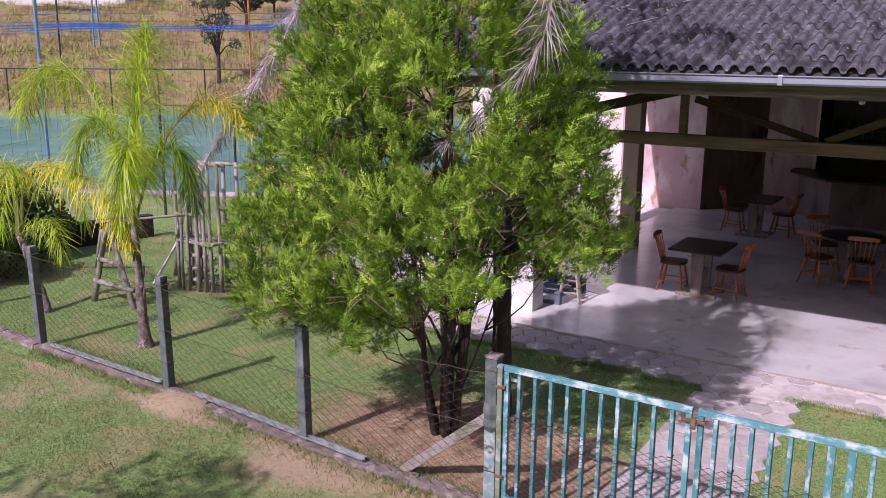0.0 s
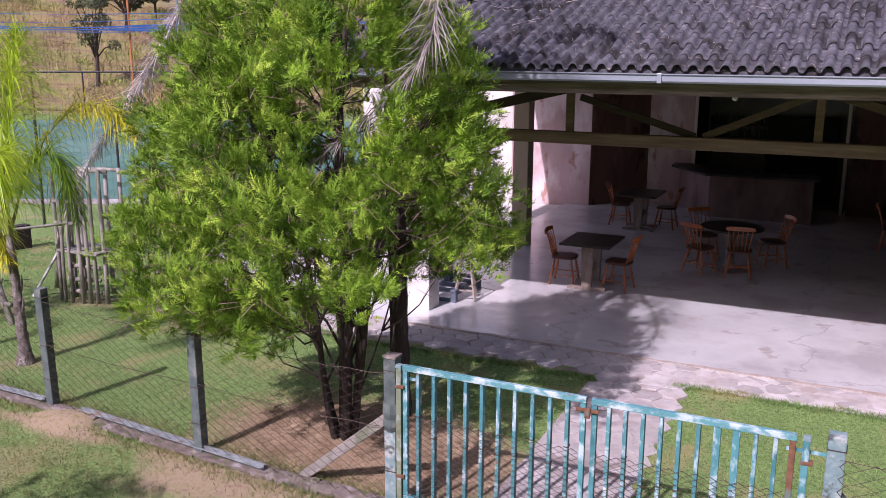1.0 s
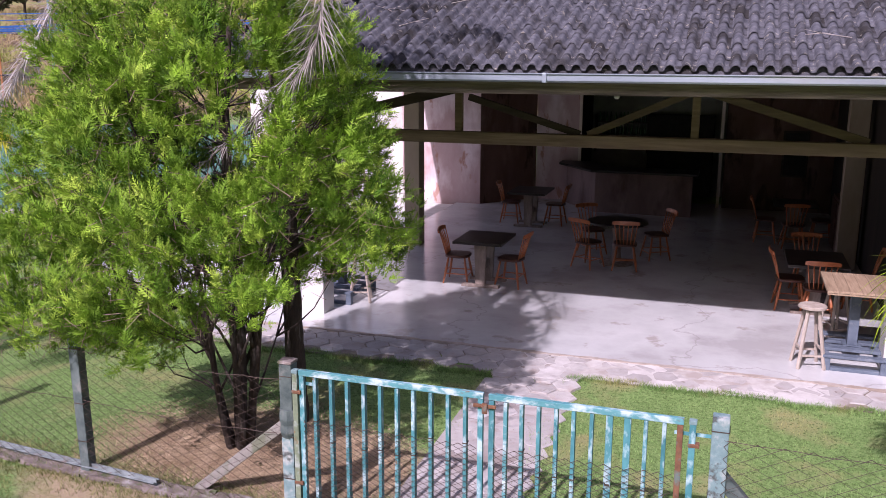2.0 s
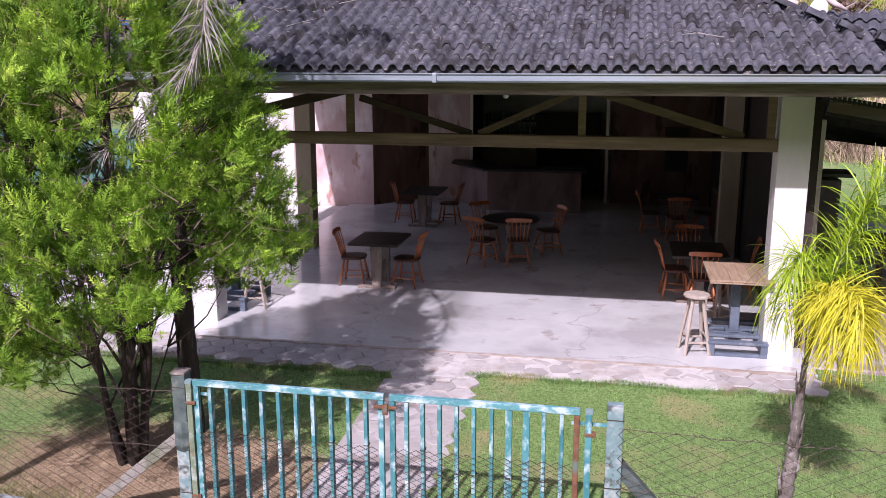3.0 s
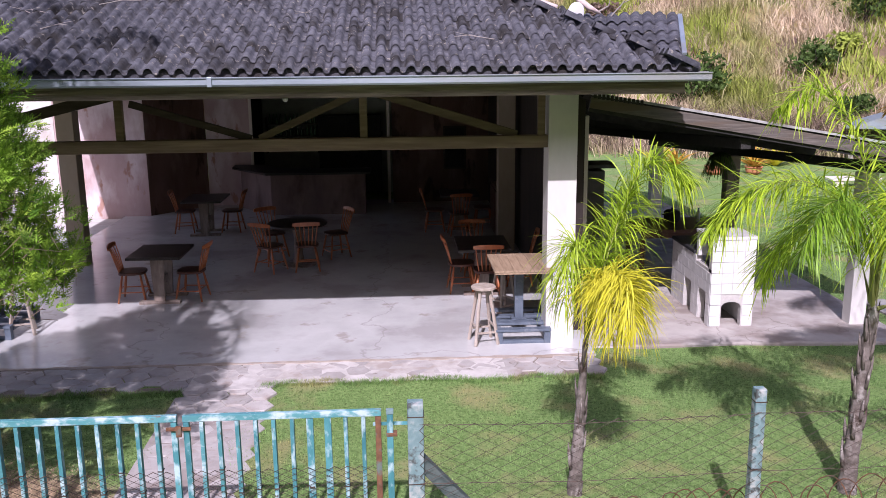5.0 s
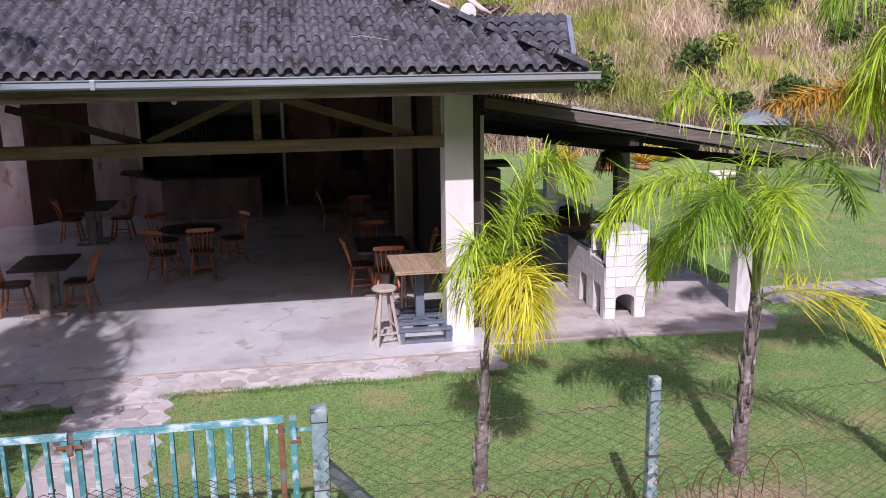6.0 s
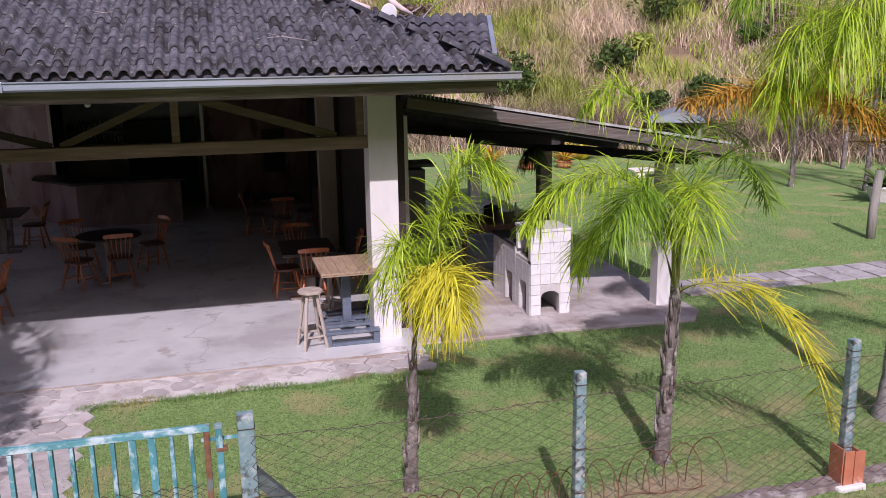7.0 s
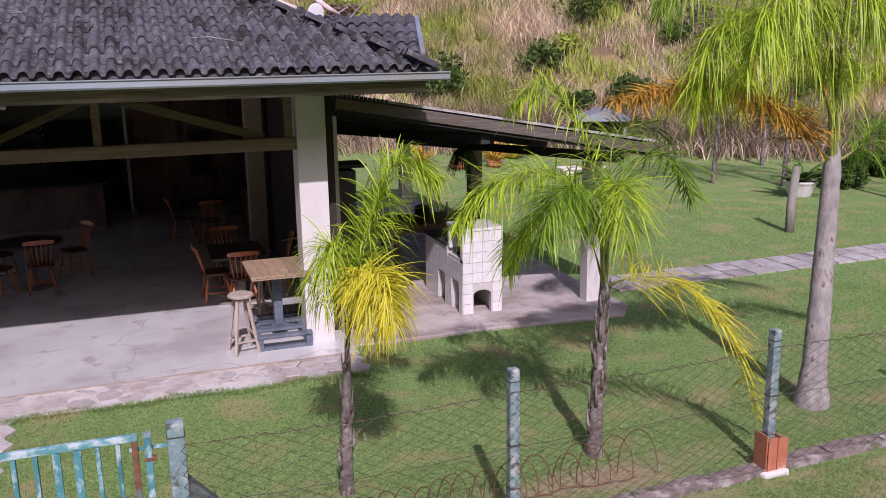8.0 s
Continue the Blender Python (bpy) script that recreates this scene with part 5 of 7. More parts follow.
for y in (-0.41, 0.41):
    part("door", boxm(-0.205, -0.184, y - 0.38, y + 0.38, 0.06, 0.94, 0.004), M["wood_seat"], kb)
lamp = thing("ceiling_lamp", "small round white lamp under the tie beam", "lamp", (-1.36, 10.78, 3.03))
part("base", lathem([(0.03, 0.09), (0.05, 0.10), (0.05, 0.12)], 12), M["plastic"], lamp)
part("globe", lathem([(0.01, 0.02), (0.028, 0.03), (0.036, 0.05), (0.032, 0.075), (0.022, 0.089)], 14), M["plastic"], lamp)
part("rod", tubem([(0, 0, 0.12), (0, 0, 0.30)], 0.006, 6), M["black"], lamp)


# ---- hexagonal paving in front of the pavilion ----
HEX_R = 0.168


def hex_mesh(seed):
    tr = random.Random(seed)
    r = HEX_R * 0.985
    pts = [(r * math.cos(math.pi / 3 * k) * tr.uniform(0.94, 1.03), r * math.sin(math.pi / 3 * k) * tr.uniform(0.94, 1.03)) for k in range(6)]
    bm = slab(pts, -0.08, 0.0, 0.007)
    for v in bm.verts:
        if v.co.z > -0.05:
            v.co.z += tr.uniform(-0.004, 0.004)
    me = bpy.data.meshes.new("paving_stone")
    bm.to_mesh(me)
    bm.free()
    me.materials.append(M["stone"])
    return me


HEXES = [hex_mesh(k) for k in range(7)]
paving = setting(thing("hex_paving", "worn hexagonal concrete paving with earth joints", "pavement"))
part("bed", slab([(-6.6, 9.17), (-2.42, 9.20), (-2.42, 10.014), (-6.6, 10.014)], G - 0.1, -0.020), M["earth"], paving)
part("bed", slab([(-2.416, 9.20), (-1.55, 9.20), (-1.45, 9.36), (1.2, 9.36), (1.2, 10.014), (-2.416, 10.014)], G - 0.1, -0.0075), M["sand"], paving, "pale trodden sand hiding most of the joints")
part("bed", slab([(1.204, 9.36), (2.30, 9.38), (2.34, 10.014), (1.204, 10.014)], G - 0.1, -0.020), M["earth"], paving)
part("bed", slab([(-2.47, 5.55), (-1.53, 5.55), (-1.50, 9.19), (-2.5, 9.19)], G - 0.1, G + 0.0175), M["path_sand"], paving, "pale trodden sand between the path stones")
tr = random.Random(3)


def wanted(x, y):
    return (-6.5 < x < 2.25 and (9.27 if x < -1.6 else 9.44) < y < 10.02) or (-2.42 < x < -1.55 and 5.6 < y < 9.6)


ix = 0
x = -6.6
while x < 2.4:
    y = 5.6 + (HEX_R * math.sqrt(3) / 2 if ix % 2 else 0)
    while y < 10.02:
        if wanted(x, y):
            ob = new("paving_stone", HEXES[tr.randrange(7)])
            ob.parent = paving
            ob.matrix_basis = pose(x + tr.uniform(-0.008, 0.008), y + tr.uniform(-0.008, 0.008), (-0.008 if y > 9.19 else G + 0.018 + 0.034 * min(1, max(0, (y - 8.7) / 0.5))) + tr.uniform(-0.003, 0.003), tr.uniform(-1.2, 1.2), tr.uniform(-1.2, 1.2), 60 * tr.randrange(6) + tr.uniform(-2, 2))
        y += HEX_R * math.sqrt(3)
    x += HEX_R * 1.5
    ix += 1

# earth and grit gathered along the slab's front edge
grit = []
for y, sg in ((9.985, 1), (10.04, -1)):
    side = [(x, y + 0.012 * math.sin(x * 7.3 + sg) + 0.010 * math.sin(x * 19.0 + 2 * sg)) for x in np.linspace(-6.3, 2.33, 120)]
    grit += side if sg == 1 else side[::-1]
setting(mesh_object("joint_dirt", slab(grit, -0.03, 0.004), M["pale_earth"]), "brown earth gathered in the joint along the slab", "dirt")

# stepping slabs across the far lawn
spath = setting(thing("slab_path", "two rows of square grey concrete slabs set in the lawn", "path"))
sq = bpy.data.meshes.new("slab")
sb = boxm(-0.20, 0.20, -0.20, 0.20, -0.05, 0.0, 0.008)
sb.to_mesh(sq)
sb.free()
sq.materials.append(M["path_slab"])
for i in range(17):
    for j in (0, 1):
        ob = new("slab", sq)
        ob.parent = spath
        ob.matrix_basis = pose(7.0 + i * 0.435, 11.55 + j * 0.44 + 0.012 * i, G + 0.022 + tr.uniform(-0.004, 0.004), tr.uniform(-1, 1), tr.uniform(-1, 1), 1.5 + tr.uniform(-1.5, 1.5))


# ---- timber play tower and swing frame ----
def log(parent, name, a, z, r, seed=0):
    t = random.Random(seed * 7 + int(abs(a[0]) * 100))
    mid = [tuple(a[k] + (z[k] - a[k]) * s + (t.uniform(-0.012, 0.012) if 0 < s < 1 else 0) for k in range(3)) for s in (0, 0.33, 0.66, 1)]
    return part(name, tubem(mid, [r * 1.08, r, r * 0.97, r * 0.92], 9), M["log"], parent, smooth=True)


tower = thing("play_tower", "weathered round-log play tower with a raised platform", "play tower", (-10.12, 9.1, G))
tower.scale = (0.86, 0.86, 1.0)
for i, (dx, dy, h, r) in enumerate(((-0.46, -0.30, 1.95, 0.034), (-0.30, -0.36, 1.55, 0.03), (-0.16, -0.34, 1.50, 0.03), (0.05, -0.30, 1.98, 0.038), (0.18, -0.26, 1.98, 0.034), (0.31, -0.22, 1.96, 0.034), (0.42, -0.12, 1.98, 0.038), (0.50, 0.25, 1.98, 0.038), (-0.50, 0.25, 1.95, 0.038), (0.0, 0.42, 1.95, 0.038), (-0.40, -0.05, 1.9, 0.04))):
    log(tower, "post", (dx, dy, 0), (dx + 0.02 * math.sin(i), dy, h), r, i)
for i, (a, z) in enumerate((((-0.50, -0.31, 1.93), (0.52, -0.02, 1.95)), ((-0.5, 0.25, 1.93), (0.5, 0.25, 1.95)), ((-0.46, -0.32, 1.50), (0.05, -0.31, 1.52)), ((-0.46, -0.32, 1.18), (0.05, -0.31, 1.2)), ((0.4, -0.1, 1.3), (0.5, 0.28, 1.3)), ((0.5, 0.22, 1.92), (0.95, 0.75, 1.92)))):
    log(tower, "rail", a, z, 0.028, i + 20)
for i in range(7):
    y = -0.30 + i * 0.1
    part("deck_board", boxm(-0.48, 0.48, y - 0.045, y + 0.045, 0.76, 0.795, 0.005), M["log"], tower)
for i in range(3):
    log(tower, "step", (-0.25, -0.30, 0.17 + 0.19 * i), (0.36, -0.18, 0.17 + 0.19 * i), 0.033, i + 40)
part("ramp_plank", barm((-1.12, -0.35, 0.0), (-0.52, -0.12, 0.85), 0.07, 0.03, 0.004), M["plastic"], tower, "whitish leaning plank")

swing = thing("swing_frame", "weathered round-log A-frame of a swing with rungs", "swing frame", (-10.6, 7.75, G))
apex = (-0.33, 0.15, 1.12)
for i, f in enumerate(((-0.38, -0.12, 0), (0.46, -0.08, 0), (-2.1, 1.2, 0))):
    log(swing, "leg", f, apex if i < 2 else (-1.5, 0.9, 0.75), 0.043, i)
log(swing, "rung", (-0.42, -0.05, 0.30), (0.40, -0.02, 0.26), 0.036, 5)
log(swing, "rung", (-0.36, 0.0, 0.62), (0.16, 0.05, 0.56), 0.036, 6)
log(swing, "top_beam", (-0.5, 0.1, 1.14), (0.55, 1.25, 1.22), 0.02, 7)
log(swing, "leg", (-0.6, 1.6, 0), (0.3, 1.0, 1.18), 0.05, 8)

# ---- sports court beyond the lawn ----
court = setting(mesh_object("court", slab([(-23.0, 12.6), (-15.2, 16.6), (-14.0, 24.0), (-20.0, 40.0), (-33.0, 38.5), (-47.0, 27.0)], G - 0.2, G + 0.03), M["court"]), "faded teal sports court", "court")
strip = setting(mesh_object("court_edge", slab([(-23.4, 11.9), (-15.0, 15.9), (-15.2, 16.59), (-23.0, 12.59)], G - 0.2, G + 0.025), M["apron"]), "sandy concrete strip along the court", "pavement")
low_wall = setting(mesh_object("court_wall", boxm(-1.9, 1.6, -0.1, 0.1, -0.1, 0.45, 0.01, pose(-14.4, 9.6, G, 0, 0, 75)), M["dark_shaded_wall"]), "low dark masonry wall at the lawn's edge", "wall")
NEAR = [(-13.4, 5.2), (-14.16, 9.17), (-15.3, 12.6), (-16.6, 16.0), (-18.2, 20.2)]
FAR = [(-52.0, 22.0), (-43.2, 29.3), (-35.3, 35.5), (-24.0, 44.0)]


def court_fence(line, name, label, h, pole_h, mats, cell, top_rail):
    ob = thing(name, label, "fence")
    for i, (x, y) in enumerate(line):
        part("pole", tubem([(x, y, G - 0.1), (x, y, pole_h[i % len(pole_h)])], 0.05 if top_rail else 0.03, 8), M[mats[i % len(mats)]], ob)
    for (xa, ya), (xb, yb) in zip(line, line[1:]):
        if top_rail:
            part("top_rail", tubem([(xa, ya, h), (xb, yb, h)], 0.05, 6), M["dark_metal"], ob)
            for t in (0.25, 0.5, 0.75):
                part("post", tubem([(xa + (xb - xa) * t, ya + (yb - ya) * t, G), (xa + (xb - xa) * t, ya + (yb - ya) * t, h)], 0.04, 6), M["rust" if t == 0.5 else "dark_metal"], ob)
        v, f = [], []
        w = math.hypot(xb - xa, yb - ya)
        d = np.array((xb - xa, yb - ya, 0)) / w
        top = 4.6 if not top_rail else h
        for k in range(int(w / cell) + 1):
            p = np.array((xa, ya, G)) + d * k * cell
            strand(v, f, [p, p + np.array((0.04 * math.sin(k), 0, top - G))], 0.0022)
        for k in range(int((top - G) / cell) + 1):
            a = np.array((xa, ya, G + k * cell))
            strand(v, f, [a, a + d * w / 2 + np.array((0, 0, -0.12)), a + d * w], 0.0022)
        raw("netting", v, f, M["wire"], ob)
    return ob


court_fence(NEAR, "court_fence", "tall netting fence on blue and dark poles along the court", 2.0, (2.2, 5.6, 2.2), ("dark_metal", "pole_blue", "dark_metal"), 0.30, False)
court_fence(FAR, "far_fence", "far fence with a dark top rail and rusty posts", 2.45, (7.0, 6.0, 6.5), ("pole_blue", "dark_metal", "pole_orange"), 0.9, True)
blue = thing("blue_net_band", "band of blue netting strung between the court poles", "net")
for lo, hi, x0, y0, x1, y1 in ((4.22, 4.28, -52.0, 22.0, -22.0, 45.5), (4.32, 4.42, -52.0, 22.0, -22.0, 45.5), (4.46, 4.56, -52.0, 22.0, -22.0, 45.5), (4.72, 4.76, -52.0, 22.0, -22.0, 45.5), (5.05, 5.09, -52.0, 22.0, -22.0, 45.5), (4.12, 4.15, -52.0, 22.0, -22.0, 45.5)):
    bm = bmesh.new()
    rows = []
    for i in range(41):
        t = i / 40
        sag = 0.75 * t + 0.05 * math.sin(t * 9 + lo * 7) - 0.10 * math.sin(math.pi * (t * 3 % 1))
        p = (x0 + (x1 - x0) * t, y0 + (y1 - y0) * t)
        w = (hi - lo) * (0.75 + 0.4 * math.sin(t * 23))
        rows.append([bm.verts.new((p[0], p[1] + dy, z)) for dy, z in ((0, lo + sag), (0.05, lo + sag), (0.05, lo + sag + w), (0, lo + sag + w))])
    for a, z in zip(rows, rows[1:]):
        for k in range(4):
            bm.faces.new((a[k], a[(k + 1) % 4], z[(k + 1) % 4], z[k]))
    part("band", bm, M["net_blue"], blue)
mast = thing("light_mast", "blue lattice light mast beyond the court", "mast", (-56.0, 41.0, ground_height(-56.0, 41.0)))
mh = 6.2
for dx in (-0.22, 0.22):
    part("rail", barm((dx * 1.6, 0, 0), (dx * 0.7, 0, mh), 0.10), M["pole_blue"], mast)
for i in range(9):
    part("rung", barm((-0.30 + 0.02 * i, 0, 0.6 * i + 0.5), (0.30 - 0.02 * i, 0, 0.6 * i + 0.5), 0.05), M["pole_blue"], mast)
part("head", barm((-1.0, 0, mh + 0.05), (1.0, 0, mh + 0.05), 0.14), M["dark_metal"], mast)
shed = thing("far_building", "long low white building on the far hillside", "building", (-92.0, 62.0, ground_height(-92.0, 62.0) - 0.5), 35)
part("wall", boxm(-9, 9, -3, 3, 0, 4.2), M["white"], shed)
bm = bmesh.new()
vs = [bm.verts.new(p) for p in ((-9.5, -3.6, 4.2), (9.5, -3.6, 4.2), (9.5, 0, 5.5), (-9.5, 0, 5.5), (-9.5, 3.6, 4.2), (9.5, 3.6, 4.2))]
for q in ((0, 1, 2, 3), (3, 2, 5, 4), (0, 3, 4), (1, 5, 2), (0, 4, 5, 1)):
    bm.faces.new([vs[i] for i in q])
part("roof", bm, M["zinc"], shed)

# ---- far garden on the right ----
stake = thing("wooden_post", "weathered grey timber post standing in the lawn", "post", (12.22, 13.95, G))
part("shaft", tubem([(0, 0, -0.1), (0.02, 0.01, 0.6), (0.10, 0.02, 1.32)], [0.09, 0.088, 0.082], 9), M["log"], stake, smooth=True)
planter = thing("planter", "round white fluted concrete planter on the lawn", "planter", (15.4, 17.3, G))
part("bowl", lathem([(0.24, 0), (0.26, 0.03), (0.36, 0.30), (0.40, 0.36), (0.40, 0.40), (0.35, 0.40), (0.34, 0.33)], 28, 0.03), M["white"], planter)
part("soil", lathem([(0.33, 0.30), (0.335, 0.345)], 20), M["earth"], planter)
for i in range(26):
    a, e = i * 2.4, 0.5 + 0.3 * math.sin(i * 3)
    v = [(0, 0, 0.35)]
    L = 0.9 + 0.25 * math.sin(i * 5)
    pts = [(L * t * math.cos(e) * math.cos(a), L * t * math.cos(e) * math.sin(a), 0.35 + L * t * math.sin(e) * (1.25 - 0.6 * t)) for t in np.linspace(0, 1, 6)]
    vv, ff = [], []
    for j, p in enumerate(pts):
        w = 0.085 * math.sin(math.pi * min(1, 0.15 + 0.85 * j / 5))
        vv += [(p[0] - w * math.sin(a), p[1] + w * math.cos(a), p[2]), (p[0] + w * math.sin(a), p[1] - w * math.cos(a), p[2] - 0.01)]
    ff = [(2 * j, 2 * j + 1, 2 * j + 3, 2 * j + 2) for j in range(5)]
    raw("leaf", vv, ff, M["bush"], planter)


def potted(x, y, s, leaf_mat, label, pot=True):
    ob = thing("potted_plant" if pot else "garden_plant", label, "plant", (x, y, G), group="bromeliads")
    base = 0.0
    if pot:
        part("pot", lathem([(0.20 * s, 0), (0.30 * s, 0.10 * s), (0.33 * s, 0.26 * s), (0.36 * s, 0.28 * s), (0.36 * s, 0.32 * s), (0.30 * s, 0.32 * s), (0.29 * s, 0.26 * s)], 20), M["terracotta"], ob)
        part("soil", lathem([(0.28 * s, 0.24 * s), (0.288 * s, 0.27 * s)], 16), M["earth"], ob)
        base = 0.25 * s
    t = random.Random(int(x * 100))
    for i in range(30):
        a, e, L = t.uniform(0, 6.28), t.uniform(0.35, 1.35), s * t.uniform(0.7, 1.15)
        vv = []
        for j in range(6):
            q = j / 5
            r = L * q * math.cos(e) * (1 + 0.25 * q)
            z = base + L * q * math.sin(e) * (1.1 - 0.45 * q)
            w = s * 0.045 * (1 - q ** 2) + 0.004
            vv += [(r * math.cos(a) - w * math.sin(a), r * math.sin(a) + w * math.cos(a), z), (r * math.cos(a) + w * math.sin(a), r * math.sin(a) - w * math.cos(a), z)]
        raw("leaf", vv, [(2 * j, 2 * j + 1, 2 * j + 3, 2 * j + 2) for j in range(5)], M[leaf_mat], ob)
    return ob


potted(9.58, 25.9, 0.85, "bush", "dark leafy plant in a terracotta pot on the lawn")
potted(10.75, 25.8, 0.75, "palm_orange", "orange bromeliad in a terracotta pot on the lawn")
potted(11.4, 27.4, 1.25, "palm_orange", "large orange bromeliad clump on the lawn", False)
potted(12.2, 27.6, 1.2, "palm_yellow", "large yellow-orange bromeliad clump on the lawn", False)
potted(8.3, 27.5, 1.25, "palm_yellow", "large yellow bromeliad clump on the lawn", False)
potted(9.0, 27.8, 1.0, "palm_orange", "orange bromeliad clump on the lawn", False)
bench = thing("white_bench", "low whitish concrete bench on the lawn", "bench", (12.35, 23.0, G))
part("seat", boxm(-0.7, 0.7, -0.25, 0.25, 0.20, 0.27, 0.02), M["cream"], bench)
for x in (-0.45, 0.45):
    part("leg", boxm(x - 0.12, x + 0.12, -0.2, 0.2, 0, 0.198, 0.01), M["cream"], bench)
fern = thing("hanging_fern", "dark fern in a basket hanging from the lean-to", "plant", (5.83, 15.5, 1.60))
part("basket", lathem([(0.06, 0), (0.14, 0.06), (0.16, 0.16)], 12), M["black"], fern)
part("hanger", tubem([(0, 0, 0.16), (0, 0, 0.50)], 0.006, 5), M["black"], fern)
vv, ff = [], []
t = random.Random(9)
for i in range(160):
    a, L = t.uniform(0, 6.28), t.uniform(0.25, 0.5)
    for j in range(5):
        q = j / 4
        r, z, w = L * 0.75 * q, 0.16 + 0.10 * math.sin(math.pi * q) - L * 0.95 * q * q, 0.014 * (1 - 0.7 * q)
        vv += [(r * math.cos(a) - w * math.sin(a), r * math.sin(a) + w * math.cos(a), z), (r * math.cos(a) + w * math.sin(a), r * math.sin(a) - w * math.cos(a), z)]
    ff += [(10 * i + 2 * j, 10 * i + 2 * j + 1, 10 * i + 2 * j + 3, 10 * i + 2 * j + 2) for j in range(4)]
raw("foliage", vv, ff, M["bush"], fern)["kind"] = "stuff"
shelter = thing("garden_shelter", "small open shelter with a pale tin roof below the hill", "shelter", (15.6, 27.6, G - 0.25), 62)
for x in (-1.0, 1.0):
    for y in (-0.8, 0.8):
        part("post", boxm(x - 0.07, x + 0.07, y - 0.07, y + 0.07, 0, 1.5), M["log"], shelter)
bm = bmesh.new()
vs = [bm.verts.new(p) for p in ((-1.3, -1.0, 1.49), (1.3, -1.0, 1.49), (1.3, 0, 1.85), (-1.3, 0, 1.85), (-1.3, 1.0, 1.49), (1.3, 1.0, 1.49))]
for q in ((0, 1, 2, 3), (3, 2, 5, 4), (0, 3, 4), (1, 5, 2), (0, 4, 5, 1)):
    bm.faces.new([vs[i] for i in q])
part("roof", bm, M["zinc"], shelter)

# coiled wire at the foot of the fence
coil = thing("wire_coil", "rusty coiled wire lying along the foot of the fence", "wire")
t = random.Random(2)
x = 1.2
while x < 3.95:
    r = 0.10 + 0.04 * (x - 1.2) + t.uniform(0, 0.05)
    v, f = [], []
    strand(v, f, [(x + 0.10 * k / 12 + r * 0.9 * math.cos(a), 6.05 + t.uniform(-0.01, 0.01) + 0.10 * math.sin(a * 0.5), G + 0.02 + r * 1.7 * max(0, math.sin(a))) for k, a in enumerate(np.linspace(0, math.pi, 12))], 0.0055)
    raw("loop", v, f, M["rust"], coil)
    x += r * t.choice((0.6, 1.0, 1.5))
v, f = [], []
strand(v, f, [(1.2 + 0.14 * k, 6.05 + 0.03 * math.sin(k), G + 0.03 + 0.02 * math.sin(2.3 * k)) for k in range(20)], 0.006)
raw("strand", v, f, M["rust"], coil)

# ---- odds and ends on the roof ----
dish = thing("oval_dish", "oval white plastic dish propped on the roof ridge", "dish", (2.40, 11.95, 3.98), 8)
dish.matrix_basis = FORWARD @ dish.matrix_basis
bm = bmesh.new()
rim = []
for r, d in ((1.0, 0.0), (1.0, 0.014), (0.88, 0.020), (0.0, 0.028)):
    rim.append([bm.verts.new((0.115 * r * math.cos(a), -d - 0.05 * r * math.sin(a) * 0.5, 0.14 + 0.135 * r * math.sin(a))) for a in np.linspace(0, 2 * math.pi, 20, endpoint=False)])
for p, q in zip(rim, rim[1:]):
    for k in range(20):
        bm.faces.new((p[k], p[(k + 1) % 20], q[(k + 1) % 20], q[k]))
bm.faces.new(rim[0][::-1])
bmesh.ops.remove_doubles(bm, verts=bm.verts, dist=1e-5)
part("plate", bm, M["plastic"], dish)
pale = thing("dead_limb", "pale pinkish dead limb lying across the roof", "branch", (1.90, 11.95, 4.19))
pale.matrix_basis = FORWARD @ pale.matrix_basis
part("limb", tubem([(-0.5, 0.0, 0.30), (-0.2, 0.0, 0.16), (0.05, 0.05, 0.06), (0.25, 0.0, 0.0)], [0.05, 0.05, 0.045, 0.03], 8), M["limb_pink"], pale, smooth=True)
part("limb", tubem([(0.40, 0.1, 0.30), (0.55, 0.05, 0.10), (0.68, 0.03, 0.0), (0.84, 0.05, -0.08)], [0.04, 0.045, 0.04, 0.02], 8), M["limb_pink"], pale, smooth=True)
for a, b, c in (((0.84, 0.1, -0.05), (0.97, 0.12, 0.02), (1.02, 0.1, 0.24)), ((1.0, 0.1, -0.12), (1.16, 0.12, 0.05), (1.42, 0.15, 0.18)), ((1.12, 0.1, 0.0), (1.2, 0.1, 0.12), (1.17, 0.1, 0.26))):
    part("twig", tubem([a, b, c], [0.010, 0.008, 0.004], 5), M["palm_dead"], pale)
t = random.Random(31)
for i in range(16):
    x, y = t.uniform(-4.8, 1.2), t.uniform(10.0, 12.3)
    if i < 8:
        x, y = t.uniform(-4.6, -3.2), t.uniform(11.0, 12.4)
    tw = thing("twig", "dry grey twig lying on the roof tiles", "twig", (x, y, EAVE_Z + SLOPE * (y - EAVE_Y) + 0.075), t.uniform(0, 360), group="roof twigs")
    tw.matrix_basis = FORWARD @ tw.matrix_basis
    L = t.uniform(0.25, 0.7)
    part("stem", tubem([(0, 0, 0), (L * 0.5, 0.05, 0.05), (L, -0.03, 0.03)], [0.006, 0.005, 0.002], 5), M["palm_dead"], tw)
    part("branchlet", tubem([(L * 0.5, 0.05, 0.05), (L * 0.75, 0.18, 0.09)], [0.004, 0.0015], 5), M["palm_dead"], tw)
    part("branchlet", tubem([(L * 0.35, 0.03, 0.04), (L * 0.6, -0.13, 0.07)], [0.004, 0.0015], 5), M["palm_dead"], tw)


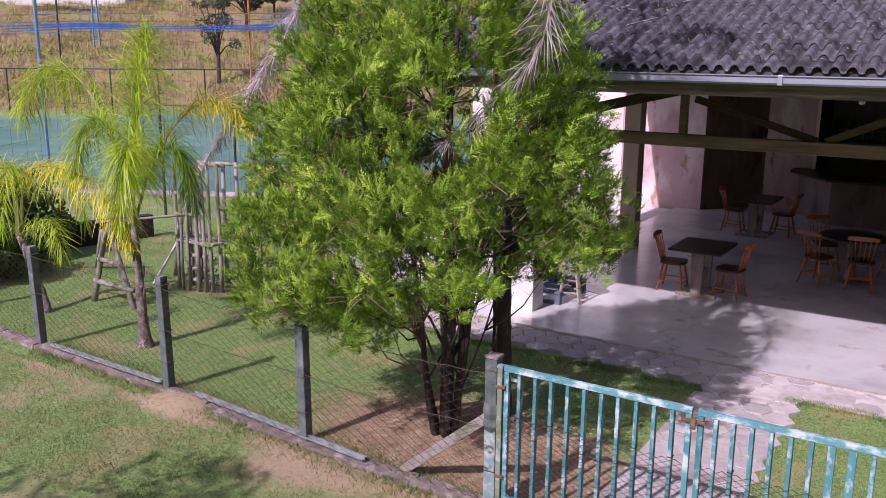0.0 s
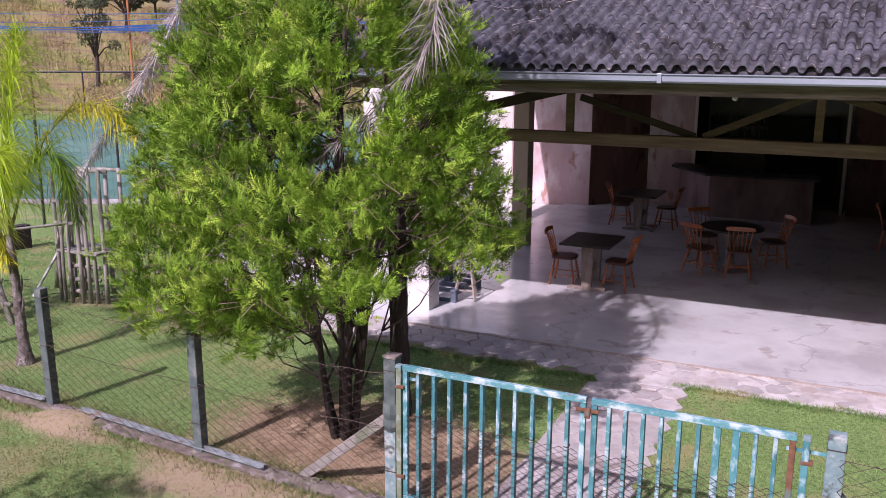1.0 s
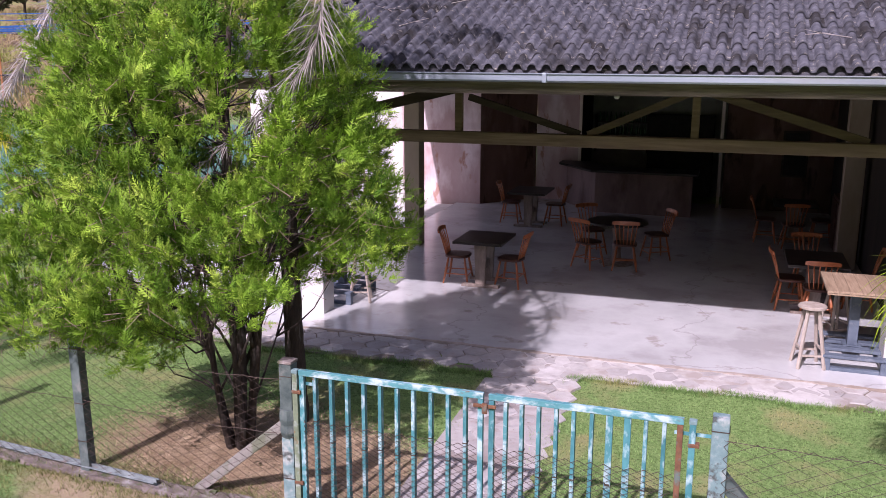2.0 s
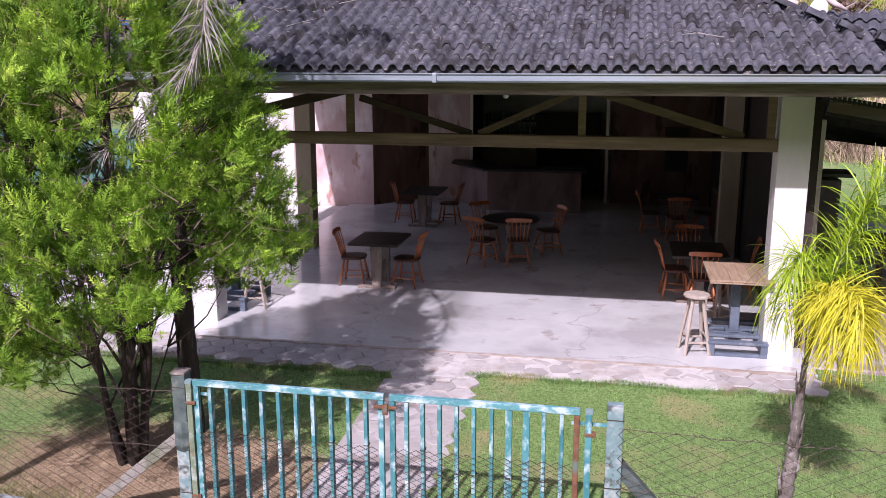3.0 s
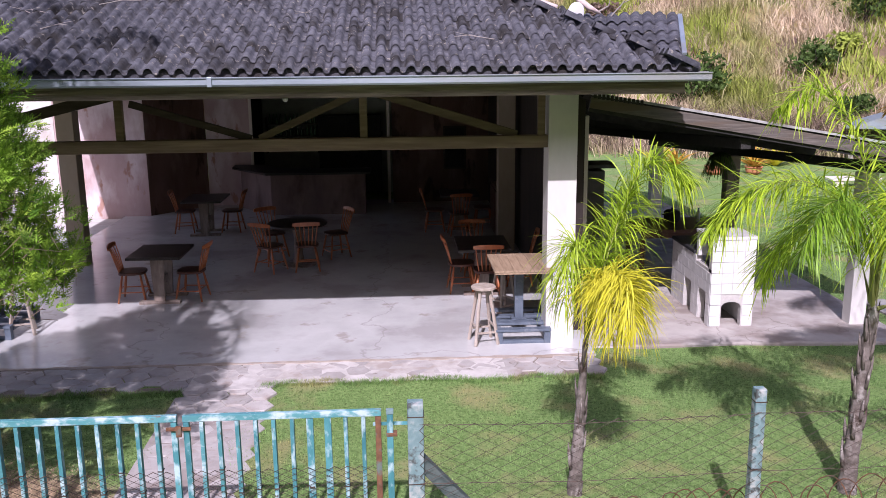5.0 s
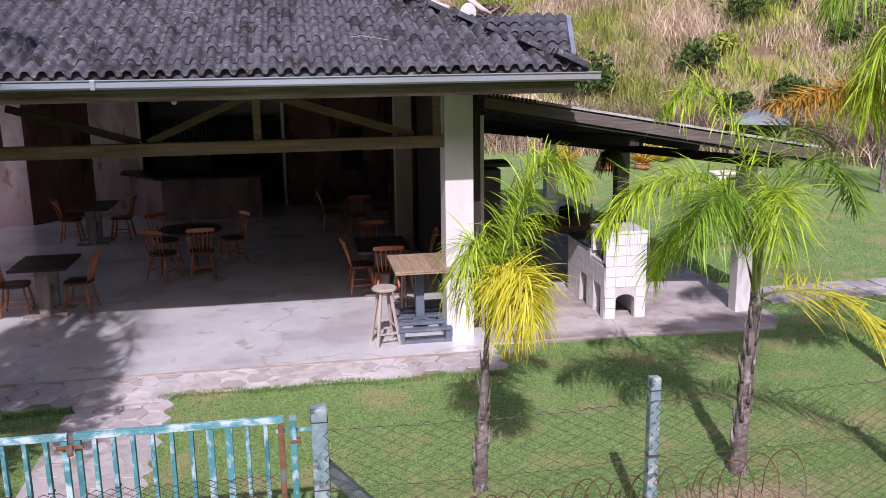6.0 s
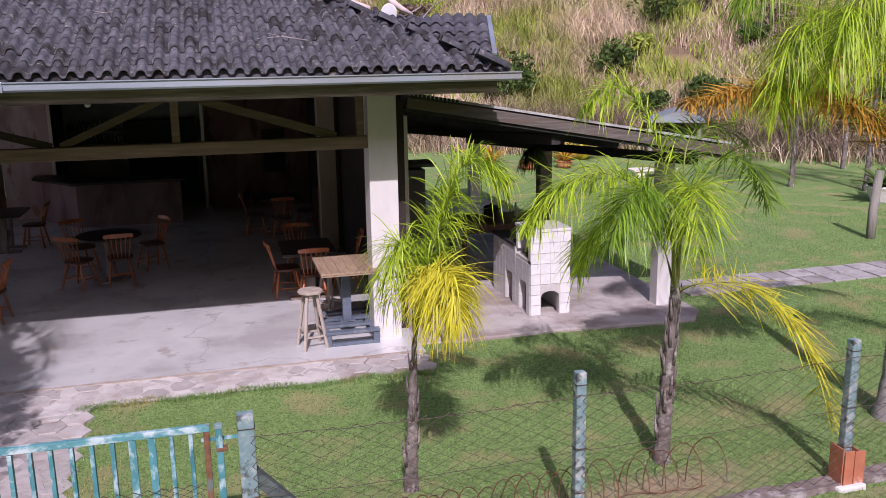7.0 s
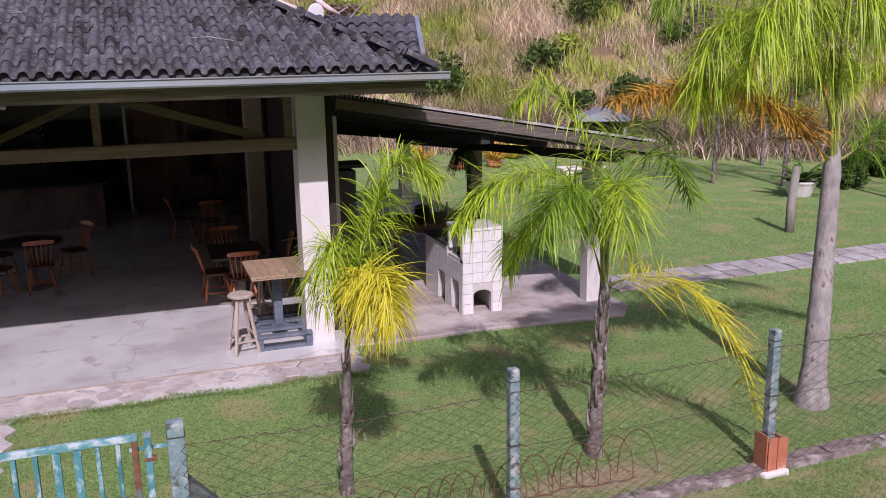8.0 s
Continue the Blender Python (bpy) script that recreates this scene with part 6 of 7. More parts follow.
# ---- plants ----
def spline(pts, n):
    """n points and directions along a smooth curve through pts."""
    p = [Vector(q) for q in pts]
    p = [p[0] * 2 - p[1]] + p + [p[-1] * 2 - p[-2]]
    out = []
    for i in range(n):
        s = min(i / (n - 1) * (len(p) - 3), len(p) - 3 - 1e-6)
        k, t = int(s), s - int(s)
        a, b, c, d = p[k:k + 4]
        out.append(0.5 * ((2 * b) + (c - a) * t + (2 * a - 5 * b + 4 * c - d) * t * t + (3 * b - a - 3 * c + d) * t ** 3))
    dirs = [(out[min(i + 1, n - 1)] - out[max(i - 1, 0)]).normalized() for i in range(n)]
    return out, dirs


def frond(v, f, rv, rf, pts, leaf, seed, n=40, density=2, ragged=0.0, width=0.0088, hang=0.75, comb=0.0):
    """A feather frond along pts: an arching rachis (rv, rf) and long hanging leaflets (v, f), set in two rows where comb is 1."""
    tr = random.Random(seed)
    pts, dirs = spline(pts, n)
    length = sum((b - a).length for a, b in zip(pts, pts[1:]))
    k = len(rv)
    for i, q in enumerate(pts):
        r = (0.009 * (1 - 0.85 * i / (n - 1)) + 0.02 * max(0.0, 1 - 6 * i / (n - 1))) * max(0.6, length / 2)
        s = dirs[i].cross(Vector((0, 0, 1)))
        s = s.normalized() if s.length > 1e-4 else Vector((1, 0, 0))
        u = s.cross(dirs[i])
        rv += [tuple(q + s * r), tuple(q + u * r * 0.8), tuple(q - s * r), tuple(q - u * r * 0.8)]
        if i:
            for j in range(4):
                rf.append((k + 4 * (i - 1) + j, k + 4 * (i - 1) + (j + 1) % 4, k + 4 * i + (j + 1) % 4, k + 4 * i + j))
    for i in range(int(n * 0.2), n):
        t = i / (n - 1)
        size = leaf * (math.sin(math.pi * min(1, 0.12 + 0.80 * t)) ** 0.5) * (1 if t < 0.93 else 0.8)
        d = dirs[i]
        s = d.cross(Vector((0, 0, 1)))
        s = s.normalized() if s.length > 0.25 else d.cross(Vector((0, 1, 0.2))).normalized()
        u = s.cross(d)
        for sg in (-1, 1):
            for _ in range(max(4, int(2.0 * density))):
                if tr.random() < ragged:
                    continue
                out = (s * sg * tr.uniform(0.2 + 0.6 * comb, 1.0) + d * tr.uniform(0.1, 1.0 - 0.4 * comb) + u * tr.uniform(-0.5, 0.6) * (1 - 0.3 * comb)).normalized()
                L = size * tr.uniform(0.8, 1.55)
                h = hang * tr.uniform(0.2, 1.35)
                q = pts[i] + d * tr.uniform(-0.5, 0.5) * length / n
                w = width * tr.uniform(0.6, 1.15)
                kk = len(v)
                side = out.cross(Vector((tr.uniform(-0.5, 0.5), tr.uniform(-0.5, 0.5), 1)))
                side = side.normalized() if side.length > 1e-3 else s
                m = 5
                kink = tr.uniform(0.35, 0.6)
                for j in range(m + 1):
                    tt = j / m
                    fall = max(0.0, tt - kink * 0.6) ** 1.5 * 1.5
                    c = q + out * L * (tt - 0.32 * h * tt * tt) + Vector((0, 0, -1)) * L * h * (0.25 * tt * tt + fall * 0.55)
                    ww = w * (0.45 + 1.1 * tt * (1 - tt) * 2) * (1 - tt ** 5) * 0.62 + 0.0005
                    v.append(tuple(c + side * ww))
                    v.append(tuple(c - side * ww))
                for j in range(m):
                    f.append((kk + 2 * j, kk + 2 * j + 1, kk + 2 * j + 3, kk + 2 * j + 2))


def palm(name, at, crown, radius, fronds, label, bark="palm_bark", boots=0, swell=1.25, top_radius=0.6):
    """A ringed trunk from at to crown and its fronds, each (material, leaflet length, settings, curve), all relative to at."""
    ob = thing(name, label, "palm tree", at, 0)
    pts, radii = [], []
    n = 22
    for i in range(n + 1):
        t = i / n
        pts.append((crown[0] * t ** 1.4, crown[1] * t ** 1.4, -0.03 + (crown[2] + 0.03) * t))
        radii.append(radius * (1 + (swell - 1) * max(0, 1 - 5 * t) ** 1.5) * (1 - (1 - top_radius) * t) * (1.0 + 0.045 * (i % 2)))
    d = (Vector(pts[-1]) - Vector(pts[-2])).normalized()
    pts += [tuple(Vector(pts[-1]) + d * radii[-1] * 1.6), tuple(Vector(pts[-1]) + d * radii[-1] * 3.5)]
    radii += [radii[-1] * 0.75, radii[-1] * 0.15]
    bm = tubem(pts, radii, 18)
    bmesh.ops.subdivide_edges(bm, edges=[e for e in bm.edges if abs(e.verts[0].co.z - e.verts[1].co.z) > 0.05], cuts=2)
    for q in bm.verts:
        q.co += Vector((noise.noise(q.co * 16), noise.noise(q.co * 16 + Vector((7, 0, 0))), 0)) * (0.012 if radius < 0.1 else 0.008)
    trunk = part("trunk", bm, M[bark], ob, smooth=True)
    tr = random.Random(len(fronds) * 7 + int(at[0] * 10))
    for i in range(boots):
        t = 0.12 + 0.82 * (i + tr.random()) / boots
        a = tr.uniform(0, 6.28)
        r = radius * (1 - (1 - top_radius) * t)
        c = Vector((crown[0] * t ** 1.4, crown[1] * t ** 1.4, crown[2] * t))
        o = Vector((math.cos(a), math.sin(a), 0))
        part("leaf_base", tubem([c + o * r * 0.9, c + o * (r + 0.012) + Vector((0, 0, 0.10)), c + o * (r + 0.022) + Vector((0, 0, 0.2))], [r * 0.35, r * 0.28, r * 0.05], 7), M["palm_bark"], trunk, smooth=True)
    for i, (mat_name, leaf, extra, curve) in enumerate(fronds):
        v, f, rv, rf = [], [], [], []
        frond(v, f, rv, rf, [crown] + curve, leaf, i + 3, **extra)
        stem = raw("frond", rv, rf, M[mat_name] if mat_name in ("palm_dead", "dead_grey") else M["rachis"], ob)
        raw("leaf", v, f, M[mat_name], stem)["kind"] = "stuff"
    return ob


palm("palm", (1.43, 6.72, G), (0.06, 0.00, 1.35), 0.062, [
    ("palm_lime", 0.40, dict(n=50, density=2, hang=0.85), [(0.25, 0.08, 2.10), (0.46, 0.13, 2.66), (0.65, 0.13, 2.80), (0.88, 0.08, 2.66)]),
    ("palm_lime", 0.42, dict(n=40, density=3), [(0.19, 0.13, 1.93), (0.35, 0.23, 2.28), (0.49, 0.28, 2.55)]),
    ("palm_yellow", 0.36, dict(n=46, density=3, hang=0.95), [(0.10, -0.07, 1.80), (0.20, -0.27, 1.98), (0.28, -0.47, 1.96), (0.29, -0.62, 1.66)]),
    ("palm_yellow", 0.34, dict(n=40, density=3, hang=0.95), [(0.08, -0.07, 1.76), (0.13, -0.22, 1.94), (0.15, -0.42, 1.90), (0.14, -0.52, 1.55)]),
    ("palm_lime", 0.38, dict(n=28, density=3, hang=1.0), [(0.03, 0.03, 1.86), (-0.01, 0.08, 2.13), (-0.09, 0.03, 2.09), (-0.13, -0.02, 1.69)]),
    ("palm_yellow", 0.36, dict(n=20, density=3, hang=0.9), [(0.12, -0.02, 1.78), (0.30, 0.03, 1.86), (0.51, 0.03, 1.72)]),
], "young palm with nodding lime and yellow fronds", boots=14, top_radius=0.36, swell=1.1)

palm("palm", (3.74, 6.60, G), (0.06, 0.00, 1.60), 0.067, [
    ("palm_lime", 0.42, dict(n=56, density=3, hang=0.55, comb=0.4), [(-0.06, 0.00, 2.21), (-0.52, 0.00, 2.64), (-0.99, 0.05, 2.58), (-1.30, 0.10, 2.26)]),
    ("palm_lime", 0.40, dict(n=48, hang=0.5, comb=0.5), [(0.01, 0.10, 2.44), (-0.16, 0.15, 3.06), (-0.46, 0.20, 3.37), (-0.74, 0.20, 3.22)]),
    ("palm_green", 0.40, dict(n=46, hang=0.5, comb=0.5), [(0.20, 0.10, 2.32), (0.56, 0.20, 2.72), (0.89, 0.25, 2.65), (1.09, 0.25, 2.32)]),
    ("palm_green", 0.38, dict(n=42, hang=0.5, comb=0.5), [(0.20, 0.20, 2.36), (0.35, 0.40, 2.84), (0.68, 0.60, 2.99), (1.16, 0.70, 2.78)]),
    ("palm_lime", 0.42, dict(n=30, density=3, hang=0.8), [(0.05, -0.10, 2.17), (-0.01, -0.30, 2.54), (-0.08, -0.50, 2.51), (-0.10, -0.60, 2.13)]),
    ("palm_yellow", 0.44, dict(n=42, density=2, hang=0.3, comb=0.9), [(0.30, -0.05, 1.66), (0.76, -0.10, 1.60), (1.22, -0.20, 1.14), (1.57, -0.25, 0.30)]),
    ("palm_lime", 0.44, dict(n=38, density=3, hang=0.5, comb=0.4), [(-0.05, 0.10, 2.04), (-0.23, 0.30, 2.27), (-0.47, 0.50, 2.10), (-0.59, 0.60, 1.72)]),
    ("palm_green", 0.42, dict(n=38, density=3, hang=0.5, comb=0.4), [(-0.11, -0.20, 2.20), (-0.39, -0.40, 2.54), (-0.66, -0.50, 2.55), (-0.83, -0.55, 2.23)]),
], "slim palm with drooping green fronds and one yellow frond", boots=34)

palm("palm", (6.42, 6.82, G), (0.02, 0.00, 2.51), 0.13, [
    ("palm_orange", 0.44, dict(n=84, density=4, hang=0.35, width=0.012, comb=0.8), [(-0.39, -0.02, 2.84), (-0.84, 0.03, 3.15), (-1.49, 0.13, 3.32), (-2.32, 0.23, 3.20)]),
    ("palm_lime", 0.52, dict(n=60, density=3, hang=1.0), [(-0.23, -0.12, 3.14), (-0.78, -0.22, 3.76), (-1.36, -0.32, 3.91), (-1.76, -0.37, 3.70), (-1.84, -0.42, 3.16)]),
    ("palm_green", 0.55, dict(n=56, density=3, hang=1.0), [(0.00, 0.18, 3.44), (-0.50, 0.48, 4.31), (-1.07, 0.68, 4.42), (-1.50, 0.78, 4.11)]),
    ("palm_lime", 0.52, dict(n=46, density=3, hang=1.0), [(-0.22, -0.22, 3.25), (-0.71, -0.47, 3.95), (-1.15, -0.62, 4.12), (-1.50, -0.72, 3.89), (-1.68, -0.77, 3.45)]),
    ("palm_green", 0.50, dict(n=44, density=3, hang=0.9), [(0.31, -0.02, 2.67), (0.69, 0.03, 2.90), (1.27, 0.08, 2.85), (1.76, 0.08, 2.17)]),
    ("palm_lime", 0.52, dict(n=44, density=3, hang=0.9), [(0.19, 0.08, 3.33), (0.64, 0.18, 4.03), (1.24, 0.28, 4.09), (1.91, 0.38, 3.46)]),
    ("palm_green", 0.55, dict(n=44, density=2), [(0.29, 0.28, 3.55), (0.50, 0.58, 4.55), (0.89, 0.98, 5.50)]),
    ("palm_lime", 0.50, dict(n=40, density=3, hang=1.0), [(-0.20, -0.22, 3.45), (-0.46, -0.52, 4.04), (-0.43, -0.67, 4.13), (-0.30, -0.77, 3.79)]),
], "stout palm with a swollen grey trunk and a full drooping crown", bark="palm_grey", boots=0, swell=1.45, top_radius=0.62)

palm("palm", (-8.72, 6.72, G), (-0.06, 0.00, 1.56), 0.070, [
    ("palm_lime", 0.62, dict(n=84, density=4, hang=0.8), [(0.04, 0.00, 2.24), (0.14, 0.03, 3.11), (0.31, 0.08, 3.88)]),
    ("palm_lime", 0.55, dict(n=60, density=3, hang=1.1), [(-0.54, 0.18, 2.53), (-1.65, 0.48, 3.29), (-2.69, 0.68, 3.34), (-3.44, 0.78, 2.63)]),
    ("palm_yellow", 0.40, dict(n=48, density=3, hang=0.8), [(0.12, 0.28, 2.42), (0.35, 0.68, 2.95), (0.73, 0.88, 2.99), (1.04, 0.98, 2.73)]),
    ("palm_lime", 0.42, dict(n=48, density=3, hang=0.7), [(0.25, -0.22, 2.15), (0.64, -0.52, 2.60), (0.79, -0.72, 2.44), (0.68, -0.77, 1.75)]),
    ("palm_green", 0.42, dict(n=48, density=3, hang=0.7), [(0.18, 0.08, 2.18), (0.45, 0.18, 2.52), (0.61, 0.28, 2.32), (0.76, 0.28, 1.80)]),
    ("palm_lime", 0.42, dict(n=48, density=3, hang=0.7), [(-0.19, -0.02, 2.29), (-0.51, -0.02, 2.79), (-0.85, -0.02, 2.66), (-1.16, -0.02, 2.08)]),
], "young palm with upright green fronds beside the timber swing", boots=6, swell=1.7, top_radius=0.5)

palm("palm", (-11.04, 6.90, G), (-0.48, 0.00, 1.04), 0.07, [
    ("palm_yellow", 0.40, dict(n=50, density=3, hang=0.75), [(-0.15, 0.00, 1.95), (0.84, -0.10, 2.11), (1.86, -0.20, 1.86), (2.31, -0.25, 1.28)]),
    ("palm_yellow", 0.40, dict(n=44, density=2, hang=0.75), [(-0.62, 0.00, 1.91), (-1.33, 0.10, 2.00), (-2.33, 0.10, 1.58), (-3.01, 0.10, 0.71)]),
    ("palm_lime", 0.30, dict(n=26, density=2, hang=0.9), [(0.19, -0.20, 1.31), (0.84, -0.40, 1.49), (1.19, -0.50, 1.40), (1.29, -0.55, 1.06)]),
    ("palm_lime", 0.40, dict(n=36, density=2, hang=0.8), [(-0.11, -0.20, 1.82), (0.14, -0.40, 2.13), (0.31, -0.60, 1.98), (0.30, -0.70, 1.33)]),
    ("palm_lime", 0.38, dict(n=36, density=2, hang=0.8), [(-0.47, 0.30, 1.64), (-0.32, 0.50, 1.96), (0.03, 0.60, 1.81), (0.20, 0.60, 1.18)]),
], "young palm with yellowing drooping fronds", boots=4)

palm("palm", (-3.98, 7.35, G), (-0.14, 0.00, 5.71), 0.092, [
    ("palm_dead", 0.24, dict(n=70, width=0.006, density=3, hang=0.45, ragged=0.15), [(0.82, -0.95, 4.80), (1.06, -1.35, 4.02), (0.86, -1.40, 3.49), (0.02, -1.45, 2.78)]),
    ("dead_grey", 0.27, dict(n=130, width=0.007, density=4, hang=0.6), [(-1.06, 0.25, 5.32), (-2.60, 0.50, 4.60), (-3.70, 0.65, 3.45), (-5.06, 0.65, 2.02)]),
    ("palm_green", 0.50, dict(n=40), [(0.14, 0.25, 6.14), (0.54, 0.55, 6.20), (0.97, 0.75, 5.73)]),
    ("palm_green", 0.50, dict(n=40), [(-0.56, -0.15, 6.19), (-1.03, -0.35, 6.26), (-1.61, -0.45, 5.80)]),
    ("palm_green", 0.50, dict(n=40), [(0.10, -0.45, 6.23), (0.46, -1.05, 6.00), (0.75, -1.55, 5.38)]),
    ("palm_green", 0.50, dict(n=40), [(-0.44, 0.55, 6.59), (-0.83, 1.25, 6.96), (-1.15, 1.85, 6.63)]),
], "tall dark-trunked palm with dead grey fronds hanging through the conifer", bark="bark", swell=1.2, top_radius=0.85)


def conifer(at, label):
    """Several close stems, thin limbs, and a full crown of small rounded tufts of flat sprays."""
    ob = thing("conifer", label, "tree", at)
    tr = random.Random(21)
    stems = []
    for dx, dy, lx, ly, h, r in ((0.0, 0.0, 0.1, 0.1, 6.0, 0.052), (-0.05, -0.06, -0.55, -0.25, 4.4, 0.034), (0.06, 0.03, 0.45, 0.3, 5.0, 0.042), (-0.03, 0.05, -0.35, 0.5, 4.8, 0.036), (0.04, -0.05, 0.22, -0.45, 4.4, 0.034), (-0.06, 0.0, -0.8, 0.1, 4.2, 0.028), (0.02, 0.07, 0.7, -0.1, 4.0, 0.026)):
        pts = [(dx + lx * t ** 0.9 + 0.07 * math.sin(9 * t + dx * 40) * t ** 0.5, dy + ly * t ** 0.9 + 0.06 * math.cos(8 * t + dy * 30) * t ** 0.5, h * t - 0.05) for t in np.linspace(0, 1, 16)]
        part("stem", tubem(pts, [r * (1.4 if i == 0 else 1) * (1 - 0.055 * i) * (1 + 0.08 * math.sin(i * 2.1)) for i in range(16)], 8), M["bark"], ob, smooth=True)
        stems.append([Vector(p) for p in pts])
        for k in (2, 3, 4):
            q = Vector(pts[k])
            a = tr.uniform(0, 6.28)
            o = Vector((math.cos(a), math.sin(a), 0))
            fork = [q, q + o * 0.12 + Vector((0, 0, 0.22)), q + o * 0.28 + Vector((0, 0, 0.55)), q + o * 0.5 + Vector((0, 0, tr.uniform(0.8, 1.2)))]
            part("fork", tubem(fork, [r * 0.5, r * 0.42, r * 0.3, 0.004], 6), M["bark"], ob, smooth=True)
            stems.append([Vector(p) for p in fork[:3]])
    # clumps of foliage at the ends of the branches, with gaps between them
    clumps = []
    while len(clumps) < 640:
        z = tr.uniform(0.75, 5.9)
        # the crown is lopsided: fuller towards the lawn, cut in towards the pavilion
        east = np.interp(z, [1.6, 1.9, 2.1, 2.5, 3.1, 3.5, 4.1, 5.0, 6.2], [1.33, 1.58, 1.63, 1.52, 1.42, 1.25, 0.90, 0.5, 0.15])
        west = np.interp(z, [1.3, 1.7, 2.1, 2.6, 3.1, 3.6, 4.1, 5.0, 6.2], [1.86, 2.0, 1.92, 1.72, 1.6, 1.42, 1.25, 0.75, 0.2])
        a = tr.uniform(0, 2 * math.pi)
        q = math.sqrt(tr.uniform(0.36, 1.0)) * (1 + 0.05 * math.sin(3 * a + 1.7 * z) + 0.05 * math.sin(5 * a - 2.6 * z))
        right = q * math.cos(a) * (east if math.cos(a) > 0 else west)
        away = q * math.sin(a) * (east + west) / 2
        c = Vector((right * 0.84 - away * 0.54, right * 0.54 + away * 0.84, z))
        # the skirt is raised on the pavilion side
        low = np.interp(right, [-1.9, -1.2, -0.88, -0.48, -0.15, 0.32, 0.85, 1.43], [1.35, 1.27, 1.0, 1.1, 1.3, 1.58, 1.7, 1.72])
        skirt = 3.62 - (7.9 + away) / 7.9 * (3.62 - low) + 0.16 * noise.noise(c * 2.1 + Vector((4, 0, 0)))
        if noise.noise(c * 1.9) < (-0.15 if z > 2.0 else -0.10) or z < skirt or (z > 4.1 and tr.random() < 0.9) or (3.5 < z <= 4.1 and tr.random() < 0.25):
            continue
        if any((c - o[0]).length < 0.20 for o in clumps):
            continue
        clumps.append((c, q))
    bm, twigs = bmesh.new(), bmesh.new()
    v, f = [], []

    def spray(b, d, s, L):
        """One flat ferny spray: lobes in pairs along a spine, a single sheet."""
        nrm = d.cross(s)
        k = len(v)
        n = 6
        for j in range(n + 1):
            t = j / n
            v.append(tuple(b + d * L * t + nrm * L * 0.12 * math.sin(2.6 * t)))
        for j in range(n):
            t = j / n
            reach = L * (0.44 - 0.27 * t) * tr.uniform(0.7, 1.25)
            for sg in (-1, 1):
                e = (d * 0.75 + s * sg * (0.95 - 0.35 * t) + nrm * tr.uniform(-0.35, 0.35)).normalized() * reach
                q = Vector(v[k + j])
                m = len(v)
                v.append(tuple(q + e * 0.62 - d * reach * 0.10))
                v.append(tuple(q + e))
                v.append(tuple(q + e * 0.66 + d * reach * 0.12))
                f.append((k + j, m, m + 1, m + 2))
                f.append((k + j, m + 2, k + j + 1)) if sg > 0 else None
        m = len(v)
        tip = Vector(v[k + n])
        v.append(tuple(tip + d * L * 0.16))
        v.append(tuple(tip + s * L * 0.05 + d * L * 0.04))
        v.append(tuple(tip - s * L * 0.05 + d * L * 0.04))
        f.append((k + n, m + 2, m, m + 1))

    for c, q in clumps:
        root = min((p for st in stems for p in st if p.z < c.z + 0.1), key=lambda p: (p - c + Vector((0, 0, 0.45))).length)
        mid = (root + c) / 2 + Vector((tr.uniform(-0.08, 0.08), tr.uniform(-0.08, 0.08), -0.08 + 0.1 * tr.random()))
        if (root - c).length < 1.2 and tr.random() < 0.45:
            bow = root + (c - root) * 0.25 + Vector((tr.uniform(-0.05, 0.05), tr.uniform(-0.05, 0.05), -0.05))
            tube(bm, [root, bow, mid, mid + (c - mid) * 0.5 + Vector((0, 0, 0.04)), c], [0.011, 0.009, 0.006, 0.004, 0.002], 5, False)
        out = Vector((c.x, c.y, 0.0)).normalized()
        lean = (out * 0.55 + Vector((tr.gauss(0, 0.2), tr.gauss(0, 0.2), tr.uniform(0.55, 1.15)))).normalized()
        if c.z < 1.5 and tr.random() < 0.55:
            lean = (out * 0.7 + Vector((tr.gauss(0, 0.3), tr.gauss(0, 0.3), -0.5))).normalized()
        size = tr.uniform(0.75, 1.3)
        for _ in range(6):
            # bare brown twigs inside the clump
            p = c - lean * 0.12 + Vector((tr.gauss(0, 0.10), tr.gauss(0, 0.10), tr.gauss(0, 0.10)))
            g = (Vector((tr.gauss(0, 1), tr.gauss(0, 1), tr.gauss(0, 0.7))) - out * 0.4).normalized()
            tube(twigs, [p, p + g * tr.uniform(0.12, 0.3) + Vector((0, 0, 0.03))], [0.0032, 0.0012], 3, False)
        for _ in range(tr.randint(7, 9)):
            h = c + Vector((tr.gauss(0, 0.065), tr.gauss(0, 0.065), tr.gauss(0, 0.10))) * size
            way = (lean + Vector((tr.gauss(0, 0.35), tr.gauss(0, 0.35), tr.gauss(0, 0.30)))).normalized()
            for _ in range(tr.randint(6, 9)):
                g = Vector((tr.gauss(0, 1), tr.gauss(0, 1), tr.gauss(0, 1))).normalized()
                d = (way * 1.25 + g * 0.75).normalized()
                s = (d.cross(out) + Vector((tr.gauss(0, 0.45), tr.gauss(0, 0.45), tr.gauss(0, 0.45)))).cross(d).cross(d)
                s = s.normalized() if s.length > 1e-3 else d.orthogonal().normalized()
                spray(h + g * 0.035, d, s, tr.uniform(0.075, 0.13) * size)
    part("branch", bm, M["bark"], ob)["kind"] = "stuff"
    part("twig", twigs, M["twig_brown"], ob)["kind"] = "stuff"
    raw("foliage", v, f, M["needle"], ob)["kind"] = "stuff"
    return ob


conifer((-4.22, 6.65, G), "broad bright green cypress with several dark stems")


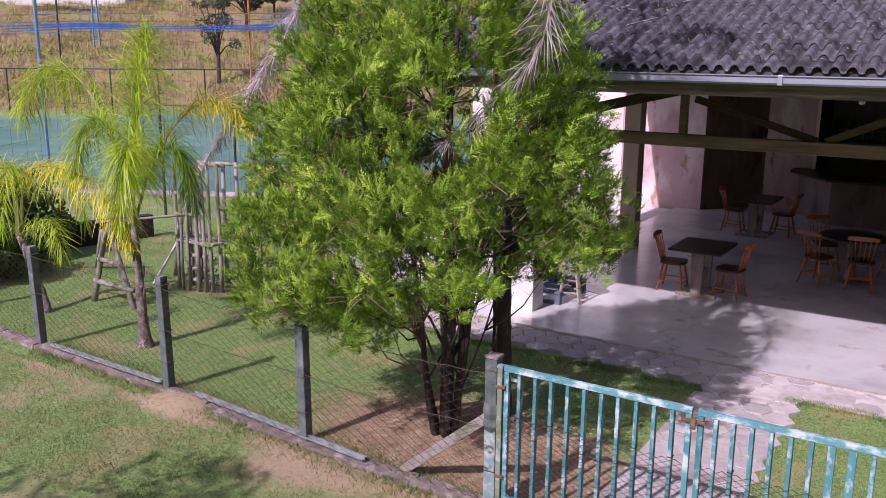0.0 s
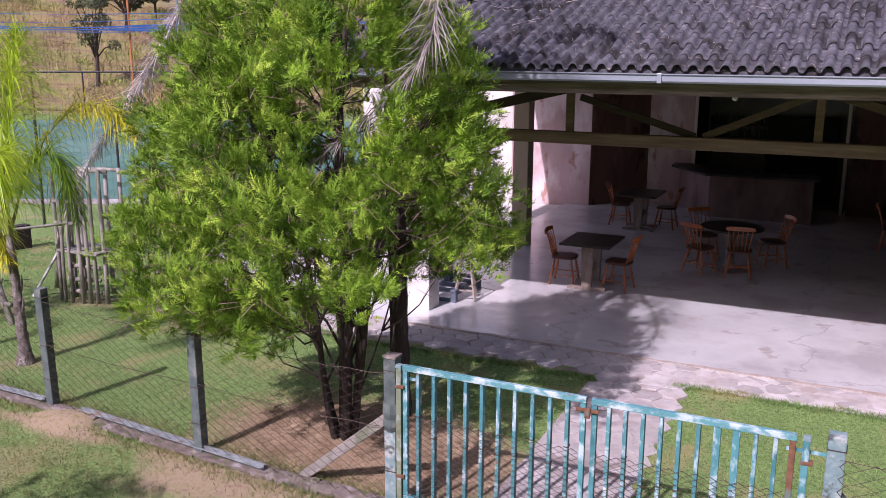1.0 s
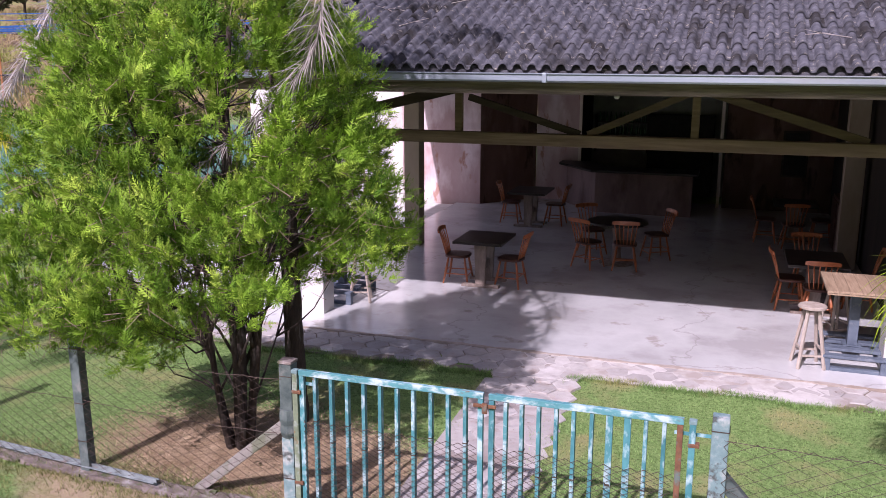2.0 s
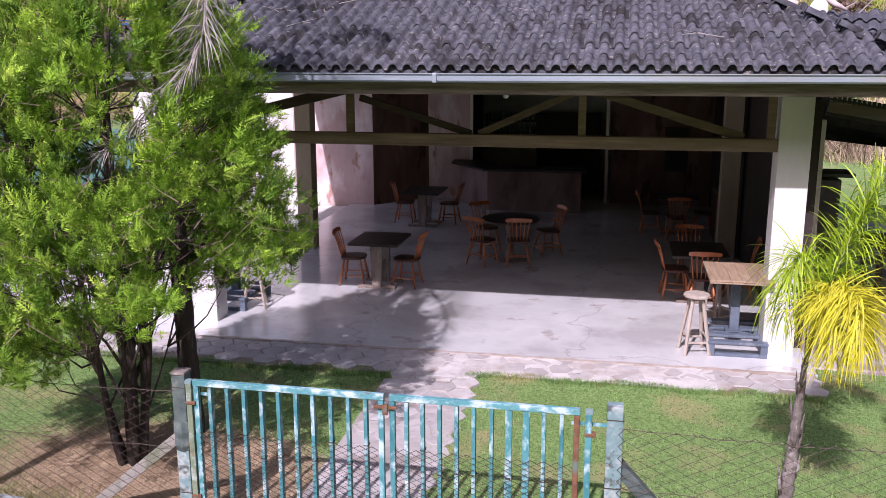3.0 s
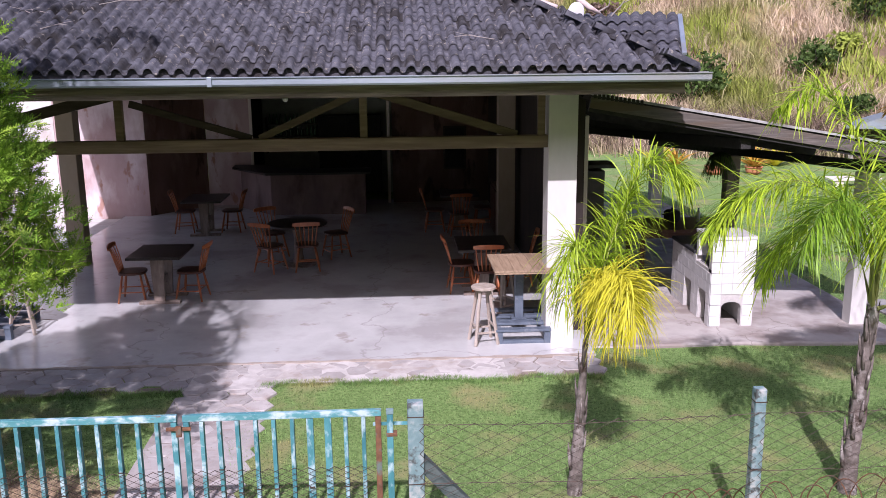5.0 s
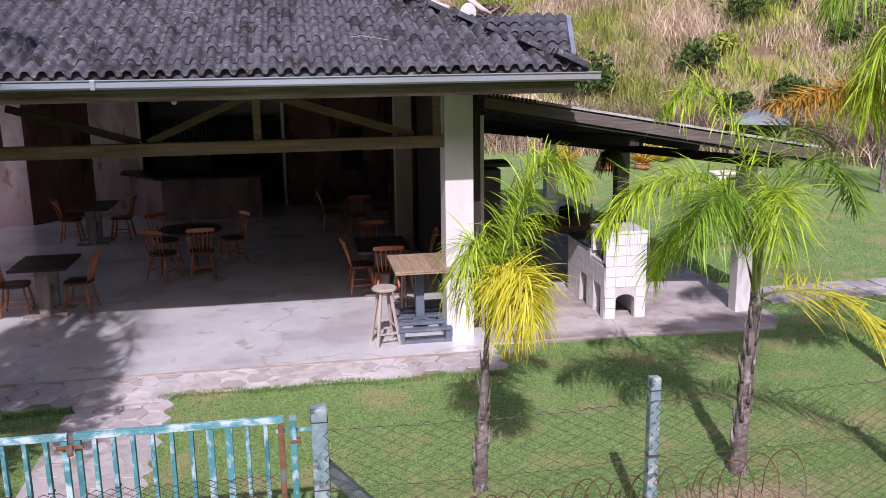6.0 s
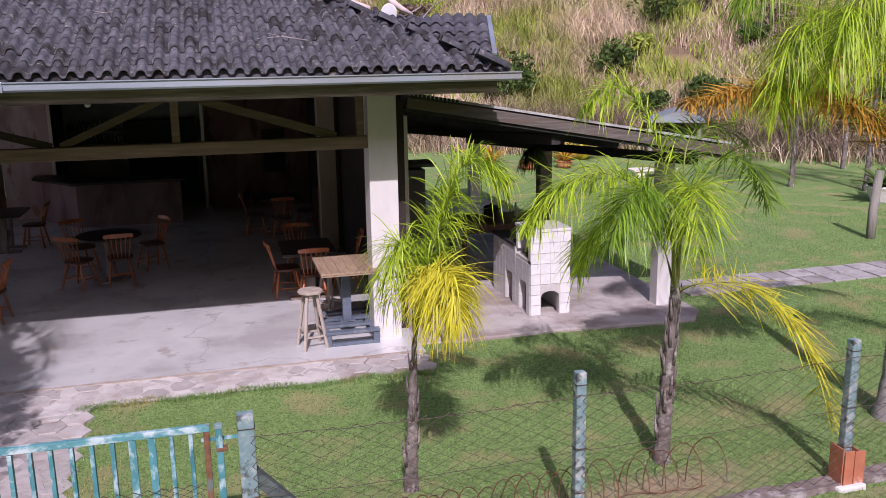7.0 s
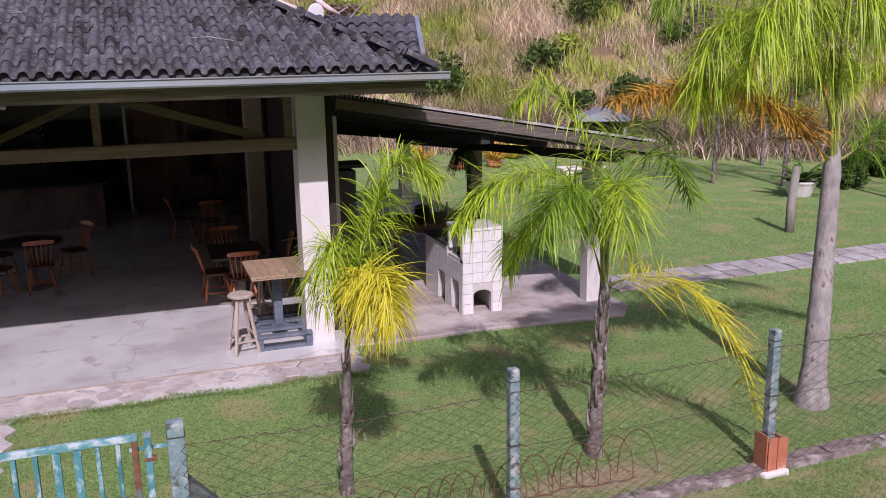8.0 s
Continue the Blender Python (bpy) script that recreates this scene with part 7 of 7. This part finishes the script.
# ---- palms at the far edge of the lawn ----
for x, y, h, mname, k in ((14.85, 20.0, 1.9, "palm_lime", 0), (16.2, 18.8, 2.6, "palm_orange", 1), (18.5, 22.5, 3.0, "palm_lime", 2), (17.2, 16.2, 2.3, "palm_orange", 3)):
    fr = []
    for i in range(7):
        a = i * 0.9 + k
        c, sn = math.cos(a), math.sin(a)
        fr.append((mname if i % 3 else "palm_lime", 0.5, dict(n=24, density=2, hang=1.0, width=0.012), [(0.5 * c, 0.5 * sn, h + 0.75), (1.1 * c, 1.1 * sn, h + 0.75), (1.6 * c, 1.6 * sn, h - 0.1)]))
    palm("palm", (x, y, G), (0.05, 0.0, h), 0.07, fr, "small drooping palm at the far edge of the lawn", top_radius=0.7)


# ---- hillside growth and lawn blades ----
def blades(name, pts, height, width, lean, material, label, category, sides=1, spread=0.0, per=1):
    """Many small leaning blades, one sheet of stuff. pts: n x 3."""
    p = np.repeat(pts, per, axis=0)
    n = len(p)
    p = p + np.stack([rng.normal(0, spread, n), rng.normal(0, spread, n), np.zeros(n)], 1)
    a = rng.uniform(0, 2 * np.pi, n)
    h = np.repeat(height, per) * rng.uniform(0.55, 1.15, n) if np.ndim(height) else height * rng.uniform(0.55, 1.15, n)
    w = width * rng.uniform(0.6, 1.3, n)
    la = rng.uniform(0, 2 * np.pi, n)
    le = lean * rng.uniform(0.2, 1.0, n) * h
    side = np.stack([np.cos(a) * w, np.sin(a) * w, np.zeros(n)], 1)
    tip = p + np.stack([np.cos(la) * le, np.sin(la) * le, h], 1)
    mid = p + np.stack([np.cos(la) * le * 0.3, np.sin(la) * le * 0.3, h * 0.6], 1)
    if sides == 1:
        v = np.stack([p - side, p + side, tip], 1).reshape(-1, 3)
        k = np.arange(n)[:, None] * 3
        f = k + np.array([[0, 1, 2]])
    else:
        v = np.stack([p - side, p + side, mid + side * 0.8, mid - side * 0.8, tip], 1).reshape(-1, 3)
        k = np.arange(n)[:, None] * 5
        f = np.concatenate([k + np.array([[0, 1, 2]]), k + np.array([[0, 2, 3]]), k + np.array([[3, 2, 4]])], 0)
    me = bpy.data.meshes.new(name)
    me.vertices.add(len(v))
    me.vertices.foreach_set("co", v.astype(np.float32).ravel())
    me.loops.add(f.size)
    me.loops.foreach_set("vertex_index", f.astype(np.int32).ravel())
    me.polygons.add(len(f))
    me.polygons.foreach_set("loop_start", np.arange(0, f.size, 3, dtype=np.int32))
    me.update(calc_edges=True)
    me.materials.append(material)
    ob = new(name, me)
    return tagged(ob, label, category, kind="stuff")


def on_hill(n, az0, az1, d0, d1):
    az = np.radians(rng.uniform(az0, az1, n))
    q = rng.uniform(0, 1, n) ** 0.8
    x, y = np.sin(az), np.cos(az)
    foot = np.interp(np.degrees(az), [-180, -75, -40, -20, 0, 8, 15, 25, 38, 60, 110, 180], [70, 52, 50, 50, 46, 34, 31.5, 31, 30, 32, 55, 70])
    r = foot + d0 + (d1 - d0) * q
    x, y = x * r, y * r
    return np.stack([x, y, ground_height(x, y) - 0.05], 1)


tufts = on_hill(7000, 2, 62, 0.6, 34)
keep = bumps(tufts[:, 0], tufts[:, 1], 0.35, 4) > -0.05
blades("dry_grass", tufts[keep], 0.9, 0.02, 1.1, M["straw"], "tall dry straw-coloured grass on the hillside", "grass", 2, 0.28, 16)
tufts = on_hill(3800, 2, 62, 4.0, 32)
keep = bumps(tufts[:, 0], tufts[:, 1], 0.35, 4) < 0.15
blades("green_weeds", tufts[keep], 0.8, 0.03, 0.8, M["weed"], "yellow-green weeds between the dry grass", "weeds", 2, 0.3, 14)
tufts = on_hill(1500, 3, 60, 0.2, 6.0)
blades("dry_grass", tufts, 0.75, 0.018, 1.2, M["straw"], "dry grass along the foot of the hill", "grass", 2, 0.3, 14)
tufts = on_hill(900, 5, 58, 0.1, 3.5)
blades("dead_brush", tufts, 0.85, 0.02, 1.4, M["brush"], "dead brown stalks along the foot of the hill", "brush", 2, 0.3, 12)
tufts = on_hill(2200, 18, 52, 13, 34)
blades("green_weeds", tufts, 0.8, 0.035, 0.9, M["weed"], "green weeds high on the slope", "weeds", 2, 0.4, 12)
tufts = on_hill(12000, -75, 0, 0.5, 60)
keep = bumps(tufts[:, 0], tufts[:, 1], 0.22, 6) > -0.3
blades("far_dry_grass", tufts[keep], 0.55, 0.035, 1.3, M["far_straw"], "dry brown grass on the far hillside", "grass", 1, 0.7, 10)


def lawn_points(n, x0, x1, y0, y1, wear):
    x, y = rng.uniform(x0, x1, n), rng.uniform(y0, y1, n)
    d = dryness(x, y)
    ok = rng.uniform(0, 1, n) > np.clip(d * wear, 0, 0.97)
    ok &= ~((x > -2.40 + 0.03 * np.sin(y * 6)) & (x < -1.66 + 0.04 * np.sin(y * 7)) & (y > 5.5)) & ~((x > -6.6) & (x < 2.3) & (y > 9.20 + 0.17 * (x > -1.6) + 0.03 * np.sin(x * 5) + 0.02 * np.sin(x * 13))) & ~((x > 2.3) & (x < 6.55) & (y > 10.25))
    ok &= ~((x > 7.0 - 0.25) & (x < 14.2) & (y > 11.3) & (y < 12.35) & (rng.uniform(0, 1, n) < 0.9)) & (np.hypot(x, y) < 22)
    x, y = x[ok], y[ok]
    return np.stack([x, y, ground_height(x, y) - 0.005], 1)


blades("lawn_grass", lawn_points(230000, -13.5, 10.5, 5.75, 10.4, 1.0), 0.036, 0.0032, 0.9, M["blade"], "short mown green grass blades", "grass")
blades("lawn_grass", lawn_points(60000, -14.5, -6.7, 10.0, 17.0, 1.0), 0.04, 0.005, 0.9, M["blade"], "short mown green grass blades", "grass")
blades("lawn_grass", lawn_points(90000, 6.6, 20.0, 8.0, 21.0, 1.0), 0.04, 0.006, 0.9, M["blade"], "short mown green grass blades", "grass")
blades("verge_grass", lawn_points(120000, -11, 8.5, 3.9, 5.7, 1.1), 0.045, 0.003, 1.2, M["verge"], "patchy worn grass outside the fence", "grass")
lit = np.stack([rng.normal(-4.0, 0.85, 70000), rng.normal(6.55, 0.5, 70000)], 1)
lit = lit[(lit[:, 1] > 5.8) & (np.hypot(lit[:, 0] + 4.2, (lit[:, 1] - 6.65) * 1.4) < 1.7)]
blades("needle_litter", np.stack([lit[:, 0], lit[:, 1], ground_height(lit[:, 0], lit[:, 1])], 1), 0.014, 0.0045, 4.5, M["litter"], "brown fallen needles under the conifer", "litter")
lip = rng.uniform(-6.6, 2.3, 14000)
lip2 = 9.17 + 0.17 * (lip > -1.6) + 0.03 * np.sin(lip * 5) + 0.02 * np.sin(lip * 13) + rng.normal(0, 0.035, 14000)
ok = ~((lip > -2.45) & (lip < -1.62))
blades("edge_grass", np.stack([lip[ok], lip2[ok], ground_height(lip[ok], lip2[ok])], 1), 0.055, 0.0034, 1.1, M["blade"], "longer grass along the paving edge", "grass")
edge = rng.uniform(-9.7, -3.3, 9000)
edge2 = np.interp(edge, [-9.8, -7.34, -5.22, -3.2], [6.04, 5.95, 5.78, 5.72]) - 0.06 + rng.normal(0, 0.15, 9000)
blades("fence_weeds", np.stack([edge, edge2, np.full(9000, G + 0.0)], 1), 0.07, 0.004, 1.2, M["verge"], "straggly grass along the footing", "grass")


def leaf_cloud(v, f, c, r, n, size, seed, flat=0.8):
    t = random.Random(seed)
    for _ in range(n):
        a, b = t.uniform(0, 6.283), math.acos(t.uniform(-1, 1))
        q = r * t.uniform(0.35, 1.0) ** 0.5
        p = Vector((c[0] + q * math.sin(b) * math.cos(a), c[1] + q * math.sin(b) * math.sin(a), c[2] + flat * q * math.cos(b)))
        u = Vector((t.gauss(0, 1), t.gauss(0, 1), t.gauss(0, 1))).normalized()
        w = u.cross(Vector((t.gauss(0, 1), t.gauss(0, 1), t.gauss(0, 1)))).normalized()
        s = size * t.uniform(0.6, 1.3)
        k = len(v)
        v += [tuple(p - u * s), tuple(p + w * s * 0.45), tuple(p + u * s), tuple(p - w * s * 0.45)]
        f.append((k, k + 1, k + 2, k + 3))


def shrub(x, y, r, h, label, mname="bush", size=0.09, n=900, seed=0, z=None):
    zz = float(ground_height(np.array(x), np.array(y))) if z is None else z
    ob = thing("shrub", label, "shrub", (x, y, zz), group="hillside shrubs")
    t = random.Random(seed + int(abs(x) * 10))
    v, f = [], []
    bm = bmesh.new()
    for i in range(7):
        c = (t.uniform(-0.6, 0.6) * r, t.uniform(-0.6, 0.6) * r, h * t.uniform(0.3, 0.85))
        tube(bm, [(0, 0, -0.1), (c[0] * 0.5, c[1] * 0.5, c[2] * 0.6), c], [0.05, 0.03, 0.01], 5, False)
        leaf_cloud(v, f, c, r * t.uniform(0.35, 0.6), n // 7, size, seed * 13 + i)
    part("stem", bm, M["bark"], ob)
    raw("foliage", v, f, M[mname], ob)["kind"] = "stuff"
    return ob


t = random.Random(77)
for i in range(52):
    az = radians(t.uniform(4, 52))
    r = np.interp(math.degrees(az), [4, 8, 15, 25, 38, 60], [40, 34, 31.5, 31, 30, 32]) + t.uniform(3, 24)
    s = t.uniform(0.6, 1.5)
    shrub(r * math.sin(az), r * math.cos(az), s, s * 1.3, "dark green bush growing on the hillside", n=700, size=0.12, seed=i)
for i in range(44):
    az = radians(t.uniform(5, 50))
    r = np.interp(math.degrees(az), [4, 8, 15, 25, 38, 60], [40, 34, 31.5, 31, 30, 32]) + t.uniform(2, 26)
    s = t.uniform(0.5, 1.1)
    shrub(r * math.sin(az), r * math.cos(az), s, s * 1.1, ("yellow-green leafy weed clump on the hillside", "grey-green bush on the hillside", "dead brown bush on the hillside")[i % 3], ("weed", "bush_grey", "brush")[i % 3], n=600, size=0.12, seed=400 + i)
for i in range(2, 5):
    az = radians(40.0 + 1.9 * i)
    r = 27.0 + 1.5 * math.sin(i * 2.3)
    shrub(r * math.sin(az), r * math.cos(az), t.uniform(0.6, 1.0), t.uniform(0.5, 0.8), "dark green shrub at the far edge of the lawn", n=1400, size=0.11, seed=300 + i)
for i, (x, y, r, h) in enumerate(((-14.8, 8.4, 1.2, 2.5), (-15.6, 8.0, 1.2, 2.2), (-13.6, 7.7, 0.8, 0.9), (-14.2, 8.9, 0.6, 0.7), (-13.0, 6.9, 0.7, 0.9))):
    shrub(x, y, r, h, "dark dense shrub at the lawn's edge", n=2600, size=0.07, seed=50 + i)


def scrub(name, mname, label, n, seed, size):
    """Low clumps of leaves over the far hillside, one sheet of stuff."""
    t = random.Random(seed)
    v, f = [], []
    for p in on_hill(n, -72, -2, 0.5, 60):
        if bumps(p[0], p[1], 0.13, seed) < -0.1:
            continue
        r = t.uniform(0.35, 1.0)
        leaf_cloud(v, f, (p[0], p[1], p[2] + r * 0.25), r, 60, size, t.randrange(9999), 0.5)
    tagged(raw(name, v, f, M[mname]), label, "scrub", kind="stuff")


scrub("brown_scrub", "far_straw", "low dry ochre scrub on the far hillside", 900, 3, 0.09)
scrub("green_scrub", "weed", "low yellow-green scrub on the far hillside", 700, 7, 0.09)


def far_tree(x, y, h, r, label, n=2600, size=0.22, mname="bush_grey"):
    zz = float(ground_height(np.array(x), np.array(y)))
    ob = thing("tree", label, "tree", (x, y, zz), group="far trees")
    t = random.Random(int(abs(x) * 7))
    part("trunk", tubem([(0, 0, -0.2), (0.1, 0, h * 0.35), (0.0, 0.1, h * 0.75)], [0.16, 0.11, 0.05], 8), M["bark"], ob)
    bm = bmesh.new()
    v, f = [], []
    for i in range(14):
        a, q = t.uniform(0, 6.28), t.uniform(0.2, 1.0)
        c = (r * q * math.cos(a), r * q * math.sin(a), h * t.uniform(0.45, 1.0))
        tube(bm, [(0, 0, h * 0.3), (c[0] * 0.5, c[1] * 0.5, (c[2] + h * 0.4) / 2), c], [0.06, 0.04, 0.015], 5, False)
        leaf_cloud(v, f, c, r * t.uniform(0.25, 0.42), n // 14, size, i + int(h * 10))
    part("limb", bm, M["bark"], ob)
    raw("crown", v, f, M[mname], ob)["kind"] = "stuff"
    return ob


far_tree(-45.2, 42.4, 5.6, 1.5, "thin grey-green tree behind the far fence", n=1900, size=0.10)
far_tree(-65.0, 69.0, 4.0, 2.4, "rounded tree on the far hillside")
far_tree(-60.0, 60.0, 6.0, 3.2, "rounded tree on the far hillside")
far_tree(-40.0, 66.0, 5.0, 2.4, "rounded tree on the far hillside")
far_tree(-80.0, 52.0, 5.0, 3.0, "rounded tree on the far hillside")
# never in view: placed to cast the shade on the verge
far_tree(-6.7, -2.0, 6.0, 2.0, "broad leafy tree, out of view, placed to shade the verge", n=3600, size=0.075, mname="bush")
